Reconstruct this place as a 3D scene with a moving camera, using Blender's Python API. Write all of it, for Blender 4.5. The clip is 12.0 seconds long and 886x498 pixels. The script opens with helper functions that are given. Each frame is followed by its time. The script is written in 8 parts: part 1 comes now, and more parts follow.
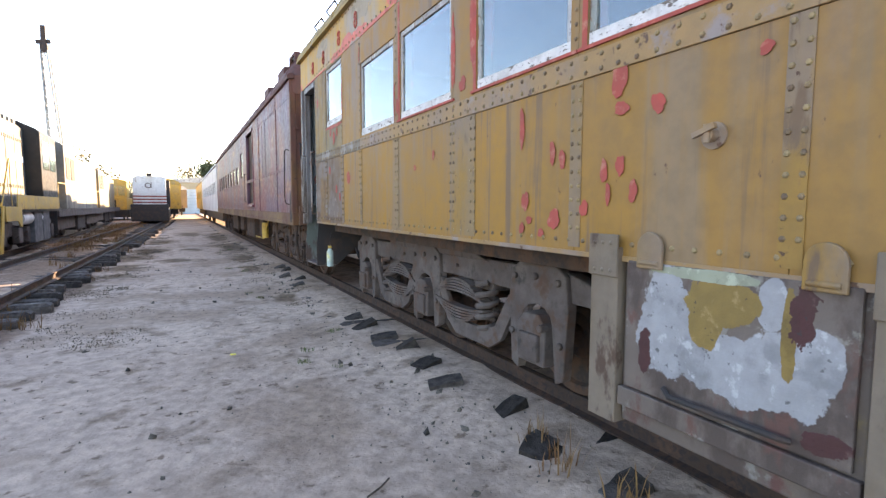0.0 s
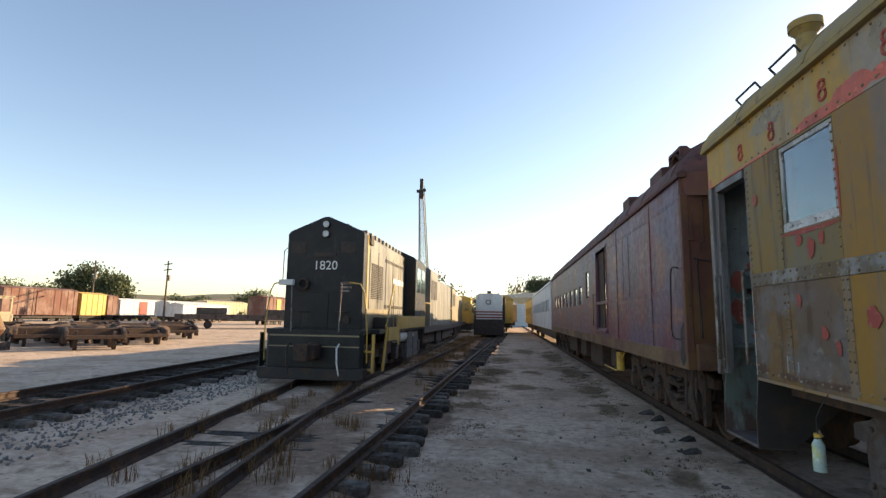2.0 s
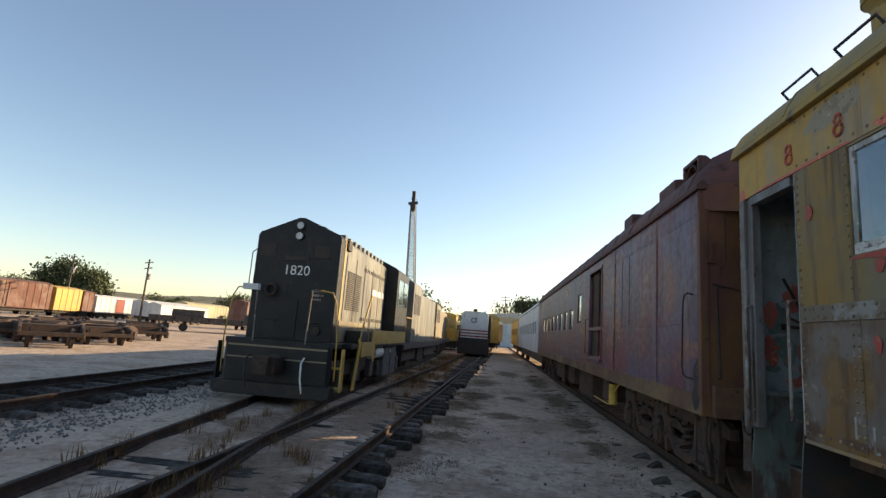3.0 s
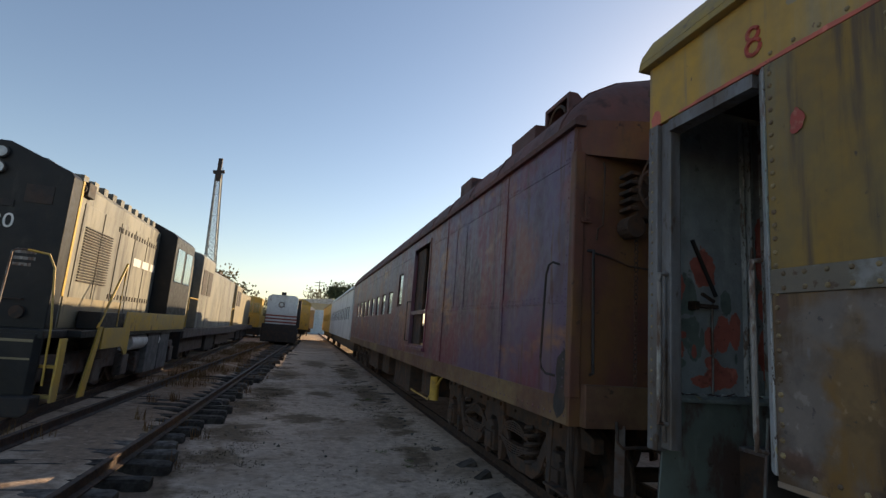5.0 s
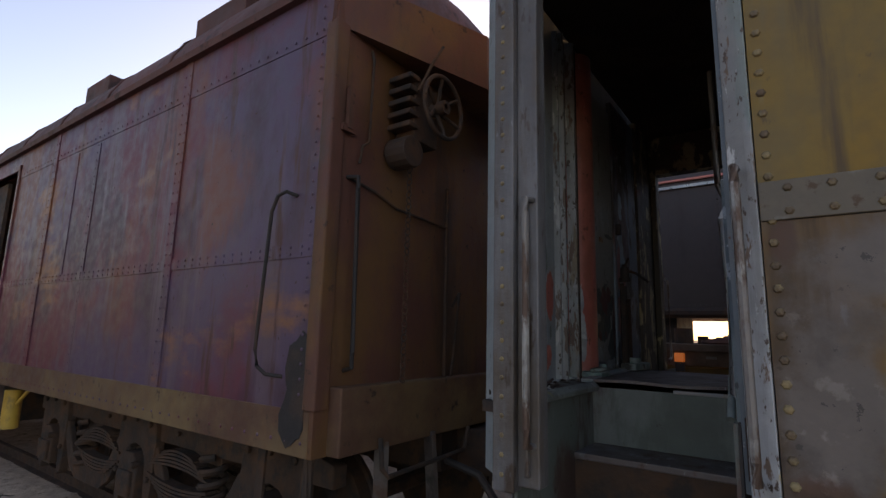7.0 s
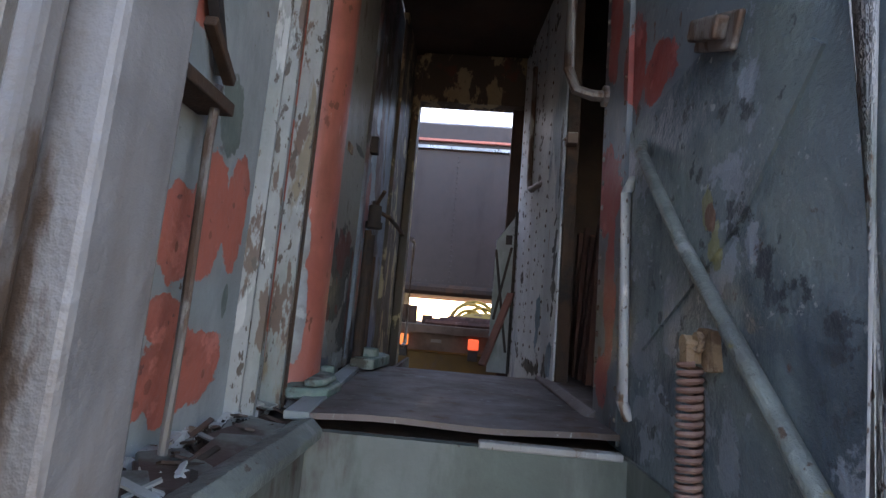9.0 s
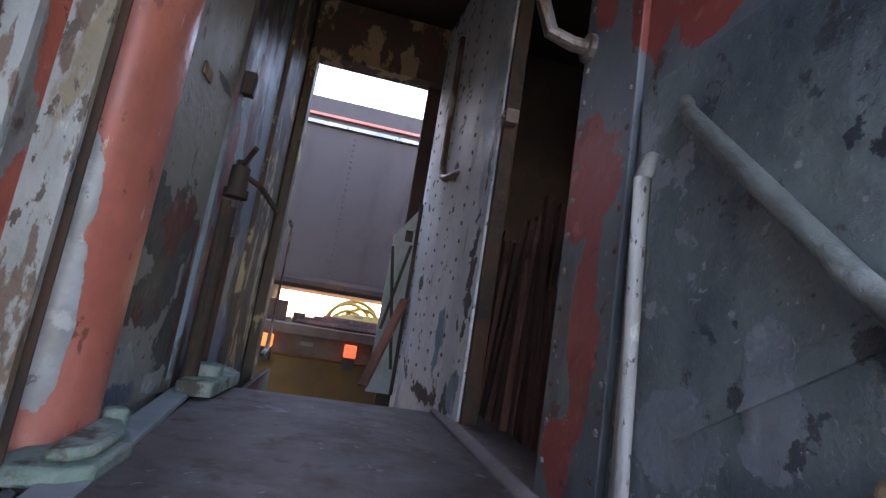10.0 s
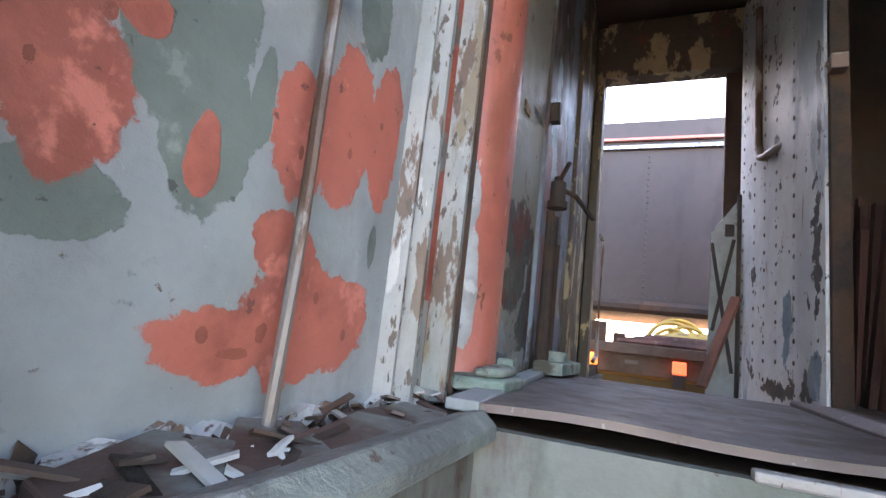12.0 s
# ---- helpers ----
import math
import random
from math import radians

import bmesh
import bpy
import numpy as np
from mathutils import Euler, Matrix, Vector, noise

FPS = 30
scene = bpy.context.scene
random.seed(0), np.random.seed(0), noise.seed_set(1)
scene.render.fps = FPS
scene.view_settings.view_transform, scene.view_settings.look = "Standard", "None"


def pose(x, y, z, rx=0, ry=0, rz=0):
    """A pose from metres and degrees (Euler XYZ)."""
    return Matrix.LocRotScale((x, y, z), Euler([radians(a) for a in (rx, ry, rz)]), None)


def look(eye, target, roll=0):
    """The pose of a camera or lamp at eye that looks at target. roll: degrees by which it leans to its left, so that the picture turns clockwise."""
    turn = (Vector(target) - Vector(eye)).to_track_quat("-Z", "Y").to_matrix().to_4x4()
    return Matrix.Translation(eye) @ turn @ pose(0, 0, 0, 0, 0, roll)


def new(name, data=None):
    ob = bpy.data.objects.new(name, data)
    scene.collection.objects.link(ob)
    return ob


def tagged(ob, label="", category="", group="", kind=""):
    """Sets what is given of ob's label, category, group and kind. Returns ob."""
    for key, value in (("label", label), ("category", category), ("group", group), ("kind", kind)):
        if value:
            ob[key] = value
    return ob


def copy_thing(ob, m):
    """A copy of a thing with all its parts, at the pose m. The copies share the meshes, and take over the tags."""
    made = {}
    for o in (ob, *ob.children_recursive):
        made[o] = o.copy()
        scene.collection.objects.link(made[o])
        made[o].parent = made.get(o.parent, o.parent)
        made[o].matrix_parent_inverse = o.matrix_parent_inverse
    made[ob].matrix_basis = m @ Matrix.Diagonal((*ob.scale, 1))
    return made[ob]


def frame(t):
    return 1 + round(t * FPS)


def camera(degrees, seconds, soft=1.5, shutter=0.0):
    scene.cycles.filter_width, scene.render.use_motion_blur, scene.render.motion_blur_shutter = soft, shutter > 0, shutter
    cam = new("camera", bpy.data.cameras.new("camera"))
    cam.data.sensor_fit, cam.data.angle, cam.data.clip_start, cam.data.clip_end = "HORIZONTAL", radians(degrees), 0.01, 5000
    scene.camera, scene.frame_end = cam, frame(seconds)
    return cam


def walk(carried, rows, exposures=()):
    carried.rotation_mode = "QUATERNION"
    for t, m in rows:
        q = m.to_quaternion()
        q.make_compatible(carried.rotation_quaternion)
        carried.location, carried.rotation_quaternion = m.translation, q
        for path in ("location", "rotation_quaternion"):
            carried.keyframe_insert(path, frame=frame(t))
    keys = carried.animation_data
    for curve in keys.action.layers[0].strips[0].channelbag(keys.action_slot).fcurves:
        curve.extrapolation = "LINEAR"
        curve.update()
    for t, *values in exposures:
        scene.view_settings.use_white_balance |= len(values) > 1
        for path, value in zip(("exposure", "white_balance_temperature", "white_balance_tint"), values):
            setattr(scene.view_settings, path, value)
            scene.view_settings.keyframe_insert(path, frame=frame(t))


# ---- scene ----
cam = camera(83.0, 12.0, soft=1.4)
METRES, EYE, TILT, LEAN, TURN = 10.5, 1.63, 0.0, 0.0, -27.6
ROWS = [
    (0.0, 0.0, 0.0, 0.0, 0.01, -4.89, -0.09),
    (0.5, -0.0474, 0.0414, 0.0104, 13.36, 0.34, 1.56),
    (1.0, -0.0832, 0.0866, 0.0133, 24.35, 3.39, 0.77),
    (1.5, -0.1197, 0.1269, 0.0215, 31.43, 5.66, -2.71),
    (2.0, -0.1496, 0.1679, 0.0283, 34.85, 7.68, -0.97),
    (2.5, -0.1712, 0.2123, 0.0321, 38.47, 8.6, -2.07),
    (3.0, -0.1961, 0.2607, 0.0335, 33.21, 9.54, -4.18),
    (5.0, -0.2796, 0.4581, 0.0308, 12.23, 9.62, -4.26),
    (5.5, -0.3005, 0.5047, 0.0333, 0.77, 10.92, -2.15),
    (6.0, -0.3127, 0.5501, 0.0305, -6.55, 11.21, -1.65),
    (6.5, -0.3262, 0.5945, 0.0278, -17.24, 11.48, -0.25),
    (7.0, -0.3256, 0.6359, 0.0267, -27.25, 9.59, -1.33),
    (9.0, -0.2257, 0.7497, 0.0289, -60.03, 7.84, -4.76),
    (9.5, -0.2029, 0.7648, 0.0323, -67.98, 9.0, -3.81),
    (10.0, -0.183, 0.7771, 0.0345, -74.31, 9.26, -8.89),
    (10.5, -0.1725, 0.7805, 0.0351, -74.41, 8.46, -8.67),
    (11.0, -0.1653, 0.7858, 0.0324, -60.72, 3.68, -5.71),
    (11.5, -0.1737, 0.7829, 0.0242, -43.99, 6.78, -5.49),
    (12.0, -0.199, 0.7715, 0.0168, -39.73, 9.08, -6.42),
]
EXPOSURES = [(0.0, 2.85, 7050, 23), (0.5, 2.62, 7050, 22), (1.0, 2.16, 7050, 20), (1.5, 1.65, 6950, 17), (2.0, 1.28, 6850, 14), (2.5, 1.10, 6750, 12), (3.2, 0.94, 6700, 12), (5.0, 0.66, 6750, 14), (5.5, 0.64, 6850, 15), (6.5, 0.85, 7350, 22),
             (7.2, 1.42, 7650, 27), (8.8, 3.38, 7400, 25), (9.0, 3.52, 7350, 25), (9.5, 3.88, 7300, 27), (10.5, 4.25, 7200, 29), (11.0, 4.6, 7500, 29), (11.5, 4.55, 7650, 28), (12.0, 4.82, 7800, 27)]
walk(cam, [(t, pose(0, 0, EYE, TILT, LEAN, TURN) @ pose(METRES * x, METRES * y, METRES * z, 90 + pitch, roll, yaw)) for t, x, y, z, yaw, pitch, roll in ROWS], EXPOSURES)

# ---- world and sun ----
SUN_AZ, SUN_EL = radians(53.0), radians(17.4)
world = bpy.data.worlds.new("sky")
scene.world = world
world.use_nodes = True
wt = world.node_tree
sky = wt.nodes.new("ShaderNodeTexSky")
sky.sky_type = "NISHITA"
sky.sun_disc = False
sky.sun_elevation, sky.sun_rotation = SUN_EL, SUN_AZ
sky.air_density, sky.dust_density, sky.ozone_density = 1.0, 0.5, 1.0
background = wt.nodes["Background"]
background.inputs["Strength"].default_value = 0.11
wt.links.new(sky.outputs["Color"], background.inputs["Color"])
sun = new("sun", bpy.data.lights.new("sun", "SUN"))
sun.data.energy, sun.data.angle, sun.data.color = 5.0, radians(0.55), (1.0, 0.78, 0.48)
sun.matrix_world = look((0, 0, 0), (-math.sin(SUN_AZ) * math.cos(SUN_EL), -math.cos(SUN_AZ) * math.cos(SUN_EL), -math.sin(SUN_EL)))

# ---- materials ----
def shade(name, base, layers=(), rough=0.7, metal=0.0, bump=0.15, bump_scale=30.0, vary=0.12, spread=0.0, spec=0.4, patches=()):
    """A painted or weathered surface. layers: (colour, noise scale, threshold, softness, stretch) laid over base, one after another.
    patches: (colour, ragged, fine, [(centre y or x, centre z, half width, half height), ...], axis): torn patches of paint with a place of their own."""
    m = bpy.data.materials.new(name)
    m.use_nodes = True
    nt = m.node_tree
    n, l = nt.nodes, nt.links
    bsdf = n["Principled BSDF"]
    co = n.new("ShaderNodeTexCoord").outputs["Object"]

    def noise_at(scale, detail, stretch, seed):
        mp = n.new("ShaderNodeMapping")
        mp.inputs["Location"].default_value = (seed * 3.7, seed * 1.9, seed * 5.3)
        mp.inputs["Scale"].default_value = (1, 1, stretch)
        l.new(co, mp.inputs["Vector"])
        t = n.new("ShaderNodeTexNoise")
        t.inputs["Scale"].default_value, t.inputs["Detail"].default_value, t.inputs["Roughness"].default_value = scale, detail, 0.62
        l.new(mp.outputs[0], t.inputs["Vector"])
        return t.outputs["Fac"]

    def mixed(a, b, fac):
        x = n.new("ShaderNodeMix")
        x.data_type = "RGBA"
        for sock, v in ((x.inputs[6], a), (x.inputs[7], b)):
            if isinstance(v, tuple):
                sock.default_value = (*v, 1)
            else:
                l.new(v, sock)
        l.new(fac, x.inputs[0])
        return x.outputs[2]

    def ranged(fac, lo, hi, a=0.0, b=1.0):
        r = n.new("ShaderNodeMapRange")
        r.interpolation_type = "SMOOTHSTEP"
        for i, v in enumerate((lo, hi, a, b)):
            r.inputs[i + 1].default_value = v
        l.new(fac, r.inputs[0])
        return r.outputs[0]

    colour = base
    height = noise_at(bump_scale, 5, 1, 0.3)
    for i, (c, scale, thr, soft, stretch) in enumerate(layers):
        colour = mixed(colour, c, ranged(noise_at(scale, 7, stretch, i + 1), thr - soft, thr + soft))
    for k, (c, ragged, grain, spots, axis) in enumerate(patches):
        big = n.new("ShaderNodeTexNoise")
        big.inputs["Scale"].default_value, big.inputs["Detail"].default_value = grain, 9
        big.inputs["Roughness"].default_value = 0.58
        l.new(co, big.inputs["Vector"])
        chips = n.new("ShaderNodeTexNoise")
        chips.inputs["Scale"].default_value, chips.inputs["Detail"].default_value, chips.inputs["Roughness"].default_value = grain * 6, 6, 0.7
        l.new(co, chips.inputs["Vector"])
        nearest = None
        for a, b, ra, rb in spots:
            off = n.new("ShaderNodeVectorMath")
            off.operation = "SUBTRACT"
            l.new(co, off.inputs[0])
            off.inputs[1].default_value = {"x": (a, 0, b), "y": (0, a, b), "z": (a, b, 0)}[axis[0]]
            sc = n.new("ShaderNodeVectorMath")
            sc.operation = "MULTIPLY"
            l.new(off.outputs[0], sc.inputs[0])
            sc.inputs[1].default_value = {"x": (1 / ra, 0, 1 / rb), "y": (0, 1 / ra, 1 / rb), "z": (1 / ra, 1 / rb, 0)}[axis[0]]
            ln = n.new("ShaderNodeVectorMath")
            ln.operation = "LENGTH"
            l.new(sc.outputs[0], ln.inputs[0])
            if nearest is None:
                nearest = ln.outputs["Value"]
            else:
                mn = n.new("ShaderNodeMath")
                mn.operation = "MINIMUM"
                l.new(nearest, mn.inputs[0])
                l.new(ln.outputs["Value"], mn.inputs[1])
                nearest = mn.outputs[0]
        wob = n.new("ShaderNodeMath")
        wob.operation = "MULTIPLY_ADD"
        l.new(big.outputs["Fac"], wob.inputs[0])
        wob.inputs[1].default_value = ragged
        l.new(nearest, wob.inputs[2])
        wob2 = n.new("ShaderNodeMath")
        wob2.operation = "MULTIPLY_ADD"
        l.new(chips.outputs["Fac"], wob2.inputs[0])
        wob2.inputs[1].default_value = ragged * 0.22
        l.new(wob.outputs[0], wob2.inputs[2])
        edge = 0.5 if axis == "z" else 0.03 if len(axis) == 1 else 0.4
        mask = ranged(wob2.outputs[0], 1 - edge + ragged * 0.61, 1 + edge + ragged * 0.61, 1.0, 0.0)
        flake = n.new("ShaderNodeMath")
        flake.operation = "MULTIPLY_ADD"
        l.new(mask, flake.inputs[0])
        flake.inputs[1].default_value = 0.35
        l.new(height, flake.inputs[2])
        height = flake.outputs[0]
        tone = mixed(c, tuple(v * 0.72 for v in c), ranged(noise_at(5.0, 8, 1, 20 + k), 0.48, 0.64))
        tone = mixed(tone, tuple(min(0.9, v * 1.25 + 0.03) for v in c), ranged(noise_at(11.0, 8, 1, 26 + k), 0.58, 0.66))
        tone = mixed(tone, tuple(v * 0.35 + 0.02 for v in c), ranged(noise_at(24.0, 6, 1, 30 + k), 0.635, 0.665))
        colour = mixed(colour, tone, mask)
    fine = noise_at(9.0, 8, 1, 11)
    val = n.new("ShaderNodeHueSaturation")
    if isinstance(colour, tuple):
        val.inputs["Color"].default_value = (*colour, 1)
    else:
        l.new(colour, val.inputs["Color"])
    l.new(ranged(fine, 0.3, 0.7, 1 - vary, 1 + vary), val.inputs["Value"])
    out = val.outputs["Color"]
    if spread:
        info = n.new("ShaderNodeObjectInfo")
        v2 = n.new("ShaderNodeHueSaturation")
        l.new(out, v2.inputs["Color"])
        l.new(ranged(info.outputs["Random"], 0, 1, 1 - spread, 1 + spread), v2.inputs["Value"])
        out = v2.outputs["Color"]
    l.new(out, bsdf.inputs["Base Color"])
    l.new(ranged(fine, 0.3, 0.7, max(0.05, rough - 0.12), min(1, rough + 0.12)), bsdf.inputs["Roughness"])
    bsdf.inputs["Metallic"].default_value = metal
    bsdf.inputs["Specular IOR Level"].default_value = spec
    if bump:
        b = n.new("ShaderNodeBump")
        b.inputs["Strength"].default_value, b.inputs["Distance"].default_value = bump, 0.02
        l.new(height, b.inputs["Height"])
        l.new(b.outputs[0], bsdf.inputs["Normal"])
    return m


def glass(name, tint=(0.9, 0.95, 0.97), rough=0.03, ior=1.5):
    m = bpy.data.materials.new(name)
    m.use_nodes = True
    b = m.node_tree.nodes["Principled BSDF"]
    b.inputs["Base Color"].default_value = (*tint, 1)
    b.inputs["Roughness"].default_value = rough
    b.inputs["IOR"].default_value = ior
    b.inputs["Transmission Weight"].default_value = 1.0
    return m


def reflector_glow(name, colour, strength):
    m = bpy.data.materials.new(name)
    m.use_nodes = True
    b = m.node_tree.nodes["Principled BSDF"]
    b.inputs["Base Color"].default_value = (*colour, 1)
    b.inputs["Roughness"].default_value = 0.25
    b.inputs["Emission Color"].default_value = (*colour, 1)
    b.inputs["Emission Strength"].default_value = strength
    return m


RUST = (0.11, 0.05, 0.03)
SAND = shade("sand", (0.452, 0.347, 0.268), [((0.512, 0.397, 0.307), 0.35, 0.5, 0.12, 1), ((0.355, 0.262, 0.192), 0.55, 0.56, 0.08, 1), ((0.275, 0.203, 0.147), 2.2, 0.60, 0.07, 1), ((0.212, 0.153, 0.111), 8.0, 0.63, 0.05, 1), ((0.147, 0.108, 0.0802), 40.0, 0.67, 0.03, 1)],
             rough=0.95, bump=0.9, bump_scale=13, vary=0.2, spec=0.1,
             patches=[((0.181, 0.127, 0.0822), 3.2, 2.6, [(-1.4, 15.4, 0.5, 0.8), (-1.5, 18.4, 0.6, 1.0), (-0.1, 16.8, 0.6, 0.5), (-1.0, 21, 0.6, 1.2), (-0.9, 26, 0.6, 1.6), (0.3, 20.8, 0.4, 0.5), (-1.4, 13.5, 0.4, 0.5), (-1.9, 12, 0.3, 1.0), (0.4, 32, 0.6, 2.0), (1.7, 16.6, 0.3, 1.2), (1.7, 21, 0.35, 2.0), (1.6, 13.8, 0.25, 0.7), (1.6, 9.0, 0.2, 0.4), (1.6, 28, 0.4, 3.0), (-1.9, 28, 0.4, 4.0)], "z"),
                      ((0.246, 0.171, 0.121), 3.0, 1.6, [(-3.3, 6, 0.7, 2.0), (-3.2, 10, 0.6, 2.5), (-3.05, 14.5, 0.7, 3.0), (-4.6, 12.5, 0.6, 2.0), (-2.9, 19, 0.8, 3.0), (-2.1, 8, 0.2, 2.5), (-2.0, 12, 0.2, 2.5)], "z"),
                      ((0.225, 0.122, 0.0629), 2.6, 2.0, [(-3.6, 24, 1.0, 4.0), (-3.4, 33, 1.1, 6.0), (-3.1, 44, 1.1, 8.0)], "z")])
CLOD = shade("clod", (0.20, 0.175, 0.145), [((0.06, 0.055, 0.05), 6, 0.55, 0.1, 1)], rough=0.95, bump=0.4, spread=0.4, spec=0.1)
STONE = shade("ballast", (0.17, 0.165, 0.16), [((0.12, 0.118, 0.116), 5, 0.5, 0.1, 1)], rough=0.9, spread=0.3, spec=0.2)
TIE = shade("old_timber", (0.0868, 0.0744, 0.0662), [((0.0413, 0.0347, 0.0305), 9, 0.5, 0.15, 1), ((0.165, 0.15, 0.132), 3, 0.6, 0.1, 1)], rough=0.9, bump=0.6, bump_scale=25, spread=0.45, spec=0.15)
RAIL = shade("rail_steel", (0.0527, 0.0341, 0.026), [((0.0868, 0.0496, 0.0341), 4, 0.55, 0.1, 1), ((0.031, 0.0248, 0.0248), 20, 0.55, 0.1, 1)], rough=0.75, metal=0.3)
YELLOW = shade("yellow_paint", (0.298, 0.154, 0.0223), [((0.251, 0.139, 0.0382), 0.8, 0.5, 0.12, 0.5), ((0.218, 0.148, 0.0827), 2.6, 0.55, 0.08, 0.08), ((0.199, 0.144, 0.105), 1.1, 0.63, 0.06, 0.22), ((0.159, 0.101, 0.0573), 9.0, 0.62, 0.06, 0.05), ((0.086, 0.0415, 0.0255), 14, 0.70, 0.03, 0.6)],
               rough=0.6, bump=0.08, bump_scale=6)
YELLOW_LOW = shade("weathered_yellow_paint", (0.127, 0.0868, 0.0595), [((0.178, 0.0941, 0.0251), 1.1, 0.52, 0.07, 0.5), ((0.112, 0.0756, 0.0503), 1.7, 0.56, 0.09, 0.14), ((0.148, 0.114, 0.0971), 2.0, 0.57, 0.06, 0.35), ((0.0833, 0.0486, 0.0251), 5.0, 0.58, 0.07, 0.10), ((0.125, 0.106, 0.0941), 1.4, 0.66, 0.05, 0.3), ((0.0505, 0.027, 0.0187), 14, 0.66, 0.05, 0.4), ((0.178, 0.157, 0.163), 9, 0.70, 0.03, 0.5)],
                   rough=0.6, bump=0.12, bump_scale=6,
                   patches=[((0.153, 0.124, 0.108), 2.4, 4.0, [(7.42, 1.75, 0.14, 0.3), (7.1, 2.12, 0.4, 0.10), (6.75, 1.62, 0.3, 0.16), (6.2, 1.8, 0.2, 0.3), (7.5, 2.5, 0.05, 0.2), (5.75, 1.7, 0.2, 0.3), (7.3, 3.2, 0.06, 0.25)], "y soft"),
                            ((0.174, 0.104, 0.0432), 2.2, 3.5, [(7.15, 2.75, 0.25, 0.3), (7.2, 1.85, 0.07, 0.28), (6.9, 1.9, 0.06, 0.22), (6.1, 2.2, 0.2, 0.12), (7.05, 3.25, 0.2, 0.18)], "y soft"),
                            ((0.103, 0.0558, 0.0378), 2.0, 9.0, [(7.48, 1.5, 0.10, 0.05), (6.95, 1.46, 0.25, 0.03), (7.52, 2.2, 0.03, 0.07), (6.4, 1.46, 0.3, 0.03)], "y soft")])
BELT = shade("belt_paint", (0.281, 0.178, 0.0788), [((0.226, 0.171, 0.135), 1.3, 0.54, 0.08, 0.6), ((0.241, 0.202, 0.188), 4, 0.60, 0.06, 1), ((0.101, 0.0558, 0.0375), 16, 0.64, 0.04, 1)], rough=0.62, bump=0.15)
ROOFY = shade("roof_yellow", (0.33, 0.225, 0.06), [((0.24, 0.19, 0.10), 1.5, 0.5, 0.12, 1), ((0.16, 0.12, 0.08), 5, 0.62, 0.06, 1)], rough=0.75, bump=0.1)
RIVETM = shade("rivet", (0.27, 0.20, 0.10), [((0.12, 0.08, 0.05), 9, 0.5, 0.1, 1)], rough=0.6)
SEAMY = shade("seam_paint", (0.225, 0.153, 0.0759), [((0.189, 0.141, 0.107), 1.2, 0.52, 0.10, 0.3), ((0.253, 0.147, 0.0364), 2.2, 0.58, 0.06, 0.3), ((0.139, 0.0902, 0.0546), 8, 0.62, 0.05, 0.3), ((0.0758, 0.0395, 0.0243), 22, 0.68, 0.03, 1)], rough=0.62, bump=0.12)
SASH = shade("peeling_sash_paint", (0.595, 0.595, 0.586), [((0.459, 0.459, 0.442), 4, 0.54, 0.06, 1), ((0.128, 0.102, 0.085), 9, 0.60, 0.02, 3.0), ((0.0595, 0.0467, 0.0425), 30, 0.63, 0.02, 2.0)], rough=0.55, bump=0.6, bump_scale=30)
PRIMER = shade("red_primer", (0.361, 0.0697, 0.0533), [((0.295, 0.0656, 0.0492), 3, 0.52, 0.12, 0.5), ((0.41, 0.164, 0.115), 15, 0.60, 0.08, 1), ((0.164, 0.0574, 0.0328), 9, 0.70, 0.03, 0.7)], rough=0.75, bump=0.12)
MAROON = shade("faded_maroon_paint", (0.133, 0.0314, 0.0473), [((0.0929, 0.059, 0.105), 0.55, 0.50, 0.08, 1.5), ((0.0666, 0.0331, 0.05), 1.3, 0.56, 0.07, 0.5), ((0.157, 0.0535, 0.0381), 0.9, 0.60, 0.06, 0.5), ((0.123, 0.0786, 0.105), 3.4, 0.60, 0.06, 0.10), ((0.264, 0.11, 0.0454), 0.8, 0.63, 0.07, 2.2), ((0.0832, 0.0314, 0.0273), 7.0, 0.62, 0.05, 0.12), ((0.0539, 0.0197, 0.0181), 22, 0.68, 0.03, 1)],
                rough=0.5, spec=0.45, bump=0.14, bump_scale=5)
MAROON_END = shade("ochre_stained_paint", (0.152, 0.0753, 0.0288), [((0.119, 0.0486, 0.036), 1.6, 0.5, 0.10, 0.5), ((0.0734, 0.0405, 0.027), 2.5, 0.60, 0.08, 0.2), ((0.0459, 0.0227, 0.018), 12, 0.66, 0.05, 1)], rough=0.65, bump=0.12)
SILL = shade("sill_paint", (0.168, 0.104, 0.052), [((0.104, 0.048, 0.032), 1.4, 0.5, 0.12, 1), ((0.216, 0.144, 0.064), 0.6, 0.58, 0.08, 1), ((0.048, 0.028, 0.02), 10, 0.65, 0.05, 1)], rough=0.7)
ROOFR = shade("roof_maroon", (0.128, 0.0524, 0.0468), [((0.085, 0.0411, 0.0363), 1.2, 0.5, 0.12, 1), ((0.051, 0.0262, 0.0242), 6, 0.6, 0.08, 1)], rough=0.75, bump=0.12)
RUSTY = shade("rusty_iron", (0.0612, 0.0396, 0.0302), [((0.0936, 0.049, 0.0288), 3, 0.52, 0.12, 1), ((0.036, 0.0302, 0.0274), 7, 0.55, 0.1, 1)], rough=0.8, metal=0.15, bump=0.3)
TRUCKM = shade("dusty_iron", (0.0739, 0.0581, 0.0521), [((0.113, 0.0952, 0.0859), 3, 0.52, 0.12, 1), ((0.083, 0.0474, 0.0326), 5, 0.58, 0.08, 1), ((0.0415, 0.0355, 0.0326), 8, 0.62, 0.08, 1)], rough=0.85, bump=0.25)
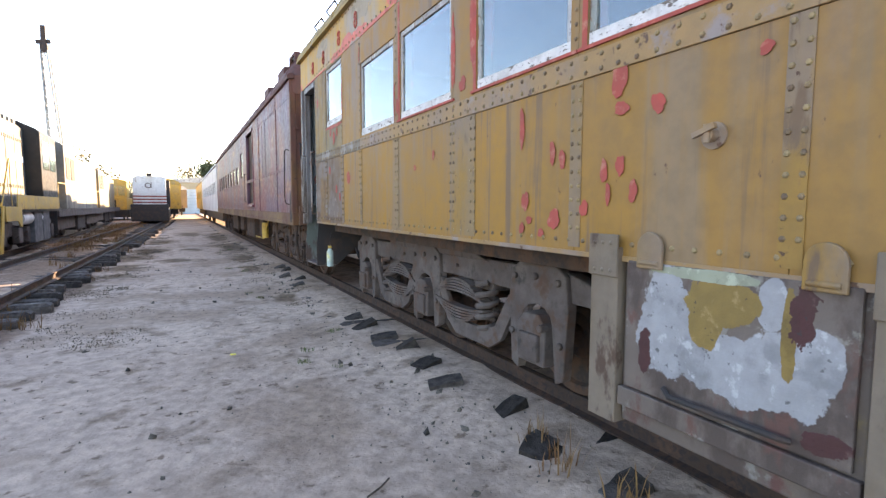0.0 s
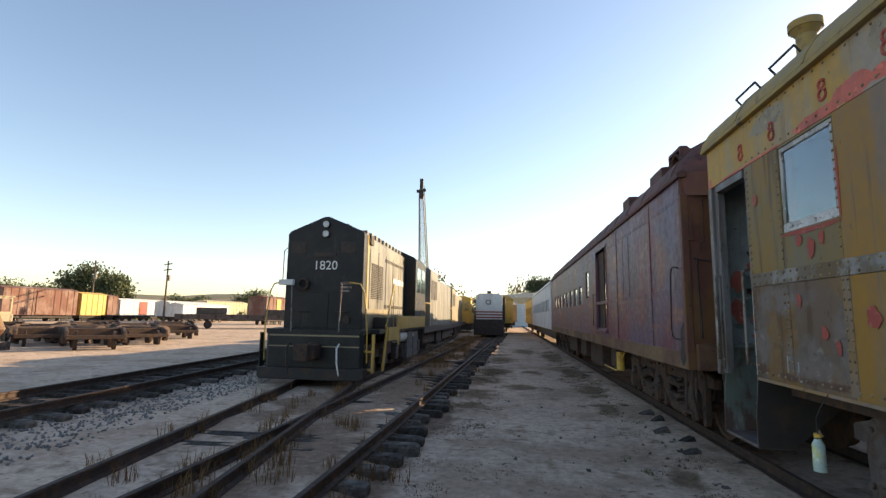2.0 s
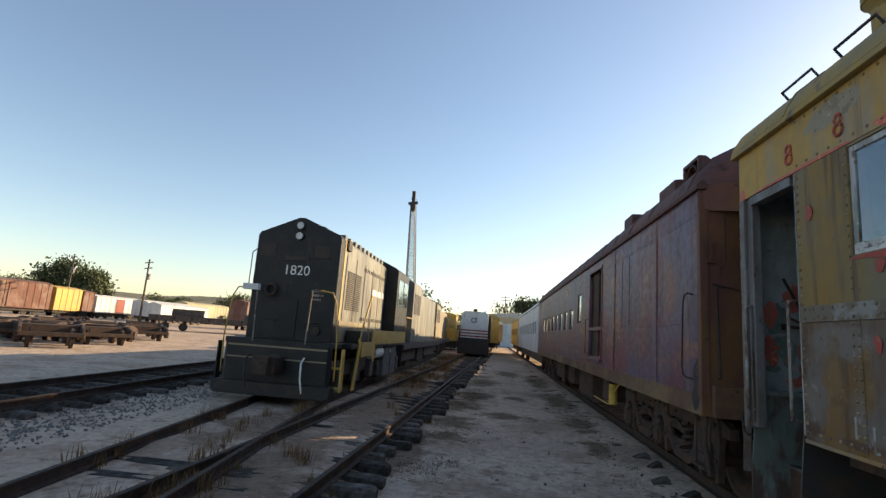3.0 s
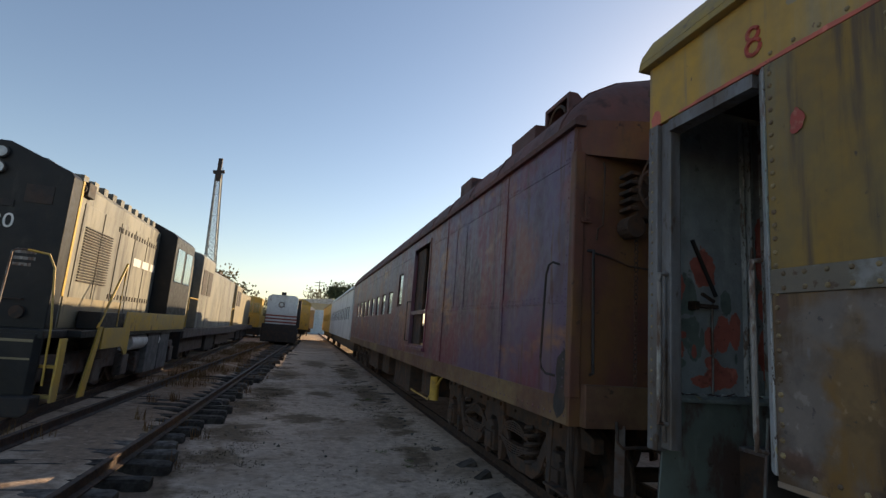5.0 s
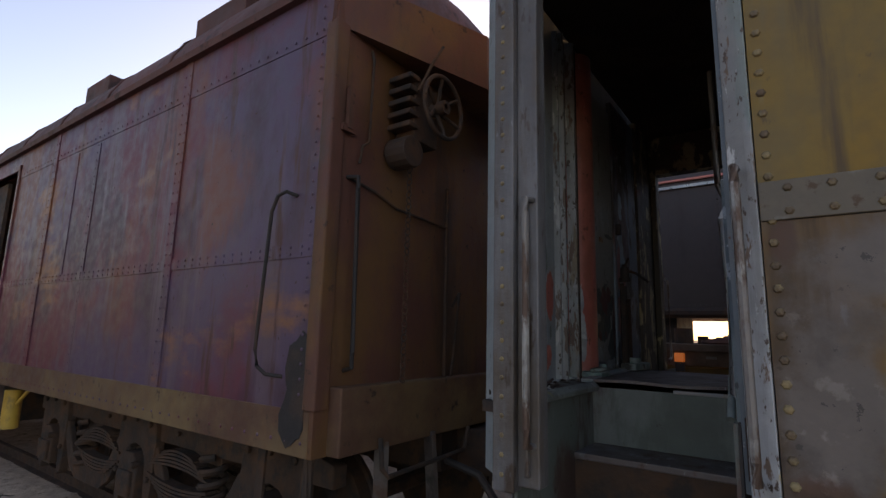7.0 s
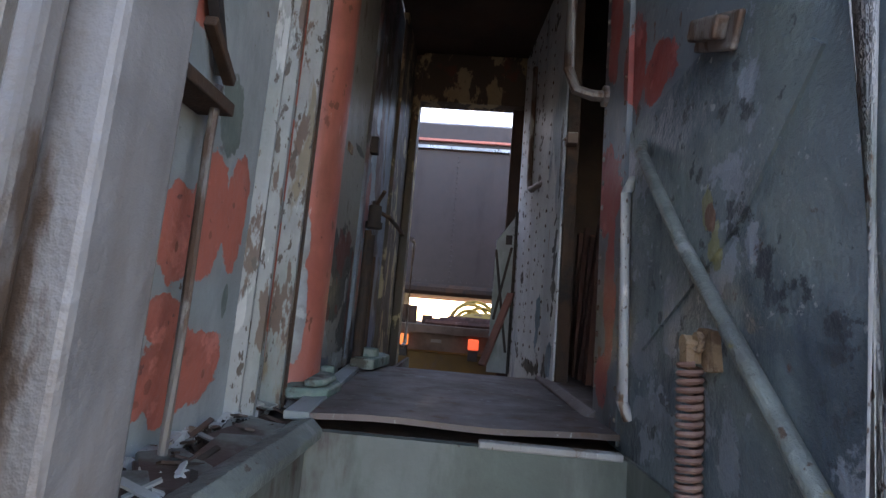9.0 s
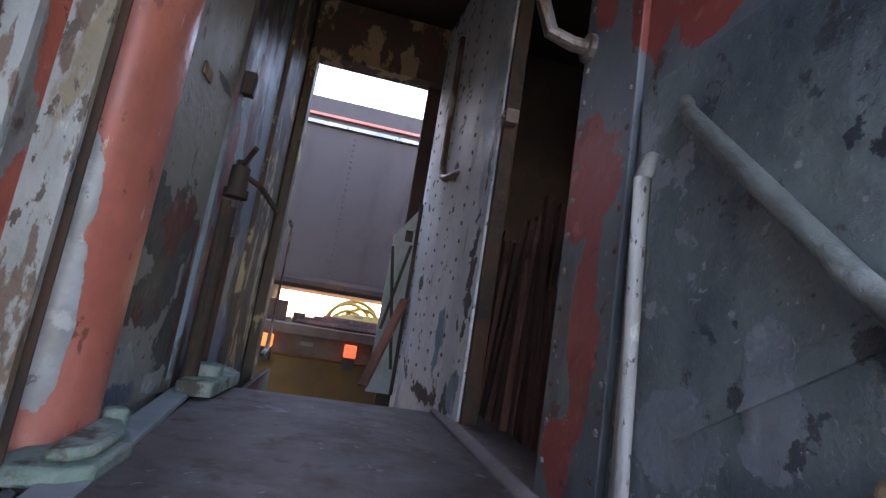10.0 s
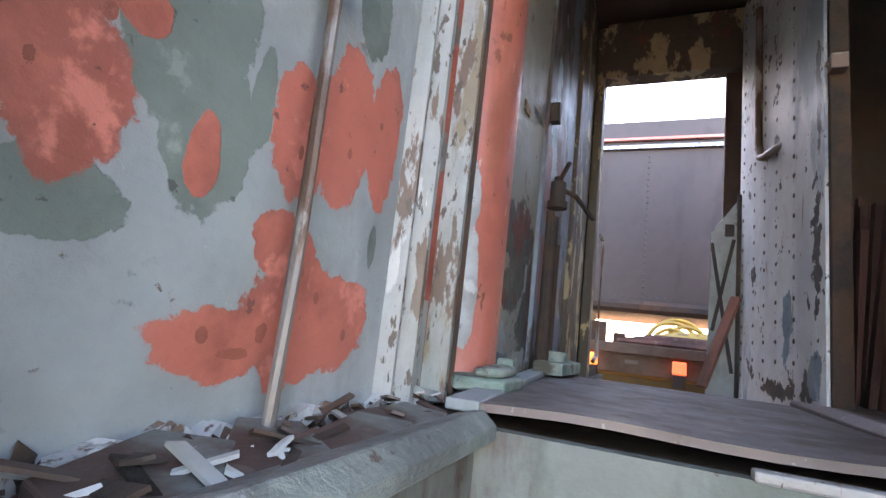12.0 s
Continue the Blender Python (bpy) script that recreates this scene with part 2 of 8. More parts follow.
DARKIRON = shade("dark_iron", (0.0336, 0.0304, 0.0304), [((0.06, 0.04, 0.032), 4, 0.55, 0.1, 1)], rough=0.7, metal=0.2, bump=0.2)
BELTGREY = shade("worn_belt_metal", (0.144, 0.119, 0.09), [((0.13, 0.0864, 0.0432), 2.0, 0.56, 0.07, 0.6), ((0.238, 0.23, 0.216), 4, 0.58, 0.06, 1), ((0.0936, 0.0576, 0.036), 16, 0.64, 0.04, 1)], rough=0.62, bump=0.15)
GREYPOST = shade("bare_grey_metal", (0.117, 0.109, 0.109), [((0.164, 0.16, 0.164), 4, 0.55, 0.06, 0.15), ((0.117, 0.0938, 0.0782), 5, 0.54, 0.08, 0.2), ((0.0704, 0.0469, 0.0352), 14, 0.61, 0.05, 0.3), ((0.212, 0.212, 0.215), 26, 0.68, 0.03, 0.2)], rough=0.5, metal=0.2, bump=0.35, bump_scale=20)
LIGHTPOST = shade("peeling_white_paint", (0.41, 0.415, 0.42), [((0.27, 0.265, 0.26), 5, 0.50, 0.06, 0.12), ((0.22, 0.25, 0.235), 3.2, 0.61, 0.04, 0.25), ((0.19, 0.125, 0.09), 20, 0.60, 0.025, 0.35), ((0.37, 0.31, 0.18), 12, 0.66, 0.03, 0.3), ((0.10, 0.07, 0.055), 46, 0.62, 0.02, 0.5), ((0.62, 0.62, 0.61), 30, 0.64, 0.02, 0.25)], rough=0.5, bump=0.4, bump_scale=16)
GREYGREEN = shade("grey_green_paint", (0.277, 0.308, 0.323), [((0.2, 0.239, 0.227), 1.8, 0.54, 0.06, 0.6), ((0.323, 0.35, 0.366), 2.6, 0.58, 0.06, 0.5), ((0.1, 0.115, 0.112), 7, 0.66, 0.03, 1), ((0.077, 0.0462, 0.0347), 22, 0.72, 0.02, 1)], rough=0.55, bump=0.12, bump_scale=18)
SLATE = shade("slate_blue_paint", (0.13, 0.165, 0.19), [((0.17, 0.20, 0.195), 1.6, 0.52, 0.10, 1), ((0.075, 0.09, 0.105), 2.4, 0.56, 0.08, 0.6), ((0.30, 0.33, 0.34), 3.2, 0.665, 0.012, 1.0), ((0.10, 0.055, 0.045), 16, 0.70, 0.03, 1)], rough=0.5, bump=0.22, bump_scale=16)
PINK = shade("coral_paint", (0.60, 0.20, 0.155), [((0.64, 0.29, 0.24), 2.5, 0.56, 0.08, 0.3), ((0.30, 0.09, 0.065), 9, 0.66, 0.04, 0.5)], rough=0.5, bump=0.15)
STAINED = shade("stained_cream_paint", (0.225, 0.23, 0.211), [((0.288, 0.297, 0.288), 2.0, 0.53, 0.06, 0.7), ((0.135, 0.117, 0.099), 11, 0.64, 0.03, 0.5), ((0.054, 0.045, 0.0405), 22, 0.66, 0.025, 1)], rough=0.55, bump=0.35, bump_scale=24,
                patches=[((0.065, 0.075, 0.072), 2.6, 9.0, [(3.36, 2.16, 0.10, 0.10), (3.55, 2.10, 0.16, 0.16), (3.45, 1.95, 0.16, 0.07), (3.66, 1.86, 0.10, 0.12), (3.62, 2.62, 0.10, 0.02), (3.3, 2.75, 0.05, 0.05)], "x"),
                         ((0.12, 0.045, 0.04), 2.4, 11.0, [(3.50, 2.14, 0.07, 0.10), (3.60, 2.20, 0.05, 0.06), (3.40, 1.92, 0.03, 0.03), (3.52, 1.93, 0.03, 0.02), (3.70, 2.0, 0.02, 0.2)], "x"),
                         ((0.30, 0.33, 0.34), 2.8, 14.0, [(3.36, 1.78, 0.10, 0.06), (3.60, 1.74, 0.10, 0.03), (3.64, 2.03, 0.02, 0.05)], "x"),
                         ((0.10, 0.13, 0.17), 3.0, 22.0, [(3.40, 1.73, 0.10, 0.025)], "x")])
BLUEFLAKE = shade("flaking_blue_paint", (0.14, 0.19, 0.24), [((0.10, 0.055, 0.055), 3.0, 0.52, 0.05, 0.3), ((0.05, 0.045, 0.045), 7, 0.55, 0.03, 0.4), ((0.30, 0.36, 0.40), 11, 0.64, 0.02, 0.6)], rough=0.5, bump=0.3,
                  patches=[((0.26, 0.35, 0.42), 3.0, 12.0, [(3.88, 2.62, 0.06, 0.16), (3.95, 2.45, 0.04, 0.10), (3.9, 2.9, 0.05, 0.1)], "x"), ((0.26, 0.10, 0.10), 2.6, 11.0, [(3.82, 2.42, 0.04, 0.16), (3.95, 2.25, 0.03, 0.2), (3.80, 2.05, 0.03, 0.15)], "x")])
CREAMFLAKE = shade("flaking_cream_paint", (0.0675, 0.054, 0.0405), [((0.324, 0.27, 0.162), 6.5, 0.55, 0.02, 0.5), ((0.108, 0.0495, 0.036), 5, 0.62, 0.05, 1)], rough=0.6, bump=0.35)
WHITEPANEL = shade("flaking_white_paint", (0.62, 0.66, 0.68), [((0.50, 0.54, 0.57), 2.2, 0.54, 0.1, 0.3), ((0.26, 0.32, 0.38), 3, 0.62, 0.05, 0.4), ((0.30, 0.22, 0.17), 12, 0.66, 0.03, 0.2), ((0.06, 0.055, 0.055), 8, 0.63, 0.012, 0.9), ((0.08, 0.06, 0.055), 40, 0.66, 0.015, 0.6)], rough=0.55, spec=0.35, bump=0.2, bump_scale=30,
                   patches=[((0.055, 0.06, 0.065), 3.6, 16.0, [(3.78, 2.2, 0.035, 0.22), (3.86, 1.75, 0.06, 0.05), (3.75, 2.7, 0.02, 0.2), (4.2, 1.72, 0.2, 0.03)], "x"), ((0.17, 0.27, 0.34), 3.0, 9.0, [(3.80, 1.80, 0.06, 0.06), (4.1, 1.95, 0.05, 0.15)], "x")])
FLOORM = shade("worn_steel_plate", (0.119, 0.0986, 0.0955), [((0.158, 0.129, 0.123), 1.7, 0.52, 0.12, 1), ((0.0847, 0.0631, 0.0554), 3.5, 0.57, 0.08, 1), ((0.108, 0.0655, 0.0462), 5.5, 0.64, 0.05, 1), ((0.169, 0.169, 0.181), 2.4, 0.60, 0.06, 1), ((0.216, 0.219, 0.231), 7, 0.66, 0.04, 1), ((0.254, 0.262, 0.269), 55, 0.70, 0.02, 1), ((0.10, 0.055, 0.038), 9, 0.60, 0.05, 1), ((0.24, 0.235, 0.235), 34, 0.66, 0.02, 1)], rough=0.55, metal=0.2, bump=0.08, bump_scale=40)
RISER = shade("green_grey_riser", (0.0992, 0.119, 0.106), [((0.0744, 0.0471, 0.0397), 2.6, 0.52, 0.04, 0.5), ((0.149, 0.169, 0.158), 4, 0.58, 0.06, 0.3), ((0.0496, 0.0273, 0.0198), 11, 0.67, 0.03, 1)], rough=0.6, bump=0.15)
VERDIGRIS = shade("verdigris_casting", (0.176, 0.256, 0.224), [((0.288, 0.336, 0.304), 14, 0.54, 0.06, 1), ((0.088, 0.08, 0.064), 8, 0.62, 0.05, 1)], rough=0.7, bump=0.5)
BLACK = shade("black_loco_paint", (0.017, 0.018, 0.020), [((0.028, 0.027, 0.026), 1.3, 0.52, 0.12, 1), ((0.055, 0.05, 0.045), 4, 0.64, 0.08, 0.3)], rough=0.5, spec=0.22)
# Paler than BLACK: dust, with the sunlit side's brightness mixed into the colour.
LOCOSIDE = shade("dusty_sunlit_loco_side", (0.139, 0.138, 0.124), [((0.223, 0.212, 0.173), 1.0, 0.5, 0.12, 0.4), ((0.0838, 0.079, 0.0703), 2.2, 0.58, 0.08, 0.2)], rough=0.6)
LOCOYEL = shade("loco_yellow", (0.52, 0.33, 0.06), [((0.42, 0.29, 0.09), 1.2, 0.52, 0.1, 1), ((0.18, 0.12, 0.06), 5, 0.64, 0.06, 0.5)], rough=0.55)
CREAM = shade("cream_loco_paint", (0.259, 0.213, 0.126), [((0.207, 0.173, 0.115), 1.0, 0.5, 0.12, 0.5), ((0.092, 0.0691, 0.0518), 2.6, 0.62, 0.06, 0.4)], rough=0.6)
WHITEP = shade("dull_white_paint", (0.62, 0.62, 0.60), [((0.50, 0.49, 0.47), 0.9, 0.52, 0.1, 0.4), ((0.30, 0.24, 0.2), 3, 0.66, 0.05, 0.4)], rough=0.6)
DEEPRED = shade("deep_red_paint", (0.26, 0.05, 0.035), [((0.20, 0.06, 0.05), 1.5, 0.55, 0.1, 1)], rough=0.6)
BROWNCAR = shade("grey_brown_paint", (0.0578, 0.0449, 0.0435), [((0.068, 0.0517, 0.049), 0.9, 0.52, 0.12, 0.5), ((0.0442, 0.0326, 0.0306), 2.4, 0.6, 0.08, 0.25)], rough=0.55, bump=0.06)
BOXRED = shade("boxcar_red", (0.144, 0.0612, 0.0432), [((0.216, 0.137, 0.108), 0.5, 0.52, 0.1, 0.6), ((0.101, 0.0504, 0.036), 1.7, 0.58, 0.08, 0.4)], rough=0.75)
TANWALL = shade("tan_shed_wall", (0.42, 0.37, 0.24), [((0.35, 0.31, 0.21), 0.5, 0.52, 0.12, 0.5)], rough=0.7)
BLUEDOOR = shade("pale_blue_door", (0.42, 0.52, 0.58), [((0.36, 0.45, 0.50), 0.7, 0.52, 0.1, 0.4)], rough=0.6)
PLANK = shade("weathered_plank", (0.156, 0.0648, 0.0472), [((0.0879, 0.042, 0.0326), 4, 0.5, 0.1, 0.12), ((0.234, 0.13, 0.101), 9, 0.6, 0.06, 0.1)], rough=0.85, bump=0.4, spread=0.4)
DEBRIS = shade("paint_flakes", (0.36, 0.368, 0.352), [((0.224, 0.16, 0.136), 6, 0.52, 0.05, 1)], rough=0.8, spread=0.5)
GRASS = shade("dry_grass", (0.27, 0.165, 0.07), [((0.18, 0.095, 0.045), 3, 0.5, 0.1, 1)], rough=0.9, spread=0.3, spec=0.1)
WEED = shade("green_weed", (0.09, 0.12, 0.04), [((0.14, 0.14, 0.06), 3, 0.5, 0.1, 1)], rough=0.85, spec=0.15)
# Both leaf colours are lightened; haze over the far trees is mixed in.
LEAF = shade("leaves", (0.085, 0.10, 0.05), [((0.11, 0.12, 0.06), 1.2, 0.5, 0.12, 1), ((0.03, 0.045, 0.018), 3, 0.56, 0.1, 1)], rough=0.8, spec=0.2)
DRYLEAF = shade("dry_leaves", (0.24, 0.20, 0.12), [((0.17, 0.15, 0.09), 1.2, 0.5, 0.12, 1)], rough=0.85, spec=0.15)
BARK = shade("bark", (0.10, 0.075, 0.055), [((0.06, 0.045, 0.035), 8, 0.5, 0.1, 0.3)], rough=0.9)
HILL = shade("scrub_hill", (0.13, 0.12, 0.075), [((0.075, 0.08, 0.045), 0.05, 0.52, 0.08, 1), ((0.18, 0.155, 0.10), 0.02, 0.55, 0.08, 1)], rough=0.95, bump=0)
LETTER = shade("white_lettering", (0.72, 0.71, 0.68), rough=0.6, bump=0)
PLASTIC = shade("clouded_plastic", (0.36, 0.46, 0.43), [((0.52, 0.54, 0.24), 5, 0.54, 0.06, 0.6), ((0.62, 0.70, 0.70), 9, 0.58, 0.06, 1)], rough=0.35, bump=0)
STEELROD = shade("worn_rod", (0.208, 0.188, 0.176), [((0.104, 0.064, 0.048), 12, 0.52, 0.05, 0.3), ((0.32, 0.312, 0.296), 16, 0.62, 0.04, 0.3)], rough=0.5, metal=0.3, bump=0.3)
TIN = shade("bare_tin", (0.36, 0.368, 0.376), [((0.24, 0.24, 0.248), 3, 0.52, 0.12, 1)], rough=0.35, metal=0.7)
# Near-black brown: the gloom inside the coaches is put into the colour.
INSIDE = shade("interior_gloom", (0.045, 0.028, 0.022), [((0.07, 0.042, 0.032), 2, 0.52, 0.1, 1)], rough=0.9)
# Blue tint and high IOR imitate bright sky reflected in the panes.
PANE = glass("window_glass", (0.62, 0.86, 0.95), 0.05, 2.1)
# Faint emission stands in for the light these two reflectors throw back.
AMBER = reflector_glow("amber_reflector", (0.8, 0.22, 0.05), 0.10)
REDLENS = reflector_glow("red_reflector", (0.8, 0.12, 0.05), 0.09)

LUG = shade("ochre_rust", (0.27, 0.18, 0.11), [((0.14, 0.08, 0.05), 14, 0.52, 0.06, 1), ((0.36, 0.27, 0.18), 22, 0.60, 0.04, 1)], rough=0.75, bump=0.5, bump_scale=50)

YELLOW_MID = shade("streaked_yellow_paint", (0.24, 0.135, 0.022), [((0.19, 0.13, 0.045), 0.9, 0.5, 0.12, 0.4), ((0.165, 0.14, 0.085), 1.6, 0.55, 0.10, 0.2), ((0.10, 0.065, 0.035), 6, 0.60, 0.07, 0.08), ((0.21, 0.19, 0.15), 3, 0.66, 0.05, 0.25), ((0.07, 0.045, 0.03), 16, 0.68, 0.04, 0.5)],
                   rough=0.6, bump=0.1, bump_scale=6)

# ---- geometry helpers ----
class Geo:
    """Collects vertices and faces of one mesh."""

    def __init__(self):
        self.v, self.f = [], []

    def add(self, verts, faces):
        k = len(self.v)
        self.v += [tuple(p) for p in verts]
        self.f += [tuple(i + k for i in f) for f in faces]
        return self

    def box(self, x0, x1, y0, y1, z0, z1, m=None):
        vs = [(x, y, z) for x in (x0, x1) for y in (y0, y1) for z in (z0, z1)]
        if m:
            vs = [m @ Vector(p) for p in vs]
        return self.add(vs, [(0, 1, 3, 2), (4, 6, 7, 5), (0, 4, 5, 1), (2, 3, 7, 6), (0, 2, 6, 4), (1, 5, 7, 3)])

    def bar(self, a, b, w, h, up=(0, 0, 1)):
        """A rectangular bar from a to b, w wide and h thick."""
        a, b = Vector(a), Vector(b)
        d = (b - a).normalized()
        s = d.cross(Vector(up))
        s = s.normalized() if s.length > 1e-4 else Vector((1, 0, 0))
        u = s.cross(d)
        vs = [p + s * (i * w / 2) + u * (j * h / 2) for p in (a, b) for i, j in ((-1, -1), (1, -1), (1, 1), (-1, 1))]
        return self.add(vs, [(3, 2, 1, 0), (4, 5, 6, 7), (0, 1, 5, 4), (1, 2, 6, 5), (2, 3, 7, 6), (3, 0, 4, 7)])

    def cyl(self, a, b, r, r2=None, n=12, caps=True):
        a, b = Vector(a), Vector(b)
        r2 = r if r2 is None else r2
        q = (b - a).to_track_quat("Z", "Y")
        ring = [q @ Vector((math.cos(2 * math.pi * i / n), math.sin(2 * math.pi * i / n), 0)) for i in range(n)]
        vs = [a + p * r for p in ring] + [b + p * r2 for p in ring]
        fs = [(i, (i + 1) % n, n + (i + 1) % n, n + i) for i in range(n)]
        if caps:
            fs += [tuple(range(n - 1, -1, -1)), tuple(range(n, 2 * n))]
        return self.add(vs, fs)

    def pipe(self, pts, r, n=8):
        """A bent pipe through pts, with mitred joints."""
        pts = [Vector(p) for p in pts]
        vs, k = [], len(pts)
        for i, p in enumerate(pts):
            d = (pts[min(i + 1, k - 1)] - pts[max(i - 1, 0)]).normalized()
            q = d.to_track_quat("Z", "Y")
            vs += [p + q @ Vector((r * math.cos(2 * math.pi * j / n), r * math.sin(2 * math.pi * j / n), 0)) for j in range(n)]
        fs = [(i * n + j, i * n + (j + 1) % n, (i + 1) * n + (j + 1) % n, (i + 1) * n + j) for i in range(k - 1) for j in range(n)]
        fs += [tuple(range(n - 1, -1, -1)), tuple(range((k - 1) * n, k * n))]
        return self.add(vs, fs)

    def prism(self, prof, axis, a, b):
        """A profile of (p, q) points swept along an axis from a to b: x sweeps (y, z), y sweeps (x, z), z sweeps (x, y)."""
        put = {"x": lambda p, q, s: (s, p, q), "y": lambda p, q, s: (p, s, q), "z": lambda p, q, s: (p, q, s)}[axis]
        n = len(prof)
        vs = [put(p, q, a) for p, q in prof] + [put(p, q, b) for p, q in prof]
        return self.add(vs, [tuple(range(n)), tuple(range(2 * n - 1, n - 1, -1))] + [(i, n + i, n + (i + 1) % n, (i + 1) % n) for i in range(n)])

    def sheet(self, prof, axis, a, b, thick, steps=1):
        """An open profile swept along an axis, with thickness towards the profile's inside."""
        out = [Vector((*p, 0)) for p in prof]
        inner = []
        for i, p in enumerate(out):
            d = (out[min(i + 1, len(out) - 1)] - out[max(i - 1, 0)]).normalized()
            inner.append((p.x + d.y * thick, p.y - d.x * thick))
        return self.prism(list(prof) + inner[::-1], axis, a, b)

    def dome(self, p, r, axis="x", sign=-1, n=6, h=0.55):
        """A rivet's head."""
        ax = {"x": (0, 1, 2), "y": (1, 0, 2), "z": (2, 0, 1)}[axis]
        vs = []
        for rr, hh in ((1.0, 0.0), (0.72, h * 0.75)):
            for i in range(n):
                q = [0, 0, 0]
                q[ax[0]] = sign * hh * r
                q[ax[1]], q[ax[2]] = rr * r * math.cos(2 * math.pi * i / n), rr * r * math.sin(2 * math.pi * i / n)
                vs.append([p[k] + q[k] for k in range(3)])
        top = list(p)
        top[ax[0]] += sign * h * r
        vs.append(top)
        return self.add(vs, [(i, (i + 1) % n, n + (i + 1) % n, n + i) for i in range(n)] + [(n + i, n + (i + 1) % n, 2 * n) for i in range(n)])

    def torus(self, c, axis, R, r, n=20, k=6, a0=0.0, a1=2 * math.pi):
        pts = []
        for i in range(n + 1):
            a = a0 + (a1 - a0) * i / n
            p, q = R * math.cos(a), R * math.sin(a)
            pts.append(Vector(c) + Vector({"x": (0, p, q), "y": (p, 0, q), "z": (p, q, 0)}[axis]))
        return self.pipe(pts, r, k)

    def coil(self, c0, c1, R, r, turns, n=12, k=6):
        a, b = Vector(c0), Vector(c1)
        q = (b - a).to_track_quat("Z", "Y")
        m = int(turns * n)
        return self.pipe([a + (b - a) * (i / m) + q @ Vector((R * math.cos(2 * math.pi * i / n), R * math.sin(2 * math.pi * i / n), 0)) for i in range(m + 1)], r, k)

    def blob(self, cx, cy, cz, w, h, normal="x", sign=-1, seed=0, rough=0.25, thick=0.003, n=26):
        """A thin irregular patch of paint, w by h."""
        rnd = random.Random(seed)
        ph = [rnd.uniform(0, 6.28) for _ in range(5)]
        vs = []
        for t in (0, thick):
            for i in range(n):
                a = 2 * math.pi * i / n
                k = 1 + rough * (math.sin(2 * a + ph[0]) * 0.5 + math.sin(3 * a + ph[1]) * 0.45 + math.sin(5 * a + ph[2]) * 0.35 + math.sin(8 * a + ph[3]) * 0.22 + rnd.uniform(-0.12, 0.12))
                p, q = 0.5 * w * k * math.cos(a), 0.5 * h * k * math.sin(a)
                vs.append((cx + sign * t, cy + p, cz + q) if normal == "x" else (cx + p, cy + sign * t, cz + q))
        return self.add(vs, [tuple(range(n, 2 * n))] + [(i, (i + 1) % n, n + (i + 1) % n, n + i) for i in range(n)])

    def mesh(self, name, mat, smooth=False):
        me = bpy.data.meshes.new(name)
        me.from_pydata(self.v, [], self.f)
        bm = bmesh.new()
        bm.from_mesh(me)
        bmesh.ops.recalc_face_normals(bm, faces=bm.faces)
        bm.to_mesh(me)
        bm.free()
        me.materials.append(mat)
        if smooth:
            for p in me.polygons:
                p.use_smooth = True
            me.set_sharp_from_angle(angle=radians(35))
        return me


def part(name, geo, mat, parent=None, label="", smooth=False, bevel=0.0):
    ob = new(name, geo.mesh(name, mat, smooth) if isinstance(geo, Geo) else geo)
    if parent is not None:
        ob.parent = parent
        if parent.type == "EMPTY":
            ob.matrix_parent_inverse = parent.matrix_basis.inverted()
    if label:
        tagged(ob, label)
    if bevel:
        mod = ob.modifiers.new("worn edge", "BEVEL")
        mod.width, mod.segments, mod.limit_method = bevel, 2, "ANGLE"
    return ob


def thing(name, loc, label, category, group="", kind=""):
    ob = new(name)
    ob.empty_display_size = 0.2
    ob.matrix_basis = Matrix.Translation(loc)
    return tagged(ob, label, category, group, kind)


def wall_yz(g, x0, x1, y0, y1, z0, z1, holes):
    """A wall slab across x0..x1 with rectangular openings (ya, yb, za, zb) through it, as one welded mesh."""
    ys = sorted({y0, y1, *[c for h in holes for c in h[:2] if y0 < c < y1]})
    zs = sorted({z0, z1, *[c for h in holes for c in h[2:] if z0 < c < z1]})
    ny, nz = len(ys) - 1, len(zs) - 1
    full = {(i, j) for i in range(ny) for j in range(nz)
            if not any(h[0] < (ys[i] + ys[i + 1]) / 2 < h[1] and h[2] < (zs[j] + zs[j + 1]) / 2 < h[3] for h in holes)}
    ids, vs, fs = {}, [], []

    def at(i, j, k):
        if (i, j, k) not in ids:
            ids[i, j, k] = len(vs)
            vs.append(((x0, x1)[k], ys[i], zs[j]))
        return ids[i, j, k]

    for i, j in sorted(full):
        for k in (0, 1):
            fs.append((at(i, j, k), at(i + 1, j, k), at(i + 1, j + 1, k), at(i, j + 1, k)))
        for di, dj, a, b in ((-1, 0, (i, j), (i, j + 1)), (1, 0, (i + 1, j), (i + 1, j + 1)), (0, -1, (i, j), (i + 1, j)), (0, 1, (i, j + 1), (i + 1, j + 1))):
            if (i + di, j + dj) not in full:
                fs.append((at(*a, 0), at(*b, 0), at(*b, 1), at(*a, 1)))
    return g.add(vs, fs)


def wall_xz(g, y0, y1, x0, x1, z0, z1, holes):
    h = Geo()
    wall_yz(h, y0, y1, x0, x1, z0, z1, holes)
    return g.add([(p[1], p[0], p[2]) for p in h.v], h.f)


def text_mesh(body, size, mat, m, name="lettering", extrude=0.002):
    cu = bpy.data.curves.new(name, "FONT")
    cu.body, cu.size, cu.extrude, cu.align_x, cu.align_y = body, size, extrude, "CENTER", "CENTER"
    tmp = bpy.data.objects.new(name, cu)
    scene.collection.objects.link(tmp)
    me = bpy.data.meshes.new_from_object(tmp.evaluated_get(bpy.context.evaluated_depsgraph_get()))
    bpy.data.objects.remove(tmp)
    me.transform(m)
    me.materials.clear()
    me.materials.append(mat)
    return me

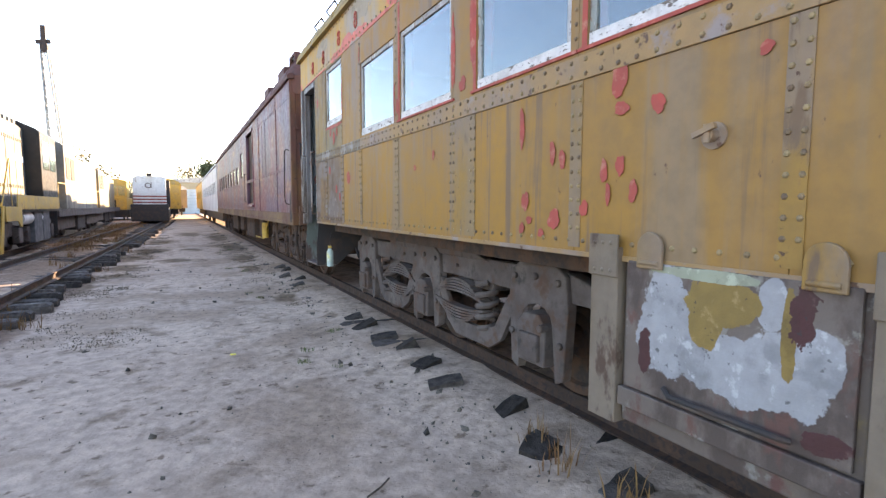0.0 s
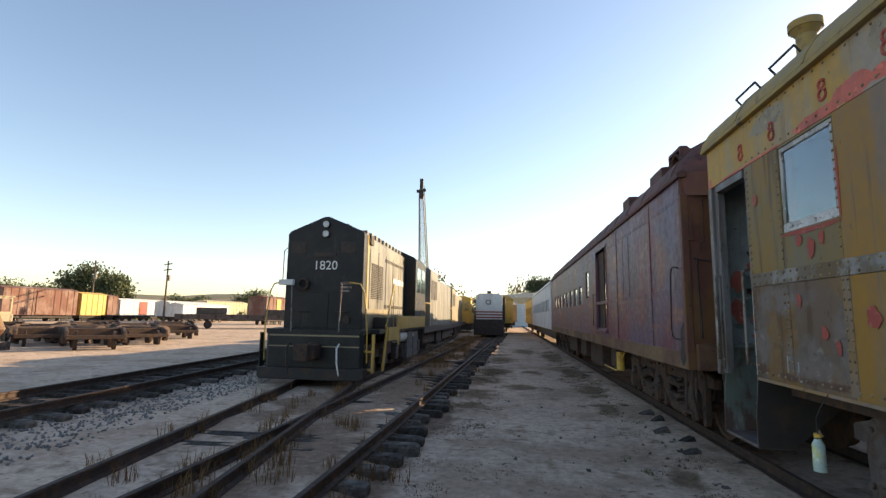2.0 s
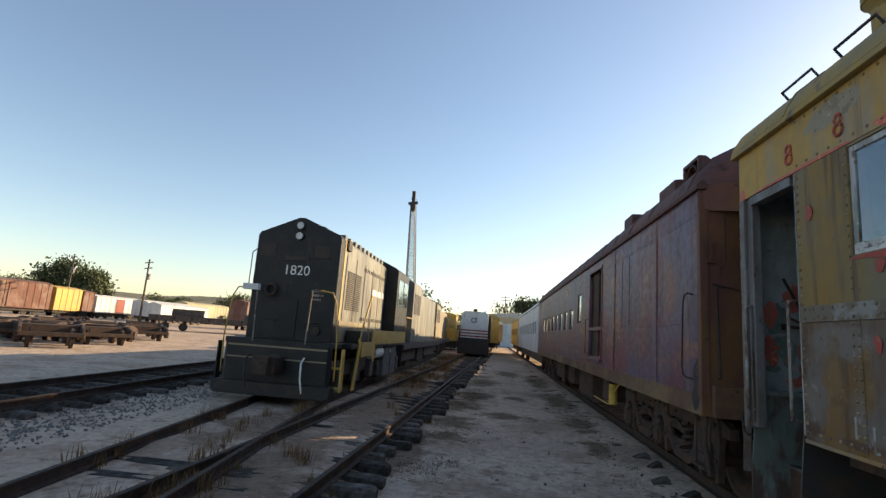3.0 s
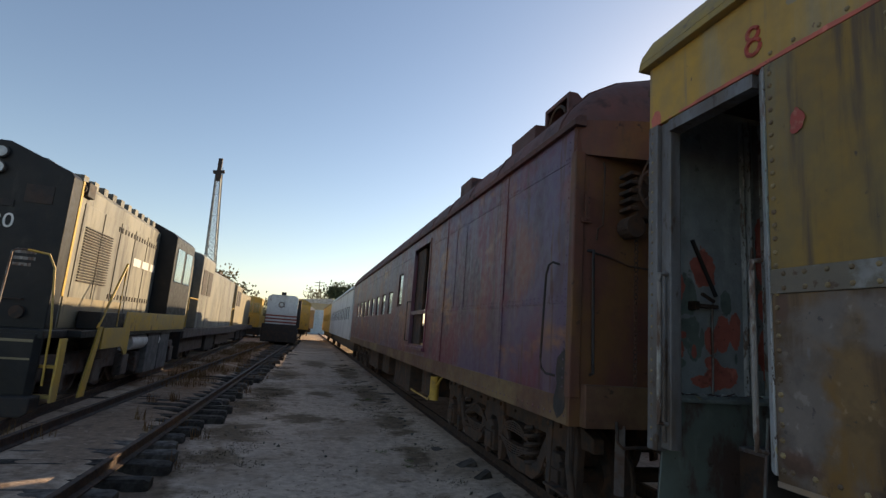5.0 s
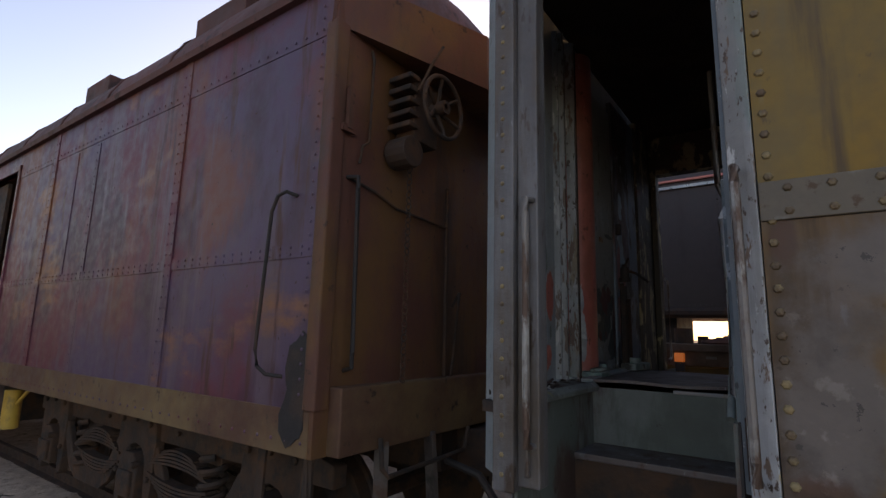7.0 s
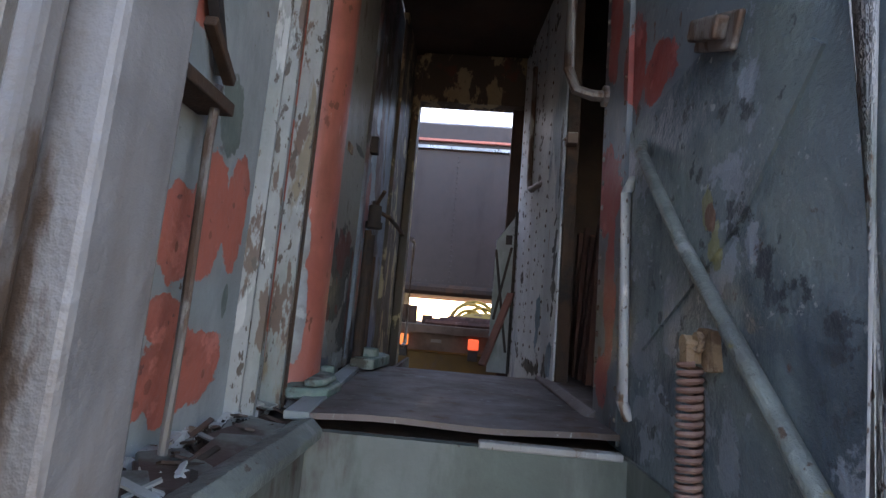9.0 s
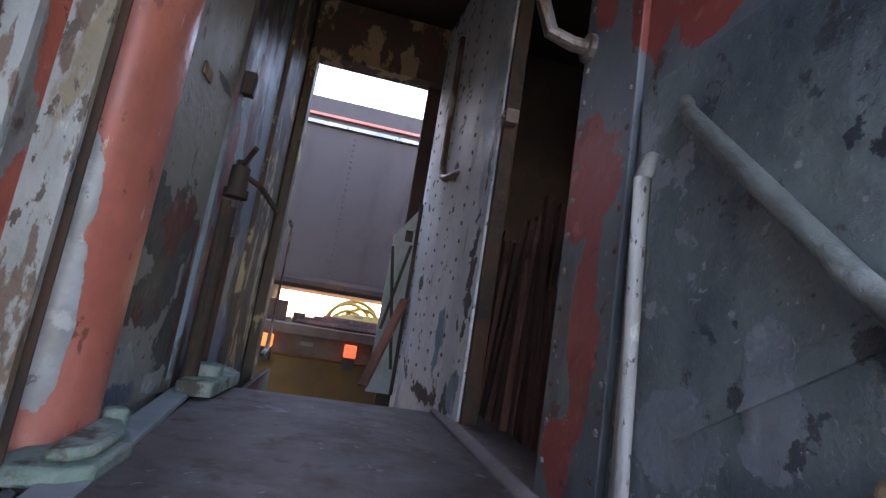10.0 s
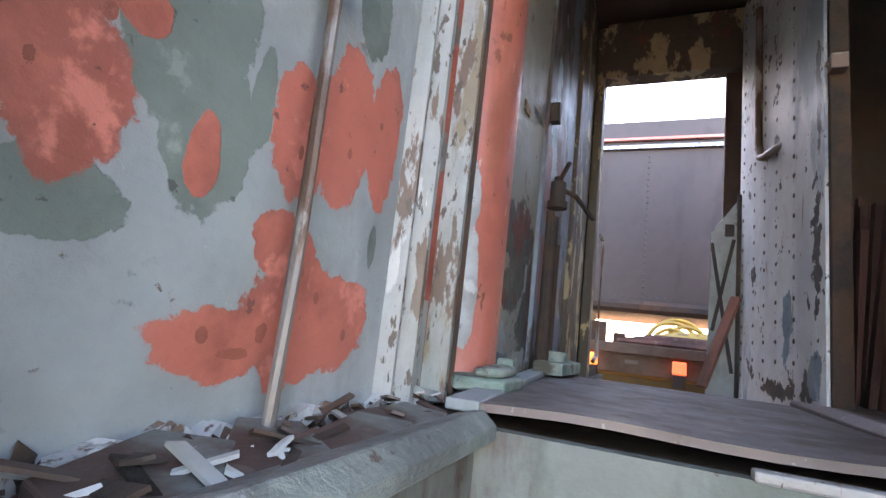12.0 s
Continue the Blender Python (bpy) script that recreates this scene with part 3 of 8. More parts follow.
# ---- ground and tracks ----
CAR_X, HALF = 3.38, 1.56          # centre line and half width of the standing train
RAIL_TOP = 0.22


def smooth(a, b, v):
    t = min(1, max(0, (v - a) / (b - a)))
    return t * t * (3 - 2 * t)


def near_x(y):
    return -3.38 + 0.026 * y


def loco_x(y):
    if y < 0.5:
        return near_x(y)
    return near_x(min(y, 15.5)) - 0.146 * (min(y, 15.5) - 0.5) - 0.02 * min(6, max(0, y - 15.5)) - 0.0012 * max(0, y - 24) ** 2 * (y < 90)


def left_x(y):
    return -8.95 - 0.07 * (y - 10)


def ground_z(x, y):
    z = 0.142 * smooth(-2.0, -2.8, x) + 0.06 * smooth(-5.8, -6.8, x) + 0.066 * smooth(1.45, 2.25, x)
    d = abs(x - left_x(y))
    z -= 0.06 * smooth(2.4, 1.5, d) * smooth(80, 40, abs(y))
    if -12 < x < 6 and -6 < y < 45:
        v = Vector((x, y, 0))
        z += 0.03 * noise.noise(v * 2.3) * smooth(1.4, 2.0, x) + 0.02 * noise.noise(v * 1.3) * smooth(-2.0, -2.6, x) + 0.022 * noise.noise(v * 0.6) + 0.012 * noise.noise(v * 2.1) + 0.006 * noise.noise(v * 5.3)
        z -= 0.018 * math.exp(-((x - 0.55 - 0.15 * math.sin(y * 0.3)) / 0.16) ** 2)
    return z


def spaced(lo, hi, step, far):
    out, s = [], step
    c = lo
    while c > -far:
        s *= 1.22
        c -= s
        out.append(c)
    out = out[::-1] + list(np.arange(lo, hi + 1e-6, step))
    s, c = step, hi
    while c < far:
        s *= 1.22
        c += s
        out.append(c)
    return [float(c) for c in out]


gx, gy = spaced(-7.0, 3.2, 0.16, 1500), spaced(-2.0, 24.0, 0.16, 1500)
gg = Geo()
gg.v = [(x, y, ground_z(x, y)) for y in gy for x in gx]
w = len(gx)
gg.f = [(j * w + i, j * w + i + 1, (j + 1) * w + i + 1, (j + 1) * w + i) for j in range(len(gy) - 1) for i in range(w - 1)]
ground = tagged(part("ground", gg, SAND, smooth=True), "pale sandy packed dirt yard ground with ruts", "ground", kind="structure")

RAIL_PROF = [(-0.066, 0), (0.066, 0), (0.066, 0.012), (0.012, 0.03), (0.010, 0.105), (0.034, 0.118), (0.034, 0.145), (0.028, 0.15), (-0.028, 0.15), (-0.034, 0.145), (-0.034, 0.118), (-0.010, 0.105), (-0.012, 0.03), (-0.066, 0.012)]


def rail_geo(cx, off, top, y0, y1, step=1.0):
    g = Geo()
    ys = list(np.arange(y0, y1 + 1e-6, step))
    n = len(RAIL_PROF)
    for y in ys:
        g.v += [(cx(y) + off + p, y, top - 0.15 + q) for p, q in RAIL_PROF]
    for k in range(len(ys) - 1):
        g.f += [(k * n + i, k * n + (i + 1) % n, (k + 1) * n + (i + 1) % n, (k + 1) * n + i) for i in range(n)]
    g.f += [tuple(range(n)), tuple(range((len(ys) - 1) * n, len(ys) * n))]
    return g


tie_geo = Geo().box(-0.11, 0.11, -1.3, 1.3, -0.17, 0)
tie_geo.v = [(x + 0.012 * math.sin(7 * y), y, z * (1 if z < 0 else 1) + (0.008 * math.sin(5 * y) if z == 0 else 0)) for x, y, z in tie_geo.v]


def chipped_tie(seed):
    r = random.Random(seed)
    g = Geo()
    xs = [-1.3, -1.22, -0.75, -0.2, 0.3, 0.9, 1.24, 1.3]
    rows = []
    for k, x in enumerate(xs):
        e = 0.02 if k in (0, len(xs) - 1) else 0.0
        ring = [(-0.115 + e, -0.17), (0.115 - e, -0.17), (0.118 - e, -0.03), (0.10 - e, 0.0 - e), (0.02, -0.006), (-0.10 + e, 0.0 - e), (-0.118 + e, -0.03)]
        rows.append([(x, p + r.uniform(-0.01, 0.01), q + r.uniform(-0.012, 0.004)) for p, q in ring])
    n = len(rows[0])
    g.v = [p for row in rows for p in row]
    g.f = [(k * n + i, k * n + (i + 1) % n, (k + 1) * n + (i + 1) % n, (k + 1) * n + i) for k in range(len(xs) - 1) for i in range(n)]
    g.f += [tuple(range(n)), tuple(range((len(xs) - 1) * n, len(xs) * n))]
    return g.mesh("tie", TIE)


TIES = [chipped_tie(s) for s in range(6)]


def track(name, cx, top, y0, y1, tie0, tie1, spacing, label, skew=0.03):
    t = thing(name, (cx(y0), y0, 0), label, "railway track", kind="structure")
    for off in (-0.7525, 0.7525):
        part("rail", rail_geo(cx, off, top, y0, y1), RAIL, t)
    r = random.Random(name)
    y = tie0
    while y < tie1:
        ob = part("tie", r.choice(TIES), TIE, t)
        ob.matrix_basis = Matrix.Translation((cx(y) + r.uniform(-0.28, 0.06), y, top - 0.156 + r.uniform(-0.03, 0.004))) @ Euler((0, 0, r.uniform(-skew, skew))).to_matrix().to_4x4()
        y += spacing * r.uniform(0.88, 1.12)
    return t


track("track_near", near_x, 0.30, -12, 120, -1, 62, 0.56, "rusty rails on weathered split timber ties in sand")
track("track_loco", loco_x, 0.296, 0.5, 120, 4.5, 60, 0.58, "rusty turnout rails leading under the black locomotive")
track("track_left", left_x, 0.41, -20, 120, -2, 60, 0.6, "raised track on dark timber ties and stone ballast")
track("track_train", lambda y: CAR_X, RAIL_TOP, -30, 125, -2, 48, 0.55, "rusty rails half buried in sand under the coaches", 0.06)
track("track_far_side", lambda y: 7.8, 0.26, -30, 60, -4, 22, 0.6, "rails under the flat wagon")

# stone ballast beside the raised track, and clods and stones on the path
rb = random.Random(5)
bal = Geo()
for _ in range(7500):
    y = rb.uniform(2, 34)
    x = left_x(y) + rb.uniform(0.2, 2.6) * rb.choice((1, 1, 1, -0.7))
    s = rb.uniform(0.016, 0.034)
    c = Vector((x, y, ground_z(x, y) + s * 0.3))
    m = Euler((rb.uniform(0, 3), rb.uniform(0, 3), rb.uniform(0, 3))).to_matrix()
    bal.add([c + m @ (Vector(p) * s * rb.uniform(0.7, 1.2)) for p in ((1, 0, 0), (-1, 0, 0), (0, 1, 0), (0, -1, 0), (0, 0, 1), (0, 0, -1))],
            [(0, 2, 4), (2, 1, 4), (1, 3, 4), (3, 0, 4), (2, 0, 5), (1, 2, 5), (3, 1, 5), (0, 3, 5)])
tagged(part("ballast", bal, STONE), "crushed blue-grey stone ballast beside the raised track", "ballast", kind="stuff")
clod = Geo()
for _ in range(1700):
    x, y = rb.uniform(-2.2, 2.3), -1.5 + 26 * rb.random() ** 1.4
    if rb.random() < 0.45:
        x = rb.gauss(1.75, 0.3)
    s = rb.uniform(0.005, 0.014) if rb.random() < 0.93 else rb.uniform(0.02, 0.038)
    c = Vector((x, y, ground_z(x, y) + s * 0.2))
    m = Euler((rb.uniform(0, 3), rb.uniform(0, 3), rb.uniform(0, 3))).to_matrix()
    clod.add([c + m @ (Vector(p) * s * rb.uniform(0.6, 1.3)) for p in ((1.4, 0, 0), (-1.4, 0, 0), (0, 1, 0), (0, -1, 0), (0, 0, 0.7), (0, 0, -0.7))],
             [(0, 2, 4), (2, 1, 4), (1, 3, 4), (3, 0, 4), (2, 0, 5), (1, 2, 5), (3, 1, 5), (0, 3, 5)])
tagged(part("clods", clod, CLOD), "scattered dark clods and pebbles on the sandy path", "clods", kind="stuff")


def tufts(name, mat, spots, label, blades, height, seed, wide=(0.003, 0.006)):
    """Blades of grass round each (x, y, radius) spot."""
    r = random.Random(seed)
    g = Geo()
    for x, y, rad in spots:
        for _ in range(int(blades * (0.4 + rad * 2))):
            a, d = r.uniform(0, 6.28), rad * math.sqrt(r.random())
            px, py = x + d * math.cos(a), y + d * math.sin(a)
            h, lean, t = height * r.uniform(0.35, 1.1), r.uniform(0.1, 0.6), r.uniform(0, 6.28)
            z = ground_z(px, py) - 0.01
            wd = r.uniform(*wide)
            ux, uy = math.cos(t + 1.57) * wd, math.sin(t + 1.57) * wd
            mx, my = px + math.cos(t) * h * lean * 0.4, py + math.sin(t) * h * lean * 0.4
            ex, ey = px + math.cos(t) * h * lean, py + math.sin(t) * h * lean
            g.add([(px - ux, py - uy, z), (px + ux, py + uy, z), (mx + ux * 0.8, my + uy * 0.8, z + h * 0.6), (mx - ux * 0.8, my - uy * 0.8, z + h * 0.6), (ex, ey, z + h)], [(0, 1, 2, 3), (3, 2, 4)])
    return tagged(part(name, g, mat), label, name.replace("_", " "), kind="stuff")


rg = random.Random(9)
dry = [(loco_x(y) + rg.choice((-0.85, -0.6, 0.2, 0.6, 0.85)) + rg.uniform(-0.2, 0.2), y, rg.uniform(0.08, 0.25)) for y in [rg.uniform(5, 15) for _ in range(42)]]
dry += [(near_x(y) + rg.choice((-0.6, 0.1, 0.9)) + rg.uniform(-0.3, 0.4), y, rg.uniform(0.08, 0.3)) for y in [rg.uniform(5, 45) for _ in range(90)]]
dry += [(-3.7 + rg.uniform(-0.7, 0.9), y, rg.uniform(0.3, 0.6)) for y in [rg.uniform(20, 48) for _ in range(95)]]
dry += [(1.98, 2.25, 0.14), (2.02, 1.75, 0.12), (1.95, 1.3, 0.14), (2.0, 0.8, 0.12), (2.05, 2.6, 0.1)]
tufts("dry_grass", GRASS, dry, "dry brown grass tufts between the rails", 42, 0.24, 3, (0.003, 0.007))
green = [(1.25 + rg.uniform(-0.2, 0.5), y, rg.uniform(0.05, 0.16)) for y in (4.9, 5.2, 5.6, 6.3, 9.2, 9.9, 13.2, 13.5, 14.1, 19, 20)]
tufts("green_weeds", WEED, green, "low green weeds beside the coach track", 70, 0.05, 4)
litter = [(-1.6 + rg.uniform(-0.4, 0.9), y, rg.uniform(0.2, 0.55)) for y in [rg.uniform(7, 44) for _ in range(90)]] + [(1.45 + rg.uniform(-0.35, 0.55), y, rg.uniform(0.1, 0.33)) for y in [rg.uniform(7.5, 32) for _ in range(60)]]
LITTER = shade("leaf_litter", (0.15, 0.115, 0.075), [((0.09, 0.075, 0.05), 5, 0.5, 0.1, 1)], rough=0.95, spec=0.1)
tufts("leaf_litter", LITTER, litter, "dark dry leaf litter and weeds on the path", 170, 0.028, 6, (0.004, 0.011))

# timber ends poking out of the sand beside the coach
rk = random.Random(17)
for y in (5.57, 5.04, 4.41, 3.81, 3.10, 2.53, 1.9, 6.2, 6.8, 10.2, 10.9, 11.5, 12.4, 13.0):
    ob = tagged(part("timber_end", Geo().prism([(-0.16, -0.10), (0.13, -0.11), (0.14, 0.08), (0.02, 0.11), (-0.15, 0.09)], "z", -0.14, 0.045), TIE, bevel=0.004), "split dark timber end sticking out of the sand", "timber", "timber ends beside the rail")
    ob.matrix_basis = Matrix.Translation((2.14 + rk.uniform(-0.12, 0.08), y, ground_z(2.14, y) - 0.01)) @ Euler((rk.uniform(-0.15, 0.15), rk.uniform(-0.5, -0.1), rk.uniform(-0.4, 0.4))).to_matrix().to_4x4() @ Matrix.Diagonal((rk.uniform(0.7, 1.2), rk.uniform(0.6, 1.0), 1, 1))
stick = tagged(part("twig", Geo().pipe([(0.86, 2.55, ground_z(0.86, 2.55) + 0.012), (0.96, 2.60, ground_z(0.96, 2.6) + 0.018), (1.04, 2.68, ground_z(1.04, 2.68) + 0.01)], 0.006, 5), BARK), "short dark twig lying on the sand", "twig")
scrap = tagged(part("yellow_wrapper", Geo().prism([(-0.03, -0.02), (0.03, -0.025), (0.035, 0.02), (-0.025, 0.025)], "z", 0, 0.012), shade("wrapper", (0.7, 0.6, 0.08), rough=0.5, bump=0), bevel=0.004), "small crumpled yellow wrapper on the sand", "litter")
scrap.location = (0.45, 5.85, ground_z(0.45, 5.85))

# ---- coach parts shared by both coaches ----
def wheel_geo(x, y, z, r, inward):
    prof = [(0.0, r + 0.025), (0.03, r + 0.025), (0.035, r), (0.13, r - 0.006), (0.13, r - 0.07), (0.10, r - 0.09), (0.075, r * 0.45), (0.125, r * 0.36), (0.125, 0.0)]
    g, n = Geo(), 28
    for d, rr in prof:
        g.v += [(x - inward * d + inward * 0.065, y + rr * math.cos(2 * math.pi * i / n), z + rr * math.sin(2 * math.pi * i / n)) for i in range(n)]
    for k in range(len(prof) - 1):
        g.f += [(k * n + i, k * n + (i + 1) % n, (k + 1) * n + (i + 1) % n, (k + 1) * n + i) for i in range(n)]
    g.f.append(tuple(range(n)))
    return g


def coach_truck(car, yc, mat, pitch=1.82):
    """A six-wheel truck: wheel pieces, pedestals, equalizers, coil and leaf springs."""
    frame_g = Geo()
    for s in (-1, 1):
        xo = CAR_X + s * 1.13
        xi = xo - s * 0.11
        frame_g.prism([(yc - 2.35, 0.99), (yc - 2.35, 1.12), (yc - 2.1, 1.19), (yc + 2.1, 1.19), (yc + 2.35, 1.12), (yc + 2.35, 0.99)], "x", xi, xo)
        frame_g.prism([(yc - 1.15, 1.17), (yc - 0.75, 1.30), (yc + 0.75, 1.30), (yc + 1.15, 1.17)], "x", xi, xo + s * 0.02)
        for j in range(-1, 2):
            for k in (-0.62, 0.62):
                frame_g.cyl((xo, yc + j * pitch * 0.5 + k, 1.09), (xo + s * 0.03, yc + j * pitch * 0.5 + k, 1.09), 0.022, n=6)
    for y in (yc - 1.0, yc + 1.0):
        frame_g.box(CAR_X - 1.1, CAR_X + 1.1, y - 0.16, y + 0.16, 0.92, 1.14)
    truck = part("truck", frame_g, mat, car, "six-wheel coach truck of dusty rusted iron", bevel=0.012)
    for s in (-1, 1):
        xo = CAR_X + s * 1.17
        for k in (-1, 0, 1):
            y = yc + k * pitch
            ped = Geo()
            arch = [(y + 0.17 * math.cos(a), 0.80 + 0.14 * math.sin(a)) for a in [math.pi * i / 6 for i in range(7)]]
            ped.prism([(y + 0.21, 0.42), (y + 0.29, 0.46), (y + 0.33, 0.95), (y + 0.30, 1.17), (y + 0.2, 1.23), (y - 0.2, 1.23), (y - 0.30, 1.17), (y - 0.33, 0.95), (y - 0.29, 0.46), (y - 0.21, 0.42)] + arch[::-1], "x", xo - s * 0.08, xo)
            for dy, dz in ((-0.24, 1.12), (0.24, 1.12), (-0.27, 0.7), (0.27, 0.7), (0, 1.14)):
                ped.cyl((xo, y + dy, dz), (xo + s * 0.03, y + dy, dz), 0.028, n=6)
            part("pedestal", ped, mat, truck, bevel=0.01)
            jb = Geo().prism([(y - 0.15, 0.52), (y + 0.15, 0.52), (y + 0.16, 0.80), (y + 0.08, 0.88), (y - 0.08, 0.88), (y - 0.16, 0.80)], "x", xo - s * 0.14, xo + s * 0.05)
            jb.box(xo + min(0, s * 0.08), xo + max(0, s * 0.08), y - 0.11, y + 0.11, 0.55, 0.74)
            jb.cyl((xo + s * 0.02, y - 0.14, 0.8), (xo + s * 0.09, y - 0.14, 0.8), 0.03, n=8)
            part("journal_box", jb, mat, truck, bevel=0.012)
            part("wheel", wheel_geo(CAR_X + s * 0.72, y, RAIL_TOP + 0.46, 0.46, -s), RUSTY, truck, smooth=True)
        for k in (-0.5, 0.5):
            y = yc + k * pitch
            eq = Geo()
            low = [(y - 0.80, 0.86), (y - 0.62, 0.84), (y - 0.45, 0.56), (y - 0.28, 0.46), (y + 0.28, 0.46), (y + 0.45, 0.56), (y + 0.62, 0.84), (y + 0.80, 0.86)]
            eq.prism(low + [(y + 0.80, 0.96), (y + 0.55, 0.95), (y + 0.36, 0.66), (y + 0.2, 0.60), (y - 0.2, 0.60), (y - 0.36, 0.66), (y - 0.55, 0.95), (y - 0.80, 0.96)], "x", xo - s * 0.06, xo - s * 0.01)
            part("equalizer", eq, mat, truck, bevel=0.008)
            dy = 0.18 if k < 0 else -0.18
            part("coil_spring", Geo().coil((xo - s * 0.06, y - dy, 0.61), (xo - s * 0.06, y - dy, 1.0), 0.085, 0.026, 4.2), mat, truck, smooth=True)
            leaf = Geo()
            for j in range(5):
                L = 0.44 - 0.05 * j
                for up in (1, -1):
                    pts = [(y + dy * 1.2 + L * (i / 4 - 1), 0.79 + up * (0.035 + 0.027 * j + 0.07 * (1 - (i / 4 - 1) ** 2) * 0.6)) for i in range(9)]
                    for p, q in zip(pts, pts[1:]):
                        leaf.bar((xo - s * 0.03, p[0], p[1]), (xo - s * 0.03, q[0], q[1]), 0.09, 0.018)
            part("leaf_spring", leaf, mat, truck)
    for k in (-1, 0, 1):
        part("axle", Geo().cyl((CAR_X - 1.15, yc + k * pitch, RAIL_TOP + 0.46), (CAR_X + 1.15, yc + k * pitch, RAIL_TOP + 0.46), 0.075), RUSTY, truck)
    return truck


def roof_prof(z0, rise, over=0.05):
    pts = [(-1.0, 0.0), (-0.985, 0.10), (-0.93, 0.30), (-0.80, 0.56), (-0.60, 0.78), (-0.32, 0.94), (0.0, 1.0)]
    pts = pts + [(-p, q) for p, q in pts[-2::-1]]
    return [(CAR_X + p * (HALF + over), z0 + q * rise) for p, q in pts]


# ---- yellow coach ----
X0, X1 = CAR_X - HALF, CAR_X + HALF
ycar = thing("passenger_coach", (CAR_X, -3, 0.22), "derelict yellow riveted steel coach with red primer spots", "train car")
YB, YE = -14.0, 8.49
WINS = [(6.20, 6.96, 2.70, 3.46), (4.49, 5.47, 2.41, 3.20), (3.36, 4.34, 2.41, 3.20), (2.06, 3.00, 2.41, 3.20), (0.96, 1.94, 2.41, 3.20)]
yy = 0.56
while yy > -11:
    WINS += [(yy - 0.98, yy, 2.41, 3.20), (yy - 2.1, yy - 1.12, 2.41, 3.20)]
    yy -= 2.5
SEAMS = [7.575, 6.97, 6.19, 5.48, 4.415, 3.33, 3.03, 2.0, 0.95, -0.05, -1.1, -2.2, -3.4, -5.0, -8.0, -11.0, -14.0]
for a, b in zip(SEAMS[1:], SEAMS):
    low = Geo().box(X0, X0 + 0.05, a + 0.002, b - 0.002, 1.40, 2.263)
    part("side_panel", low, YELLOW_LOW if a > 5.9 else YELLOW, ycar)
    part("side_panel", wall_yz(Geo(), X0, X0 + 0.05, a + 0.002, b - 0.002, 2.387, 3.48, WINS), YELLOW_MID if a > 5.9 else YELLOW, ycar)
for y in SEAMS[1:-4]:
    if y not in (3.33, 3.03):
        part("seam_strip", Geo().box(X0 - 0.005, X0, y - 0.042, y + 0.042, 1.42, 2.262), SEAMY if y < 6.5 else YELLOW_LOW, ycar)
part("seam_strip", Geo().box(X0 - 0.005, X0, 3.0, 3.36, 1.42, 2.262), SEAMY, ycar)
part("belt_rail", Geo().box(X0 - 0.010, X0 + 0.05, 5.48, 7.573, 2.265, 2.385), BELTGREY, ycar, "rust-streaked belt rail with double rivets", bevel=0.003)
part("belt_rail", Geo().box(X0 - 0.010, X0 + 0.05, YB, 5.478, 2.265, 2.385), BELT, ycar, "weathered belt rail with double rivets", bevel=0.003)
LETTERB = shade("letterboard_paint", (0.45, 0.26, 0.035), [((0.38, 0.235, 0.06), 0.8, 0.5, 0.12, 0.5), ((0.33, 0.25, 0.13), 2.6, 0.55, 0.08, 0.08), ((0.29, 0.245, 0.19), 1.1, 0.58, 0.06, 0.22), ((0.24, 0.17, 0.09), 9.0, 0.62, 0.06, 0.05), ((0.13, 0.07, 0.04), 14, 0.70, 0.03, 0.6)],
                rough=0.6, bump=0.08, bump_scale=6,
                patches=[((0.50, 0.125, 0.085), 1.5, 7.0, [(6.35, 3.52, 0.34, 0.05), (5.95, 3.56, 0.22, 0.09), (5.55, 3.55, 0.28, 0.05), (5.0, 3.50, 0.6, 0.025), (4.45, 3.56, 0.22, 0.08), (4.1, 3.52, 0.4, 0.03), (3.75, 3.62, 0.10, 0.05), (3.2, 3.58, 0.22, 0.07), (2.9, 3.51, 0.7, 0.03), (4.35, 3.72, 0.10, 0.06), (7.9, 3.49, 0.4, 0.016), (7.3, 3.49, 0.4, 0.018), (8.42, 3.52, 0.05, 0.07), (2.2, 3.55, 0.3, 0.06), (1.4, 3.53, 0.5, 0.05), (0.2, 3.54, 0.5, 0.05)], "y"),
                         ((0.27, 0.225, 0.155), 1.6, 5.0, [(3.6, 3.80, 0.5, 0.14), (5.4, 3.78, 0.35, 0.12), (2.4, 3.75, 0.3, 0.2), (7.1, 3.8, 0.3, 0.1)], "y")])
part("letterboard", Geo().box(X0 - 0.004, X0 + 0.05, YB, YE, 3.482, 3.93), LETTERB, ycar, bevel=0.003)
part("gutter", Geo().prism([(X0 - 0.06, 3.93), (X0 + 0.05, 3.93), (X0 + 0.05, 3.99), (X0 - 0.05, 3.985)], "y", YB, YE + 0.06), ROOFY, ycar, bevel=0.006)
part("bottom_angle", Geo().box(X0 - 0.006, X0 + 0.04, YB, 7.573, 1.375, 1.40), BELT, ycar)
part("door_jamb", Geo().prism([(X0 - 0.008, 7.577), (X0 + 0.004, 7.60), (X0 + 0.05, 7.655), (X0 + 0.068, 7.655), (X0 + 0.068, 7.577)], "z", 1.42, 3.48), LIGHTPOST, ycar, "dented white-worn steel door jamb", bevel=0.006)
post = Geo().box(X0 - 0.012, X0 + 0.06, 8.40, 8.49, 1.34, 3.48).box(X0 + 0.02, X0 + 0.10, 8.31, 8.40, 1.36, 3.48).box(X0 - 0.002, X0 + 0.02, 8.345, 8.365, 1.40, 2.46)
part("corner_post", post, GREYPOST, ycar, "bare grey riveted corner post", bevel=0.006)
part("door_header", Geo().box(X0 + 0.005, X0 + 0.10, 7.655, 8.31, 3.40, 3.48), GREYPOST, ycar)
riv = Geo()
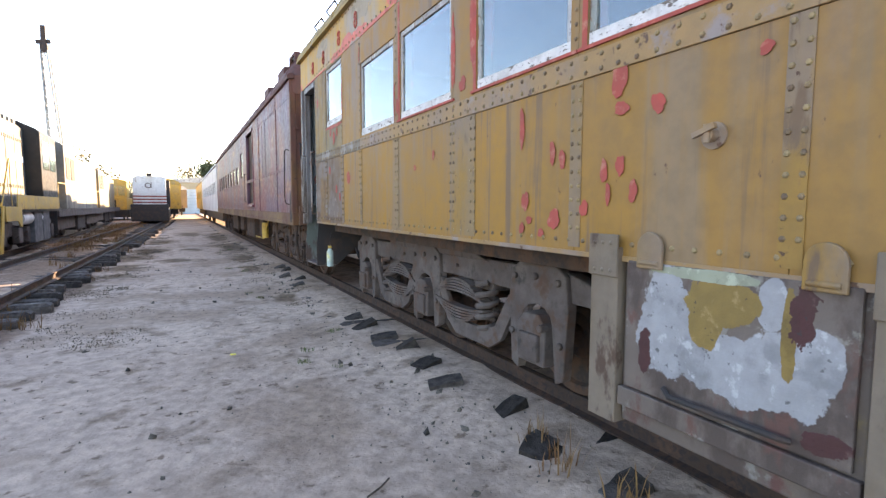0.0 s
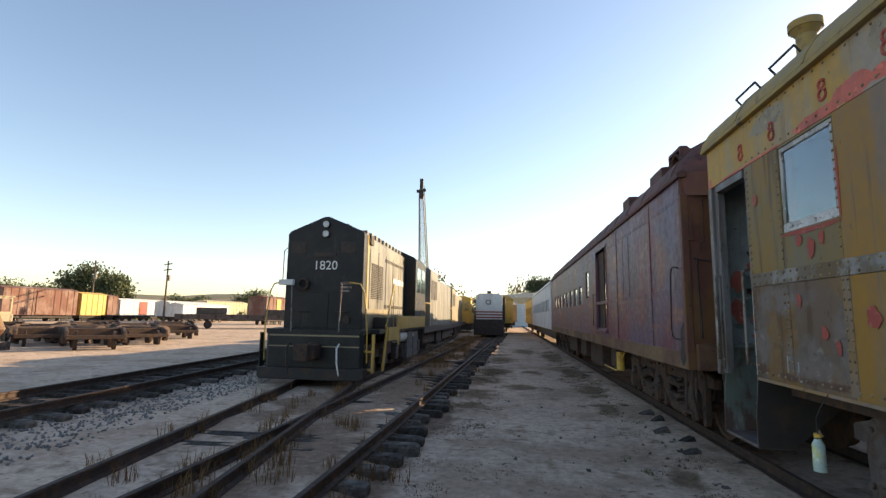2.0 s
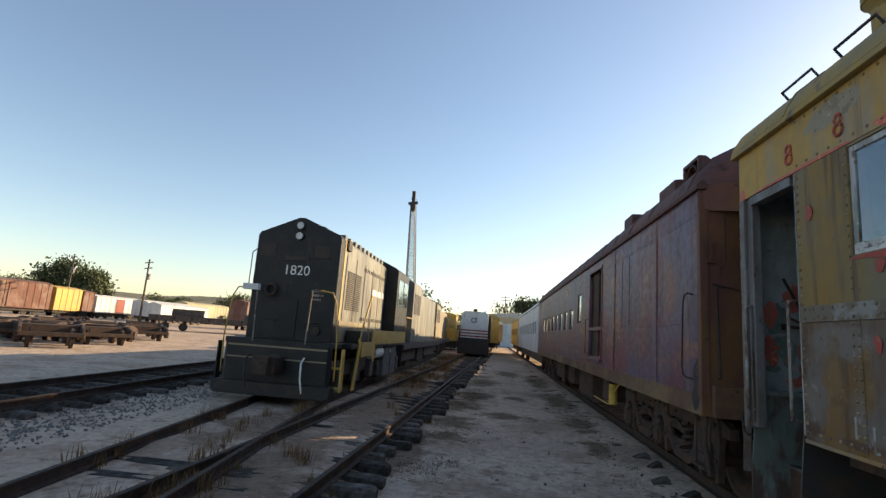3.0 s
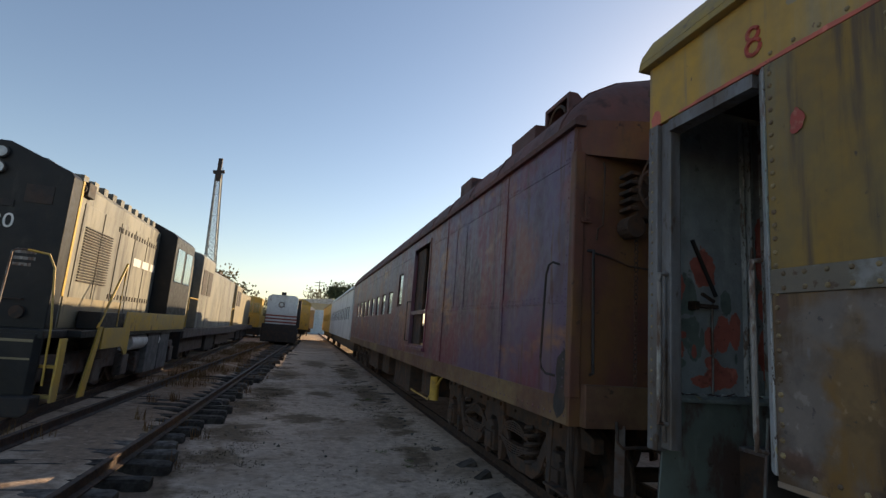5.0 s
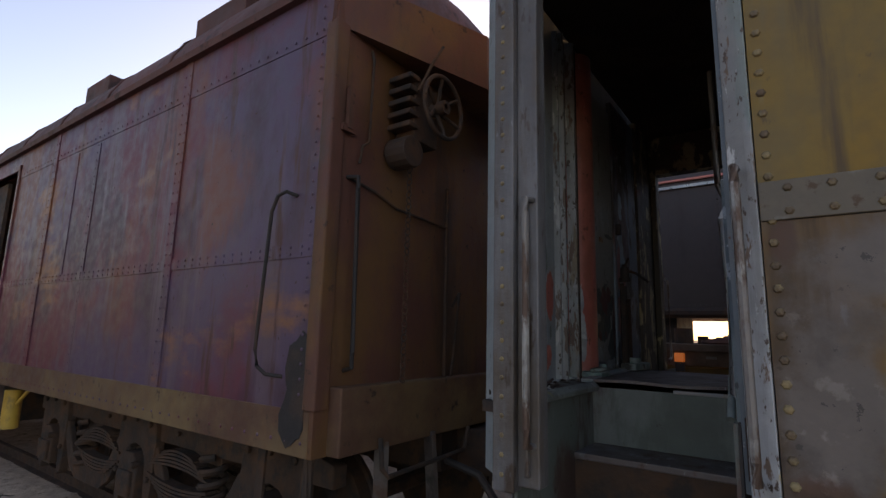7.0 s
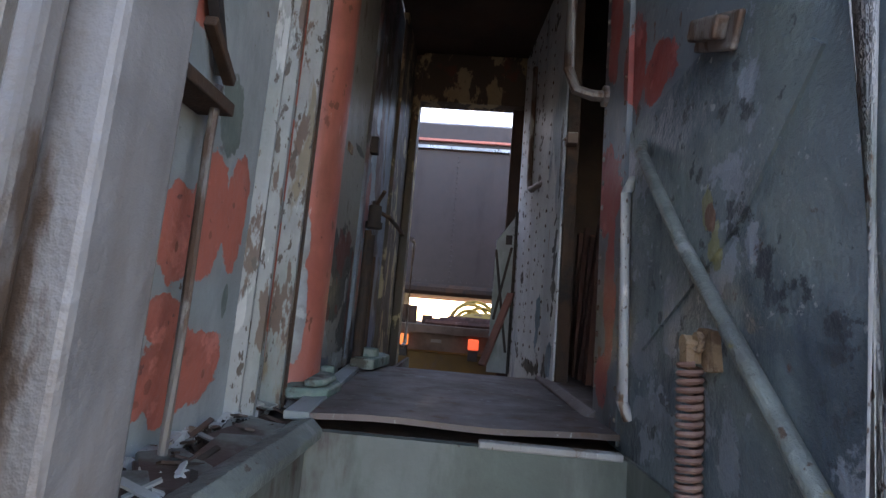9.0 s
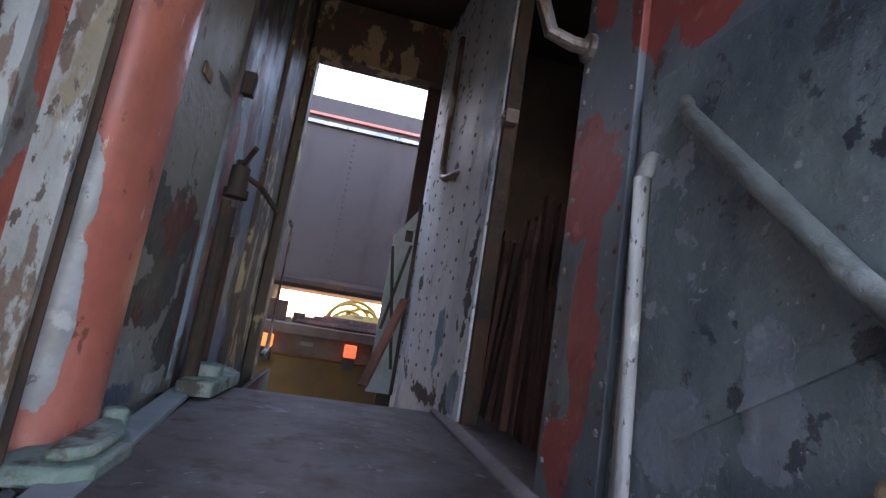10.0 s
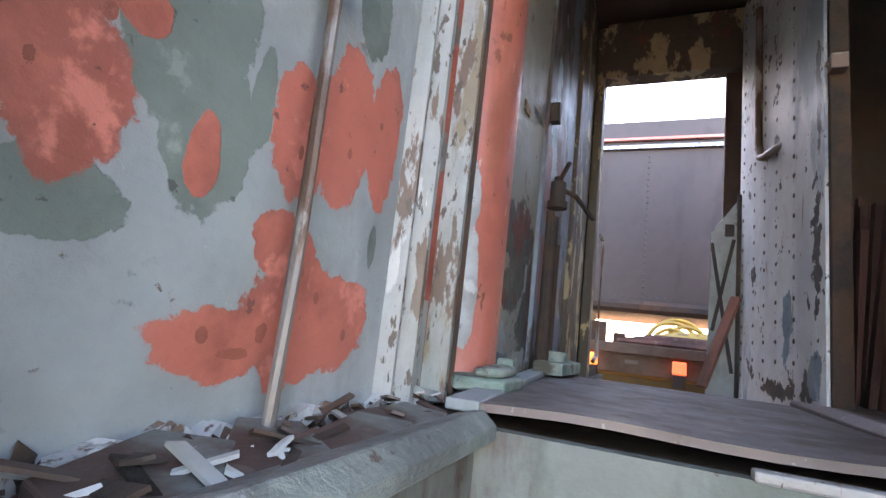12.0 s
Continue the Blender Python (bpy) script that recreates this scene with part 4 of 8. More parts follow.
for z in (1.455, 2.29, 2.36, 3.53, 3.90):
    y, off = -3.0, (0.010 if 2.26 < z < 2.39 else (0.004 if z > 3 else 0.0))
    while y < 7.55:
        riv.dome((X0 - off, y, z), 0.0135, h=0.7)
        y += 0.105 if z < 3 else 0.13
for y in SEAMS[1:14]:
    for o in (-0.026, 0.026):
        for k in range(11):
            riv.dome((X0 - 0.005, y + o, 1.52 + k * 0.072), 0.0125, h=0.7)
    if not any(a - 0.05 < y < b + 0.05 for a, b, _, _ in WINS) or y in (6.97, 6.19, 5.48):
        for k in range(14):
            riv.dome((X0, y + 0.02, 2.48 + k * 0.072), 0.0125, h=0.7)
for k in range(30):
    riv.dome((X0 - 0.012, 8.45, 1.4 + k * 0.07), 0.010)
    riv.dome((X0, 7.545, 1.45 + k * 0.068), 0.0145, h=0.7)
tagged(part("rivets", riv, RIVETM, ycar), kind="stuff")


def window(car, y0, y1, z0, z1, xs, depth, fmat, frame_w=0.045):
    g = Geo()
    xa, xb = sorted((xs, xs + depth))
    for a, b, c, d in ((y0, y1, z1 - frame_w, z1), (y0, y0 + frame_w, z0 + frame_w * 1.7, z1 - frame_w), (y1 - frame_w, y1, z0 + frame_w * 1.7, z1 - frame_w)):
        g.box(xa, xb, a, b, c, d)
    f = part("window", g, LIGHTPOST if fmat is SASH else fmat, car, "peeling white aluminium sash" if fmat is SASH else "", bevel=0.004)
    part("bottom_rail", Geo().box(xa - 0.003, xb, y0 + 0.002, y1 - 0.002, z0 + 0.001, z0 + frame_w * 1.7), fmat, f, bevel=0.003)
    p = part("pane", Geo().box((xa + xb) / 2 - 0.003, (xa + xb) / 2 + 0.003, y0 + frame_w, y1 - frame_w, z0 + frame_w * 1.7, z1 - frame_w), PANE, f)
    p.visible_shadow = False


for w_ in WINS:
    window(ycar, *w_, X0 + 0.012, 0.03, SASH)
    if w_ is not WINS[0]:
        window(ycar, *w_, X1 - 0.042, 0.03, GREYPOST)
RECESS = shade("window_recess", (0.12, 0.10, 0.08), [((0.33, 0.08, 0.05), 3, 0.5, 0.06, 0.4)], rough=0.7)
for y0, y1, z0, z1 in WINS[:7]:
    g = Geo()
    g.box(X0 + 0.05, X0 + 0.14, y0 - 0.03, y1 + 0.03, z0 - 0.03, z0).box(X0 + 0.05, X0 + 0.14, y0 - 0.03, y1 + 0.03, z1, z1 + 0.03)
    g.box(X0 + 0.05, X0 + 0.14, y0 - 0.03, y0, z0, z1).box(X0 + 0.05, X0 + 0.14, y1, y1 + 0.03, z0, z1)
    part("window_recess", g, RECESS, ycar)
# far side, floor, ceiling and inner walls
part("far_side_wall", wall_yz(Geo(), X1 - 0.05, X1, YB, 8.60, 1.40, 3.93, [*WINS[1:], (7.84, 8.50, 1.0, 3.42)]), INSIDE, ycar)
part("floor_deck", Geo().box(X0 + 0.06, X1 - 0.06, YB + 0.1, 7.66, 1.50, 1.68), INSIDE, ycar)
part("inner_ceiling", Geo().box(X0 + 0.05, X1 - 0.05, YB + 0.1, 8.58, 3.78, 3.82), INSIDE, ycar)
part("near_end_wall", Geo().box(X0, X1, YB - 0.05, YB, 1.40, 4.0), YELLOW, ycar)
part("roof", Geo().prism(roof_prof(3.985, 0.70), "y", YB - 0.05, YE + 0.06), ROOFY, ycar, "arched weathered yellow roof", smooth=True)
rib = Geo()
for y in np.arange(-2, 8.6, 1.2):
    rp = roof_prof(3.99, 0.705)
    for (p, q), (p2, q2) in zip(rp, rp[1:]):
        rib.bar((p, y, q), (p2, y, q2), 0.035, 0.012)
part("roof_seam", rib, ROOFY, ycar)
part("centre_sill", Geo().box(CAR_X - 0.35, CAR_X + 0.35, YB, YE, 1.02, 1.48).box(X0 + 0.25, X0 + 0.33, YB, 7.5, 1.25, 1.48), RUSTY, ycar)
coach_truck(ycar, 4.62, TRUCKM)
coach_truck(ycar, -10.0, TRUCKM)
# skirt boxes and posts under the side
SKIRTP = shade("skirt_post", (0.165, 0.133, 0.101), [((0.127, 0.0904, 0.053), 2.5, 0.52, 0.1, 0.2), ((0.0741, 0.0451, 0.0318), 8, 0.62, 0.06, 0.5)], rough=0.7, bump=0.15)
BOXP = shade("battery_box_paint", (0.115, 0.092, 0.078), [((0.17, 0.125, 0.06), 1.7, 0.58, 0.06, 1), ((0.065, 0.048, 0.042), 3.4, 0.53, 0.07, 0.6), ((0.10, 0.045, 0.04), 4.0, 0.60, 0.05, 0.6), ((0.20, 0.19, 0.175), 6, 0.62, 0.04, 1)], rough=0.7, bump=0.2)
BOXDOOR = shade("torn_box_paint", (0.13, 0.105, 0.09), [((0.07, 0.052, 0.045), 3.4, 0.52, 0.07, 0.6), ((0.11, 0.055, 0.045), 5.0, 0.60, 0.05, 0.6), ((0.20, 0.185, 0.165), 8, 0.62, 0.04, 1)], rough=0.65, bump=0.2,
                patches=[((0.27, 0.275, 0.29), 1.2, 6.0, [(1.40, 1.10, 0.17, 0.20), (1.17, 1.02, 0.24, 0.13), (0.95, 1.05, 0.17, 0.14), (1.42, 1.28, 0.08, 0.12), (0.99, 1.30, 0.05, 0.10), (0.82, 1.12, 0.06, 0.12)], "y"),
                         ((0.20, 0.135, 0.04), 1.3, 7.0, [(1.17, 1.27, 0.17, 0.09), (1.24, 1.16, 0.07, 0.09), (0.93, 1.20, 0.03, 0.16)], "y"),
                         ((0.06, 0.022, 0.022), 2.2, 10.0, [(0.885, 1.26, 0.045, 0.10), (1.52, 1.0, 0.03, 0.1), (0.80, 0.86, 0.08, 0.04)], "y"), ((0.25, 0.27, 0.20), 1.2, 9.0, [(1.25, 1.36, 0.22, 0.025)], "y")])
for y in (1.67, 0.52, -0.64, -1.8):
    pg = Geo().box(X0 - 0.03, X0 + 0.05, y, y + 0.17, 0.60, 1.44).box(X0 - 0.045, X0 - 0.03, y - 0.005, y + 0.175, 1.30, 1.50)
    for k in range(3):
        pg.dome((X0 - 0.045, y + 0.035 + 0.05 * k, 1.33), 0.012).dome((X0 - 0.045, y + 0.035 + 0.05 * k, 1.46), 0.012)
    part("skirt_post", pg, SKIRTP, ycar, bevel=0.008)
for i, y in enumerate((0.70, -0.46, -1.62)):
    body = part("battery_box", Geo().box(X0 + 0.01, X0 + 0.75, y, y + 0.96, 0.62, 1.40), BOXP, ycar, "battered battery box with torn paint", bevel=0.01)
    lid = Geo().box(X0 - 0.012, X0 + 0.01, y + 0.03, y + 0.93, 0.80, 1.385)
    lid.box(X0 - 0.022, X0 + 0.01, y + 0.0, y + 0.96, 0.70, 0.79)
    part("box_door", lid, BOXDOOR if i == 0 else BOXP, body, "battered box door with torn white primer" if i == 0 else "", bevel=0.006)
    for k in (0.13, 0.80):
        hg = Geo()
        hg.prism([(y + k + 0.065, 1.36)] + [(y + k + 0.065 * math.cos(a), 1.45 + 0.07 * math.sin(a)) for a in [math.pi * j / 10 for j in range(11)]] + [(y + k - 0.065, 1.36)], "x", X0 - 0.032, X0 - 0.014)
        hg.cyl((X0 - 0.03, y + k - 0.05, 1.385), (X0 - 0.03, y + k + 0.05, 1.385), 0.012, n=8)
        part("hinge_lug", hg, SEAMY, body, "worn yellow hinge lug", bevel=0.006)
    part("latch_bar", Geo().pipe([(X0 - 0.03, y + 0.2, 0.84), (X0 - 0.05, y + 0.22, 0.845), (X0 - 0.05, y + 0.66, 0.84), (X0 - 0.03, y + 0.70, 0.86)], 0.013), DARKIRON, body)
# red primer spots on the side: y, z, width, height
SPOTS = [(2.46, 2.09, .06, .26), (2.18, 1.92, .05, .17), (2.10, 1.88, .06, .12), (1.80, 1.80, .05, .15), (1.70, 1.82, .06, .12), (1.62, 1.70, .06, .12), (1.77, 1.69, .04, .12), (2.42, 1.66, .08, .14),
         (2.38, 1.55, .06, .06), (1.93, 1.62, .07, .1), (2.16, 1.56, .12, .13), (2.45, 1.50, .06, .08), (2.27, 1.48, .06, .06), (1.72, 2.24, .10, .30), (1.70, 2.08, .10, .08), (1.50, 2.07, .09, .1),
         (1.02, 2.45, .12, .16), (1.06, 2.18, .06, .06), (4.0, 1.96, .05, .06), (3.64, 2.04, .05, .09), (5.94, 1.97, .17, .17), (6.47, 1.85, .09, .14), (6.32, 1.75, .08, .13), (6.78, 2.11, .08, .13), (6.56, 2.52, .12, .18), (6.72, 2.60, .10, .12), (6.42, 2.58, .09, .12), (7.40, 3.1, .1, .14)]
for i, (y, z, w_, h_) in enumerate(SPOTS):
    part("primer_spot", Geo().blob(X0 - (0.011 if 2.26 < z < 2.39 else 0.0062), y, z, w_ * 0.8, h_ * 0.82, seed=i, rough=0.2, n=30, thick=0.0015), PRIMER, ycar)
for y0, y1, z0, z1 in WINS[2:5]:
    part("primer_stripe", Geo().box(X0 - 0.0115, X0, y0 - 0.055, y1 + 0.055, 2.405, 2.4225).box(X0 - 0.003, X0, y1, y1 + 0.035, 2.4225, 3.47), PRIMER, ycar, "red primer round the window opening")
for y, z, w_, h_ in ((4.36, 2.75, 0.035, 0.5), (4.47, 2.62, 0.03, 0.3), (4.40, 2.55, 0.06, 0.14), (3.32, 2.75, 0.05, 0.55), (3.05, 2.85, 0.05, 0.6), (3.18, 2.50, 0.09, 0.1), (6.18, 2.95, 0.03, 0.45), (6.58, 2.67, 0.72, 0.045), (5.5, 3.3, 0.03, 0.14)):
    part("primer_spot", Geo().blob(X0 - 0.0015, y, z, w_, h_, seed=int(y * 90), rough=0.25, n=36), PRIMER, ycar)
for y, z in ((7.63, 3.66), (7.02, 3.66), (6.26, 3.70), (5.59, 3.71)):
    num = Geo()
    for dz, k in ((0.04, 0.9), (-0.04, 1.1)):
        num.torus((X0 - 0.006, y, z + dz), "x", 0.04 * k, 0.013, 14, 5)
    part("painted_figure", num, PRIMER, ycar, "red painted figure on the letterboard")
tick = Geo()
for i, y in enumerate((7.02, 6.93, 6.86)):
    tick.box(X0 - 0.003, X0, y, y + 0.018, 1.50 - 0.03 * i, 1.64 - 0.02 * i).box(X0 - 0.003, X0, y - 0.03, y, 1.50 - 0.03 * i, 1.52 - 0.03 * i)
part("chalk_marks", tick, DEBRIS, ycar, "cream chalk marks near the sill")
valve = Geo().cyl((X0, 1.24, 1.90), (X0 - 0.010, 1.24, 1.90), 0.052, n=18).cyl((X0, 1.24, 1.90), (X0 - 0.05, 1.24, 1.90), 0.024).cyl((X0 - 0.05, 1.24, 1.94), (X0 - 0.05, 1.24, 1.87), 0.014).bar((X0 - 0.06, 1.20, 1.93), (X0 - 0.06, 1.29, 1.90), 0.02, 0.02)
part("filler_valve", valve, BELT, ycar, "small brass filler valve", smooth=True)
# roof fittings
chim = Geo().cyl((2.15, 6.97, 4.20), (2.15, 6.97, 4.56), 0.085, n=16).cyl((2.15, 6.97, 4.54), (2.15, 6.97, 4.60), 0.085, 0.13, n=16).cyl((2.15, 6.97, 4.60), (2.15, 6.97, 4.67), 0.14, n=16)
part("roof_vent", chim, ROOFY, ycar, "yellow capped stove pipe vent", smooth=True)
for y in (6.72, 7.42):
    part("roof_grab", Geo().pipe([(1.98, y, 4.22), (1.90, y, 4.32), (1.90, y + 0.42, 4.32), (1.98, y + 0.42, 4.22)], 0.012), DARKIRON, ycar)
for y, xo in ((8.33, X0 - 0.05), (7.63, X0 - 0.06)):
    part("grab_rail", Geo().pipe([(xo + 0.06, y, 2.44), (xo, y, 2.43), (xo, y, 2.38), (xo, y, 1.58), (xo, y, 1.52), (xo + 0.06, y, 1.51)], 0.014), STEELROD, ycar, smooth=True)
bottle = thing("plastic_bottle", (1.72, 6.50, 0.86), "clouded plastic bottle hanging on a wire below the coach", "bottle")
part("bottle_body", Geo().cyl((1.72, 6.5, 0.84), (1.72, 6.5, 1.03), 0.042, n=14).cyl((1.72, 6.5, 1.03), (1.72, 6.5, 1.07), 0.042, 0.022, n=14), PLASTIC, bottle, smooth=True)
part("bottle_cap", Geo().cyl((1.72, 6.5, 1.08), (1.72, 6.5, 1.11), 0.026), LOCOYEL, bottle)
part("hanging_wire", Geo().pipe([(1.72, 6.5, 1.11), (1.73, 6.52, 1.22), (1.75, 6.49, 1.30), (1.82, 6.5, 1.40)], 0.004, 5), DARKIRON, bottle)

# ---- vestibule of the yellow coach ----
FZ = 1.69
CORAL = (0.45, 0.135, 0.10)
WALLP = shade("end_wall_paint", (0.254, 0.285, 0.296), [((0.231, 0.266, 0.269), 1.8, 0.54, 0.06, 0.4), ((0.331, 0.358, 0.373), 2.6, 0.57, 0.06, 0.3), ((0.154, 0.169, 0.169), 11, 0.66, 0.03, 1), ((0.108, 0.077, 0.0616), 26, 0.68, 0.02, 1), ((0.354, 0.377, 0.385), 40, 0.68, 0.02, 1)], rough=0.55, bump=0.4, bump_scale=18,
              patches=[((0.145, 0.18, 0.165), 1.7, 9.0, [(2.27, 1.98, 0.06, 0.10), (2.22, 2.09, 0.09, 0.12), (2.13, 1.88, 0.07, 0.035), (2.63, 1.93, 0.012, 0.04), (2.34, 2.06, 0.02, 0.06), (2.20, 2.35, 0.12, 0.15), (2.55, 2.33, 0.05, 0.10)], "x"),
                       (CORAL, 1.7, 8.0, [(2.46, 1.80, 0.13, 0.085), (2.34, 1.765, 0.10, 0.05), (2.56, 1.80, 0.09, 0.08), (2.42, 1.88, 0.06, 0.05), (2.42, 2.05, 0.055, 0.09), (2.52, 2.10, 0.07, 0.13), (2.62, 2.12, 0.05, 0.13), (2.13, 1.97, 0.055, 0.085), (2.10, 2.08, 0.06, 0.11), (2.27, 1.965, 0.022, 0.045), (2.18, 2.07, 0.03, 0.025), (2.36, 2.55, 0.10, 0.14), (2.12, 2.4, 0.08, 0.12)], "x"),
                       ((0.29, 0.09, 0.062), 2.4, 30.0, [(2.31, 1.77, 0.008, 0.008), (2.40, 1.775, 0.008, 0.012), (2.50, 1.83, 0.006, 0.008), (2.53, 2.06, 0.006, 0.009), (2.15, 2.05, 0.006, 0.008), (2.58, 1.78, 0.006, 0.01), (2.46, 1.86, 0.006, 0.006), (2.42, 2.02, 0.005, 0.01), (2.61, 2.14, 0.006, 0.006), (2.10, 1.98, 0.006, 0.008), (2.36, 1.75, 0.02, 0.006)], "x")])
STRIPP = shade("bulkhead_strip_paint", (0.115, 0.142, 0.166), [((0.146, 0.169, 0.193), 2.0, 0.53, 0.08, 0.5), ((0.0693, 0.0809, 0.0924), 3.0, 0.57, 0.06, 0.5), ((0.323, 0.339, 0.347), 13, 0.70, 0.015, 1), ((0.30, 0.31, 0.32), 48, 0.66, 0.015, 0.7), ((0.10, 0.05, 0.04), 20, 0.64, 0.02, 0.6)], rough=0.5, bump=0.2, bump_scale=18,
               patches=[((0.29, 0.068, 0.06), 1.9, 8.0, [(2.98, 2.33, 0.10, 0.13), (2.93, 2.08, 0.055, 0.16), (2.97, 1.80, 0.07, 0.09), (2.92, 1.92, 0.035, 0.10), (2.66, 2.53, 0.11, 0.07), (2.80, 2.62, 0.06, 0.14), (2.96, 2.85, 0.07, 0.2)], "x")])
RIBP = shade("rib_strip_paint", (0.231, 0.231, 0.231), [((0.139, 0.108, 0.0924), 5, 0.53, 0.06, 0.4), ((0.077, 0.0462, 0.0347), 9, 0.60, 0.03, 0.5)], rough=0.6, bump=0.3, bump_scale=22,
             patches=[((0.40, 0.10, 0.07), 1.6, 9.0, [(2.87, 2.02, 0.06, 0.16), (2.88, 2.35, 0.05, 0.14), (2.87, 2.75, 0.06, 0.3), (2.87, 1.84, 0.03, 0.05)], "x")])
POSTP = shade("coral_post_paint", (0.416, 0.127, 0.0963), [((0.462, 0.193, 0.162), 2.5, 0.56, 0.08, 0.3), ((0.308, 0.108, 0.077), 3.5, 0.58, 0.06, 0.2), ((0.216, 0.077, 0.0539), 14, 0.68, 0.03, 0.5), ((0.20, 0.075, 0.05), 26, 0.635, 0.02, 0.6), ((0.47, 0.30, 0.27), 38, 0.67, 0.02, 0.3)], rough=0.42, bump=0.2, bump_scale=20,
              patches=[((0.33, 0.355, 0.37), 1.3, 8.0, [(3.005, 1.92, 0.022, 0.16), (2.995, 2.12, 0.022, 0.14)], "x")])
YR, YL = 7.67, 8.60
RODP = shade("rod_paint", (0.152, 0.177, 0.167), [((0.107, 0.12, 0.114), 5, 0.53, 0.06, 1), ((0.208, 0.227, 0.221), 9, 0.60, 0.03, 1), ((0.171, 0.139, 0.0505), 11, 0.66, 0.03, 1), ((0.0695, 0.0442, 0.0316), 30, 0.66, 0.02, 1)], rough=0.5, bump=0.5, bump_scale=40)
part("bulkhead", wall_xz(Geo(), 7.638, YR, X0 + 0.07, X1 - 0.05, 1.46, 3.78, [(3.06, 3.69, 1.60, 3.45)]), STRIPP, ycar, "slate-blue bulkhead with flaking paint")
part("end_wall", Geo().prism([(X0 + 0.08, 8.49), (2.02, YL), (X1, YL), (X1, YL + 0.03), (2.0, YL + 0.03), (X0 + 0.06, 8.495)], "z", 1.36, 3.98), WALLP, ycar, "grey-green end wall with coral primer patches")
# floor plate with a lifted, dented front edge
plate = Geo()
nx, ny = 14, 10
for k in (0, 1):
    for i in range(nx + 1):
        for j in range(ny + 1):
            u, v = i / nx, j / ny
            x = (2.73 + 0.05 * (1 - v)) * (1 - u) + 4.03 * u
            y = 7.69 + (0.73 + 0.10 * u) * v
            z = FZ + 0.004 * math.sin(3 * u + 2) * (1 - u) + 0.004 * (1 - u) ** 3 * math.sin(9 * v + 1) - 0.014 * k - 0.01 * u
            plate.v.append((x, y, z))
q = (nx + 1) * (ny + 1)
for i in range(nx):
    for j in range(ny):
        a = i * (ny + 1) + j
        plate.f += [(a, a + 1, a + ny + 2, a + ny + 1), (q + a, q + a + ny + 1, q + a + ny + 2, q + a + 1)]
for i in range(nx):
    for a in (i * (ny + 1), i * (ny + 1) + ny):
        plate.f.append((a, a + ny + 1, q + a + ny + 1, q + a))
for j in range(ny):
    for a in (j, nx * (ny + 1) + j):
        plate.f.append((a, a + 1, q + a + 1, q + a))
part("floor_plate", plate, FLOORM, ycar, "worn rust-grey steel floor plate", smooth=True)
part("sub_floor", Geo().box(2.80, 4.0, 7.60, 8.60, 1.50, 1.645), RUSTY, ycar)
part("threshold_plate", Geo().prism([(7.40, FZ - 0.03), (7.715, FZ - 0.03), (7.715, FZ + 0.002), (7.69, FZ + 0.022), (7.40, FZ + 0.03)], "x", 3.02, 4.02), FLOORM, ycar, "raised steel threshold", bevel=0.004)
part("edge_strip", Geo().bar((2.72, 8.44, FZ - 0.005), (4.0, 8.56, FZ + 0.0), 0.06, 0.02), GREYGREEN, ycar, bevel=0.004)
for xs, d in ((2.75, -1), (4.01, 1)):
    part("stair_riser", Geo().box(min(xs, xs + d * 0.03), max(xs, xs + d * 0.03), 7.69, 8.41, 1.38, 1.655), RISER, ycar, "scuffed green-grey riser")
    for k, z in enumerate((1.38, 1.05, 0.74)):
        x = xs + d * 0.30 * k
        part("stair_tread", Geo().box(min(x, x + d * 0.31), max(x, x + d * 0.31), 7.69, 8.41, z - 0.03, z), FLOORM, ycar, bevel=0.006)
        if k < 2:
            x2 = xs + d * 0.30 * (k + 1)
            part("stair_riser", Geo().box(min(x2, x2 - d * 0.015), max(x2, x2 - d * 0.015), 7.69, 8.41, (1.05, 0.74)[k], z - 0.03), RUSTY, ycar)
    for y in (7.68, 8.41):
        xa, xb = sorted((xs, xs + d * 0.88))
        prof = [(xs, 1.66), (xs + d * 0.86, 1.66), (xs + d * 0.92, 1.0), (xs + d * 0.92, 0.72), (xs + d * 0.6, 0.72), (xs, 1.25)]
        part("stair_side", Geo().prism(prof, "y", y, y + 0.012), RISER, ycar)
        yo = y - 0.008 if y < 8 else y + 0.013
        part("stair_side", Geo().prism(prof, "y", yo, yo + 0.007), DARKIRON, ycar)
part("riser_lip", Geo().box(2.715, 2.745, 7.70, 8.02, 1.652, 1.668), LIGHTPOST, ycar, bevel=0.004)
# ledge beside the stair well, with its angle trim and fallen paint flakes
part("ledge", Geo().box(X0 + 0.10, 2.74, 8.42, YL, 1.60, 1.645), RUSTY, ycar)
part("ledge_trim", Geo().prism([(8.375, 1.64), (8.375, 1.662), (8.40, 1.685), (8.45, 1.672), (8.45, 1.64)], "x", X0 + 0.06, 2.72), RODP, ycar, "grey angle trim along the stair well", bevel=0.004)
rf = random.Random(21)
for i in range(120):
    x, y = rf.uniform(1.95, 3.05), rf.uniform(8.44, 8.585)
    L, w_ = rf.uniform(0.02, 0.09), rf.uniform(0.006, 0.022)
    fl = Geo().box(-L / 2, L / 2, -w_ / 2, w_ / 2, 0, 0.004)
    fl.v = [(p[0], p[1] + 0.01 * math.sin(p[0] * 40), p[2]) for p in fl.v]
    ob = part("paint_flake", fl, rf.choice((DEBRIS, RISER, RUSTY, FLOORM, TIE)), ycar)
    ob.matrix_basis = Matrix.Translation((x, y, (1.648 if x < 2.74 else 1.66) + rf.uniform(0, 0.03))) @ Euler((rf.uniform(-0.4, 0.4), rf.uniform(-0.3, 0.3), rf.uniform(-1.2, 1.2))).to_matrix().to_4x4()
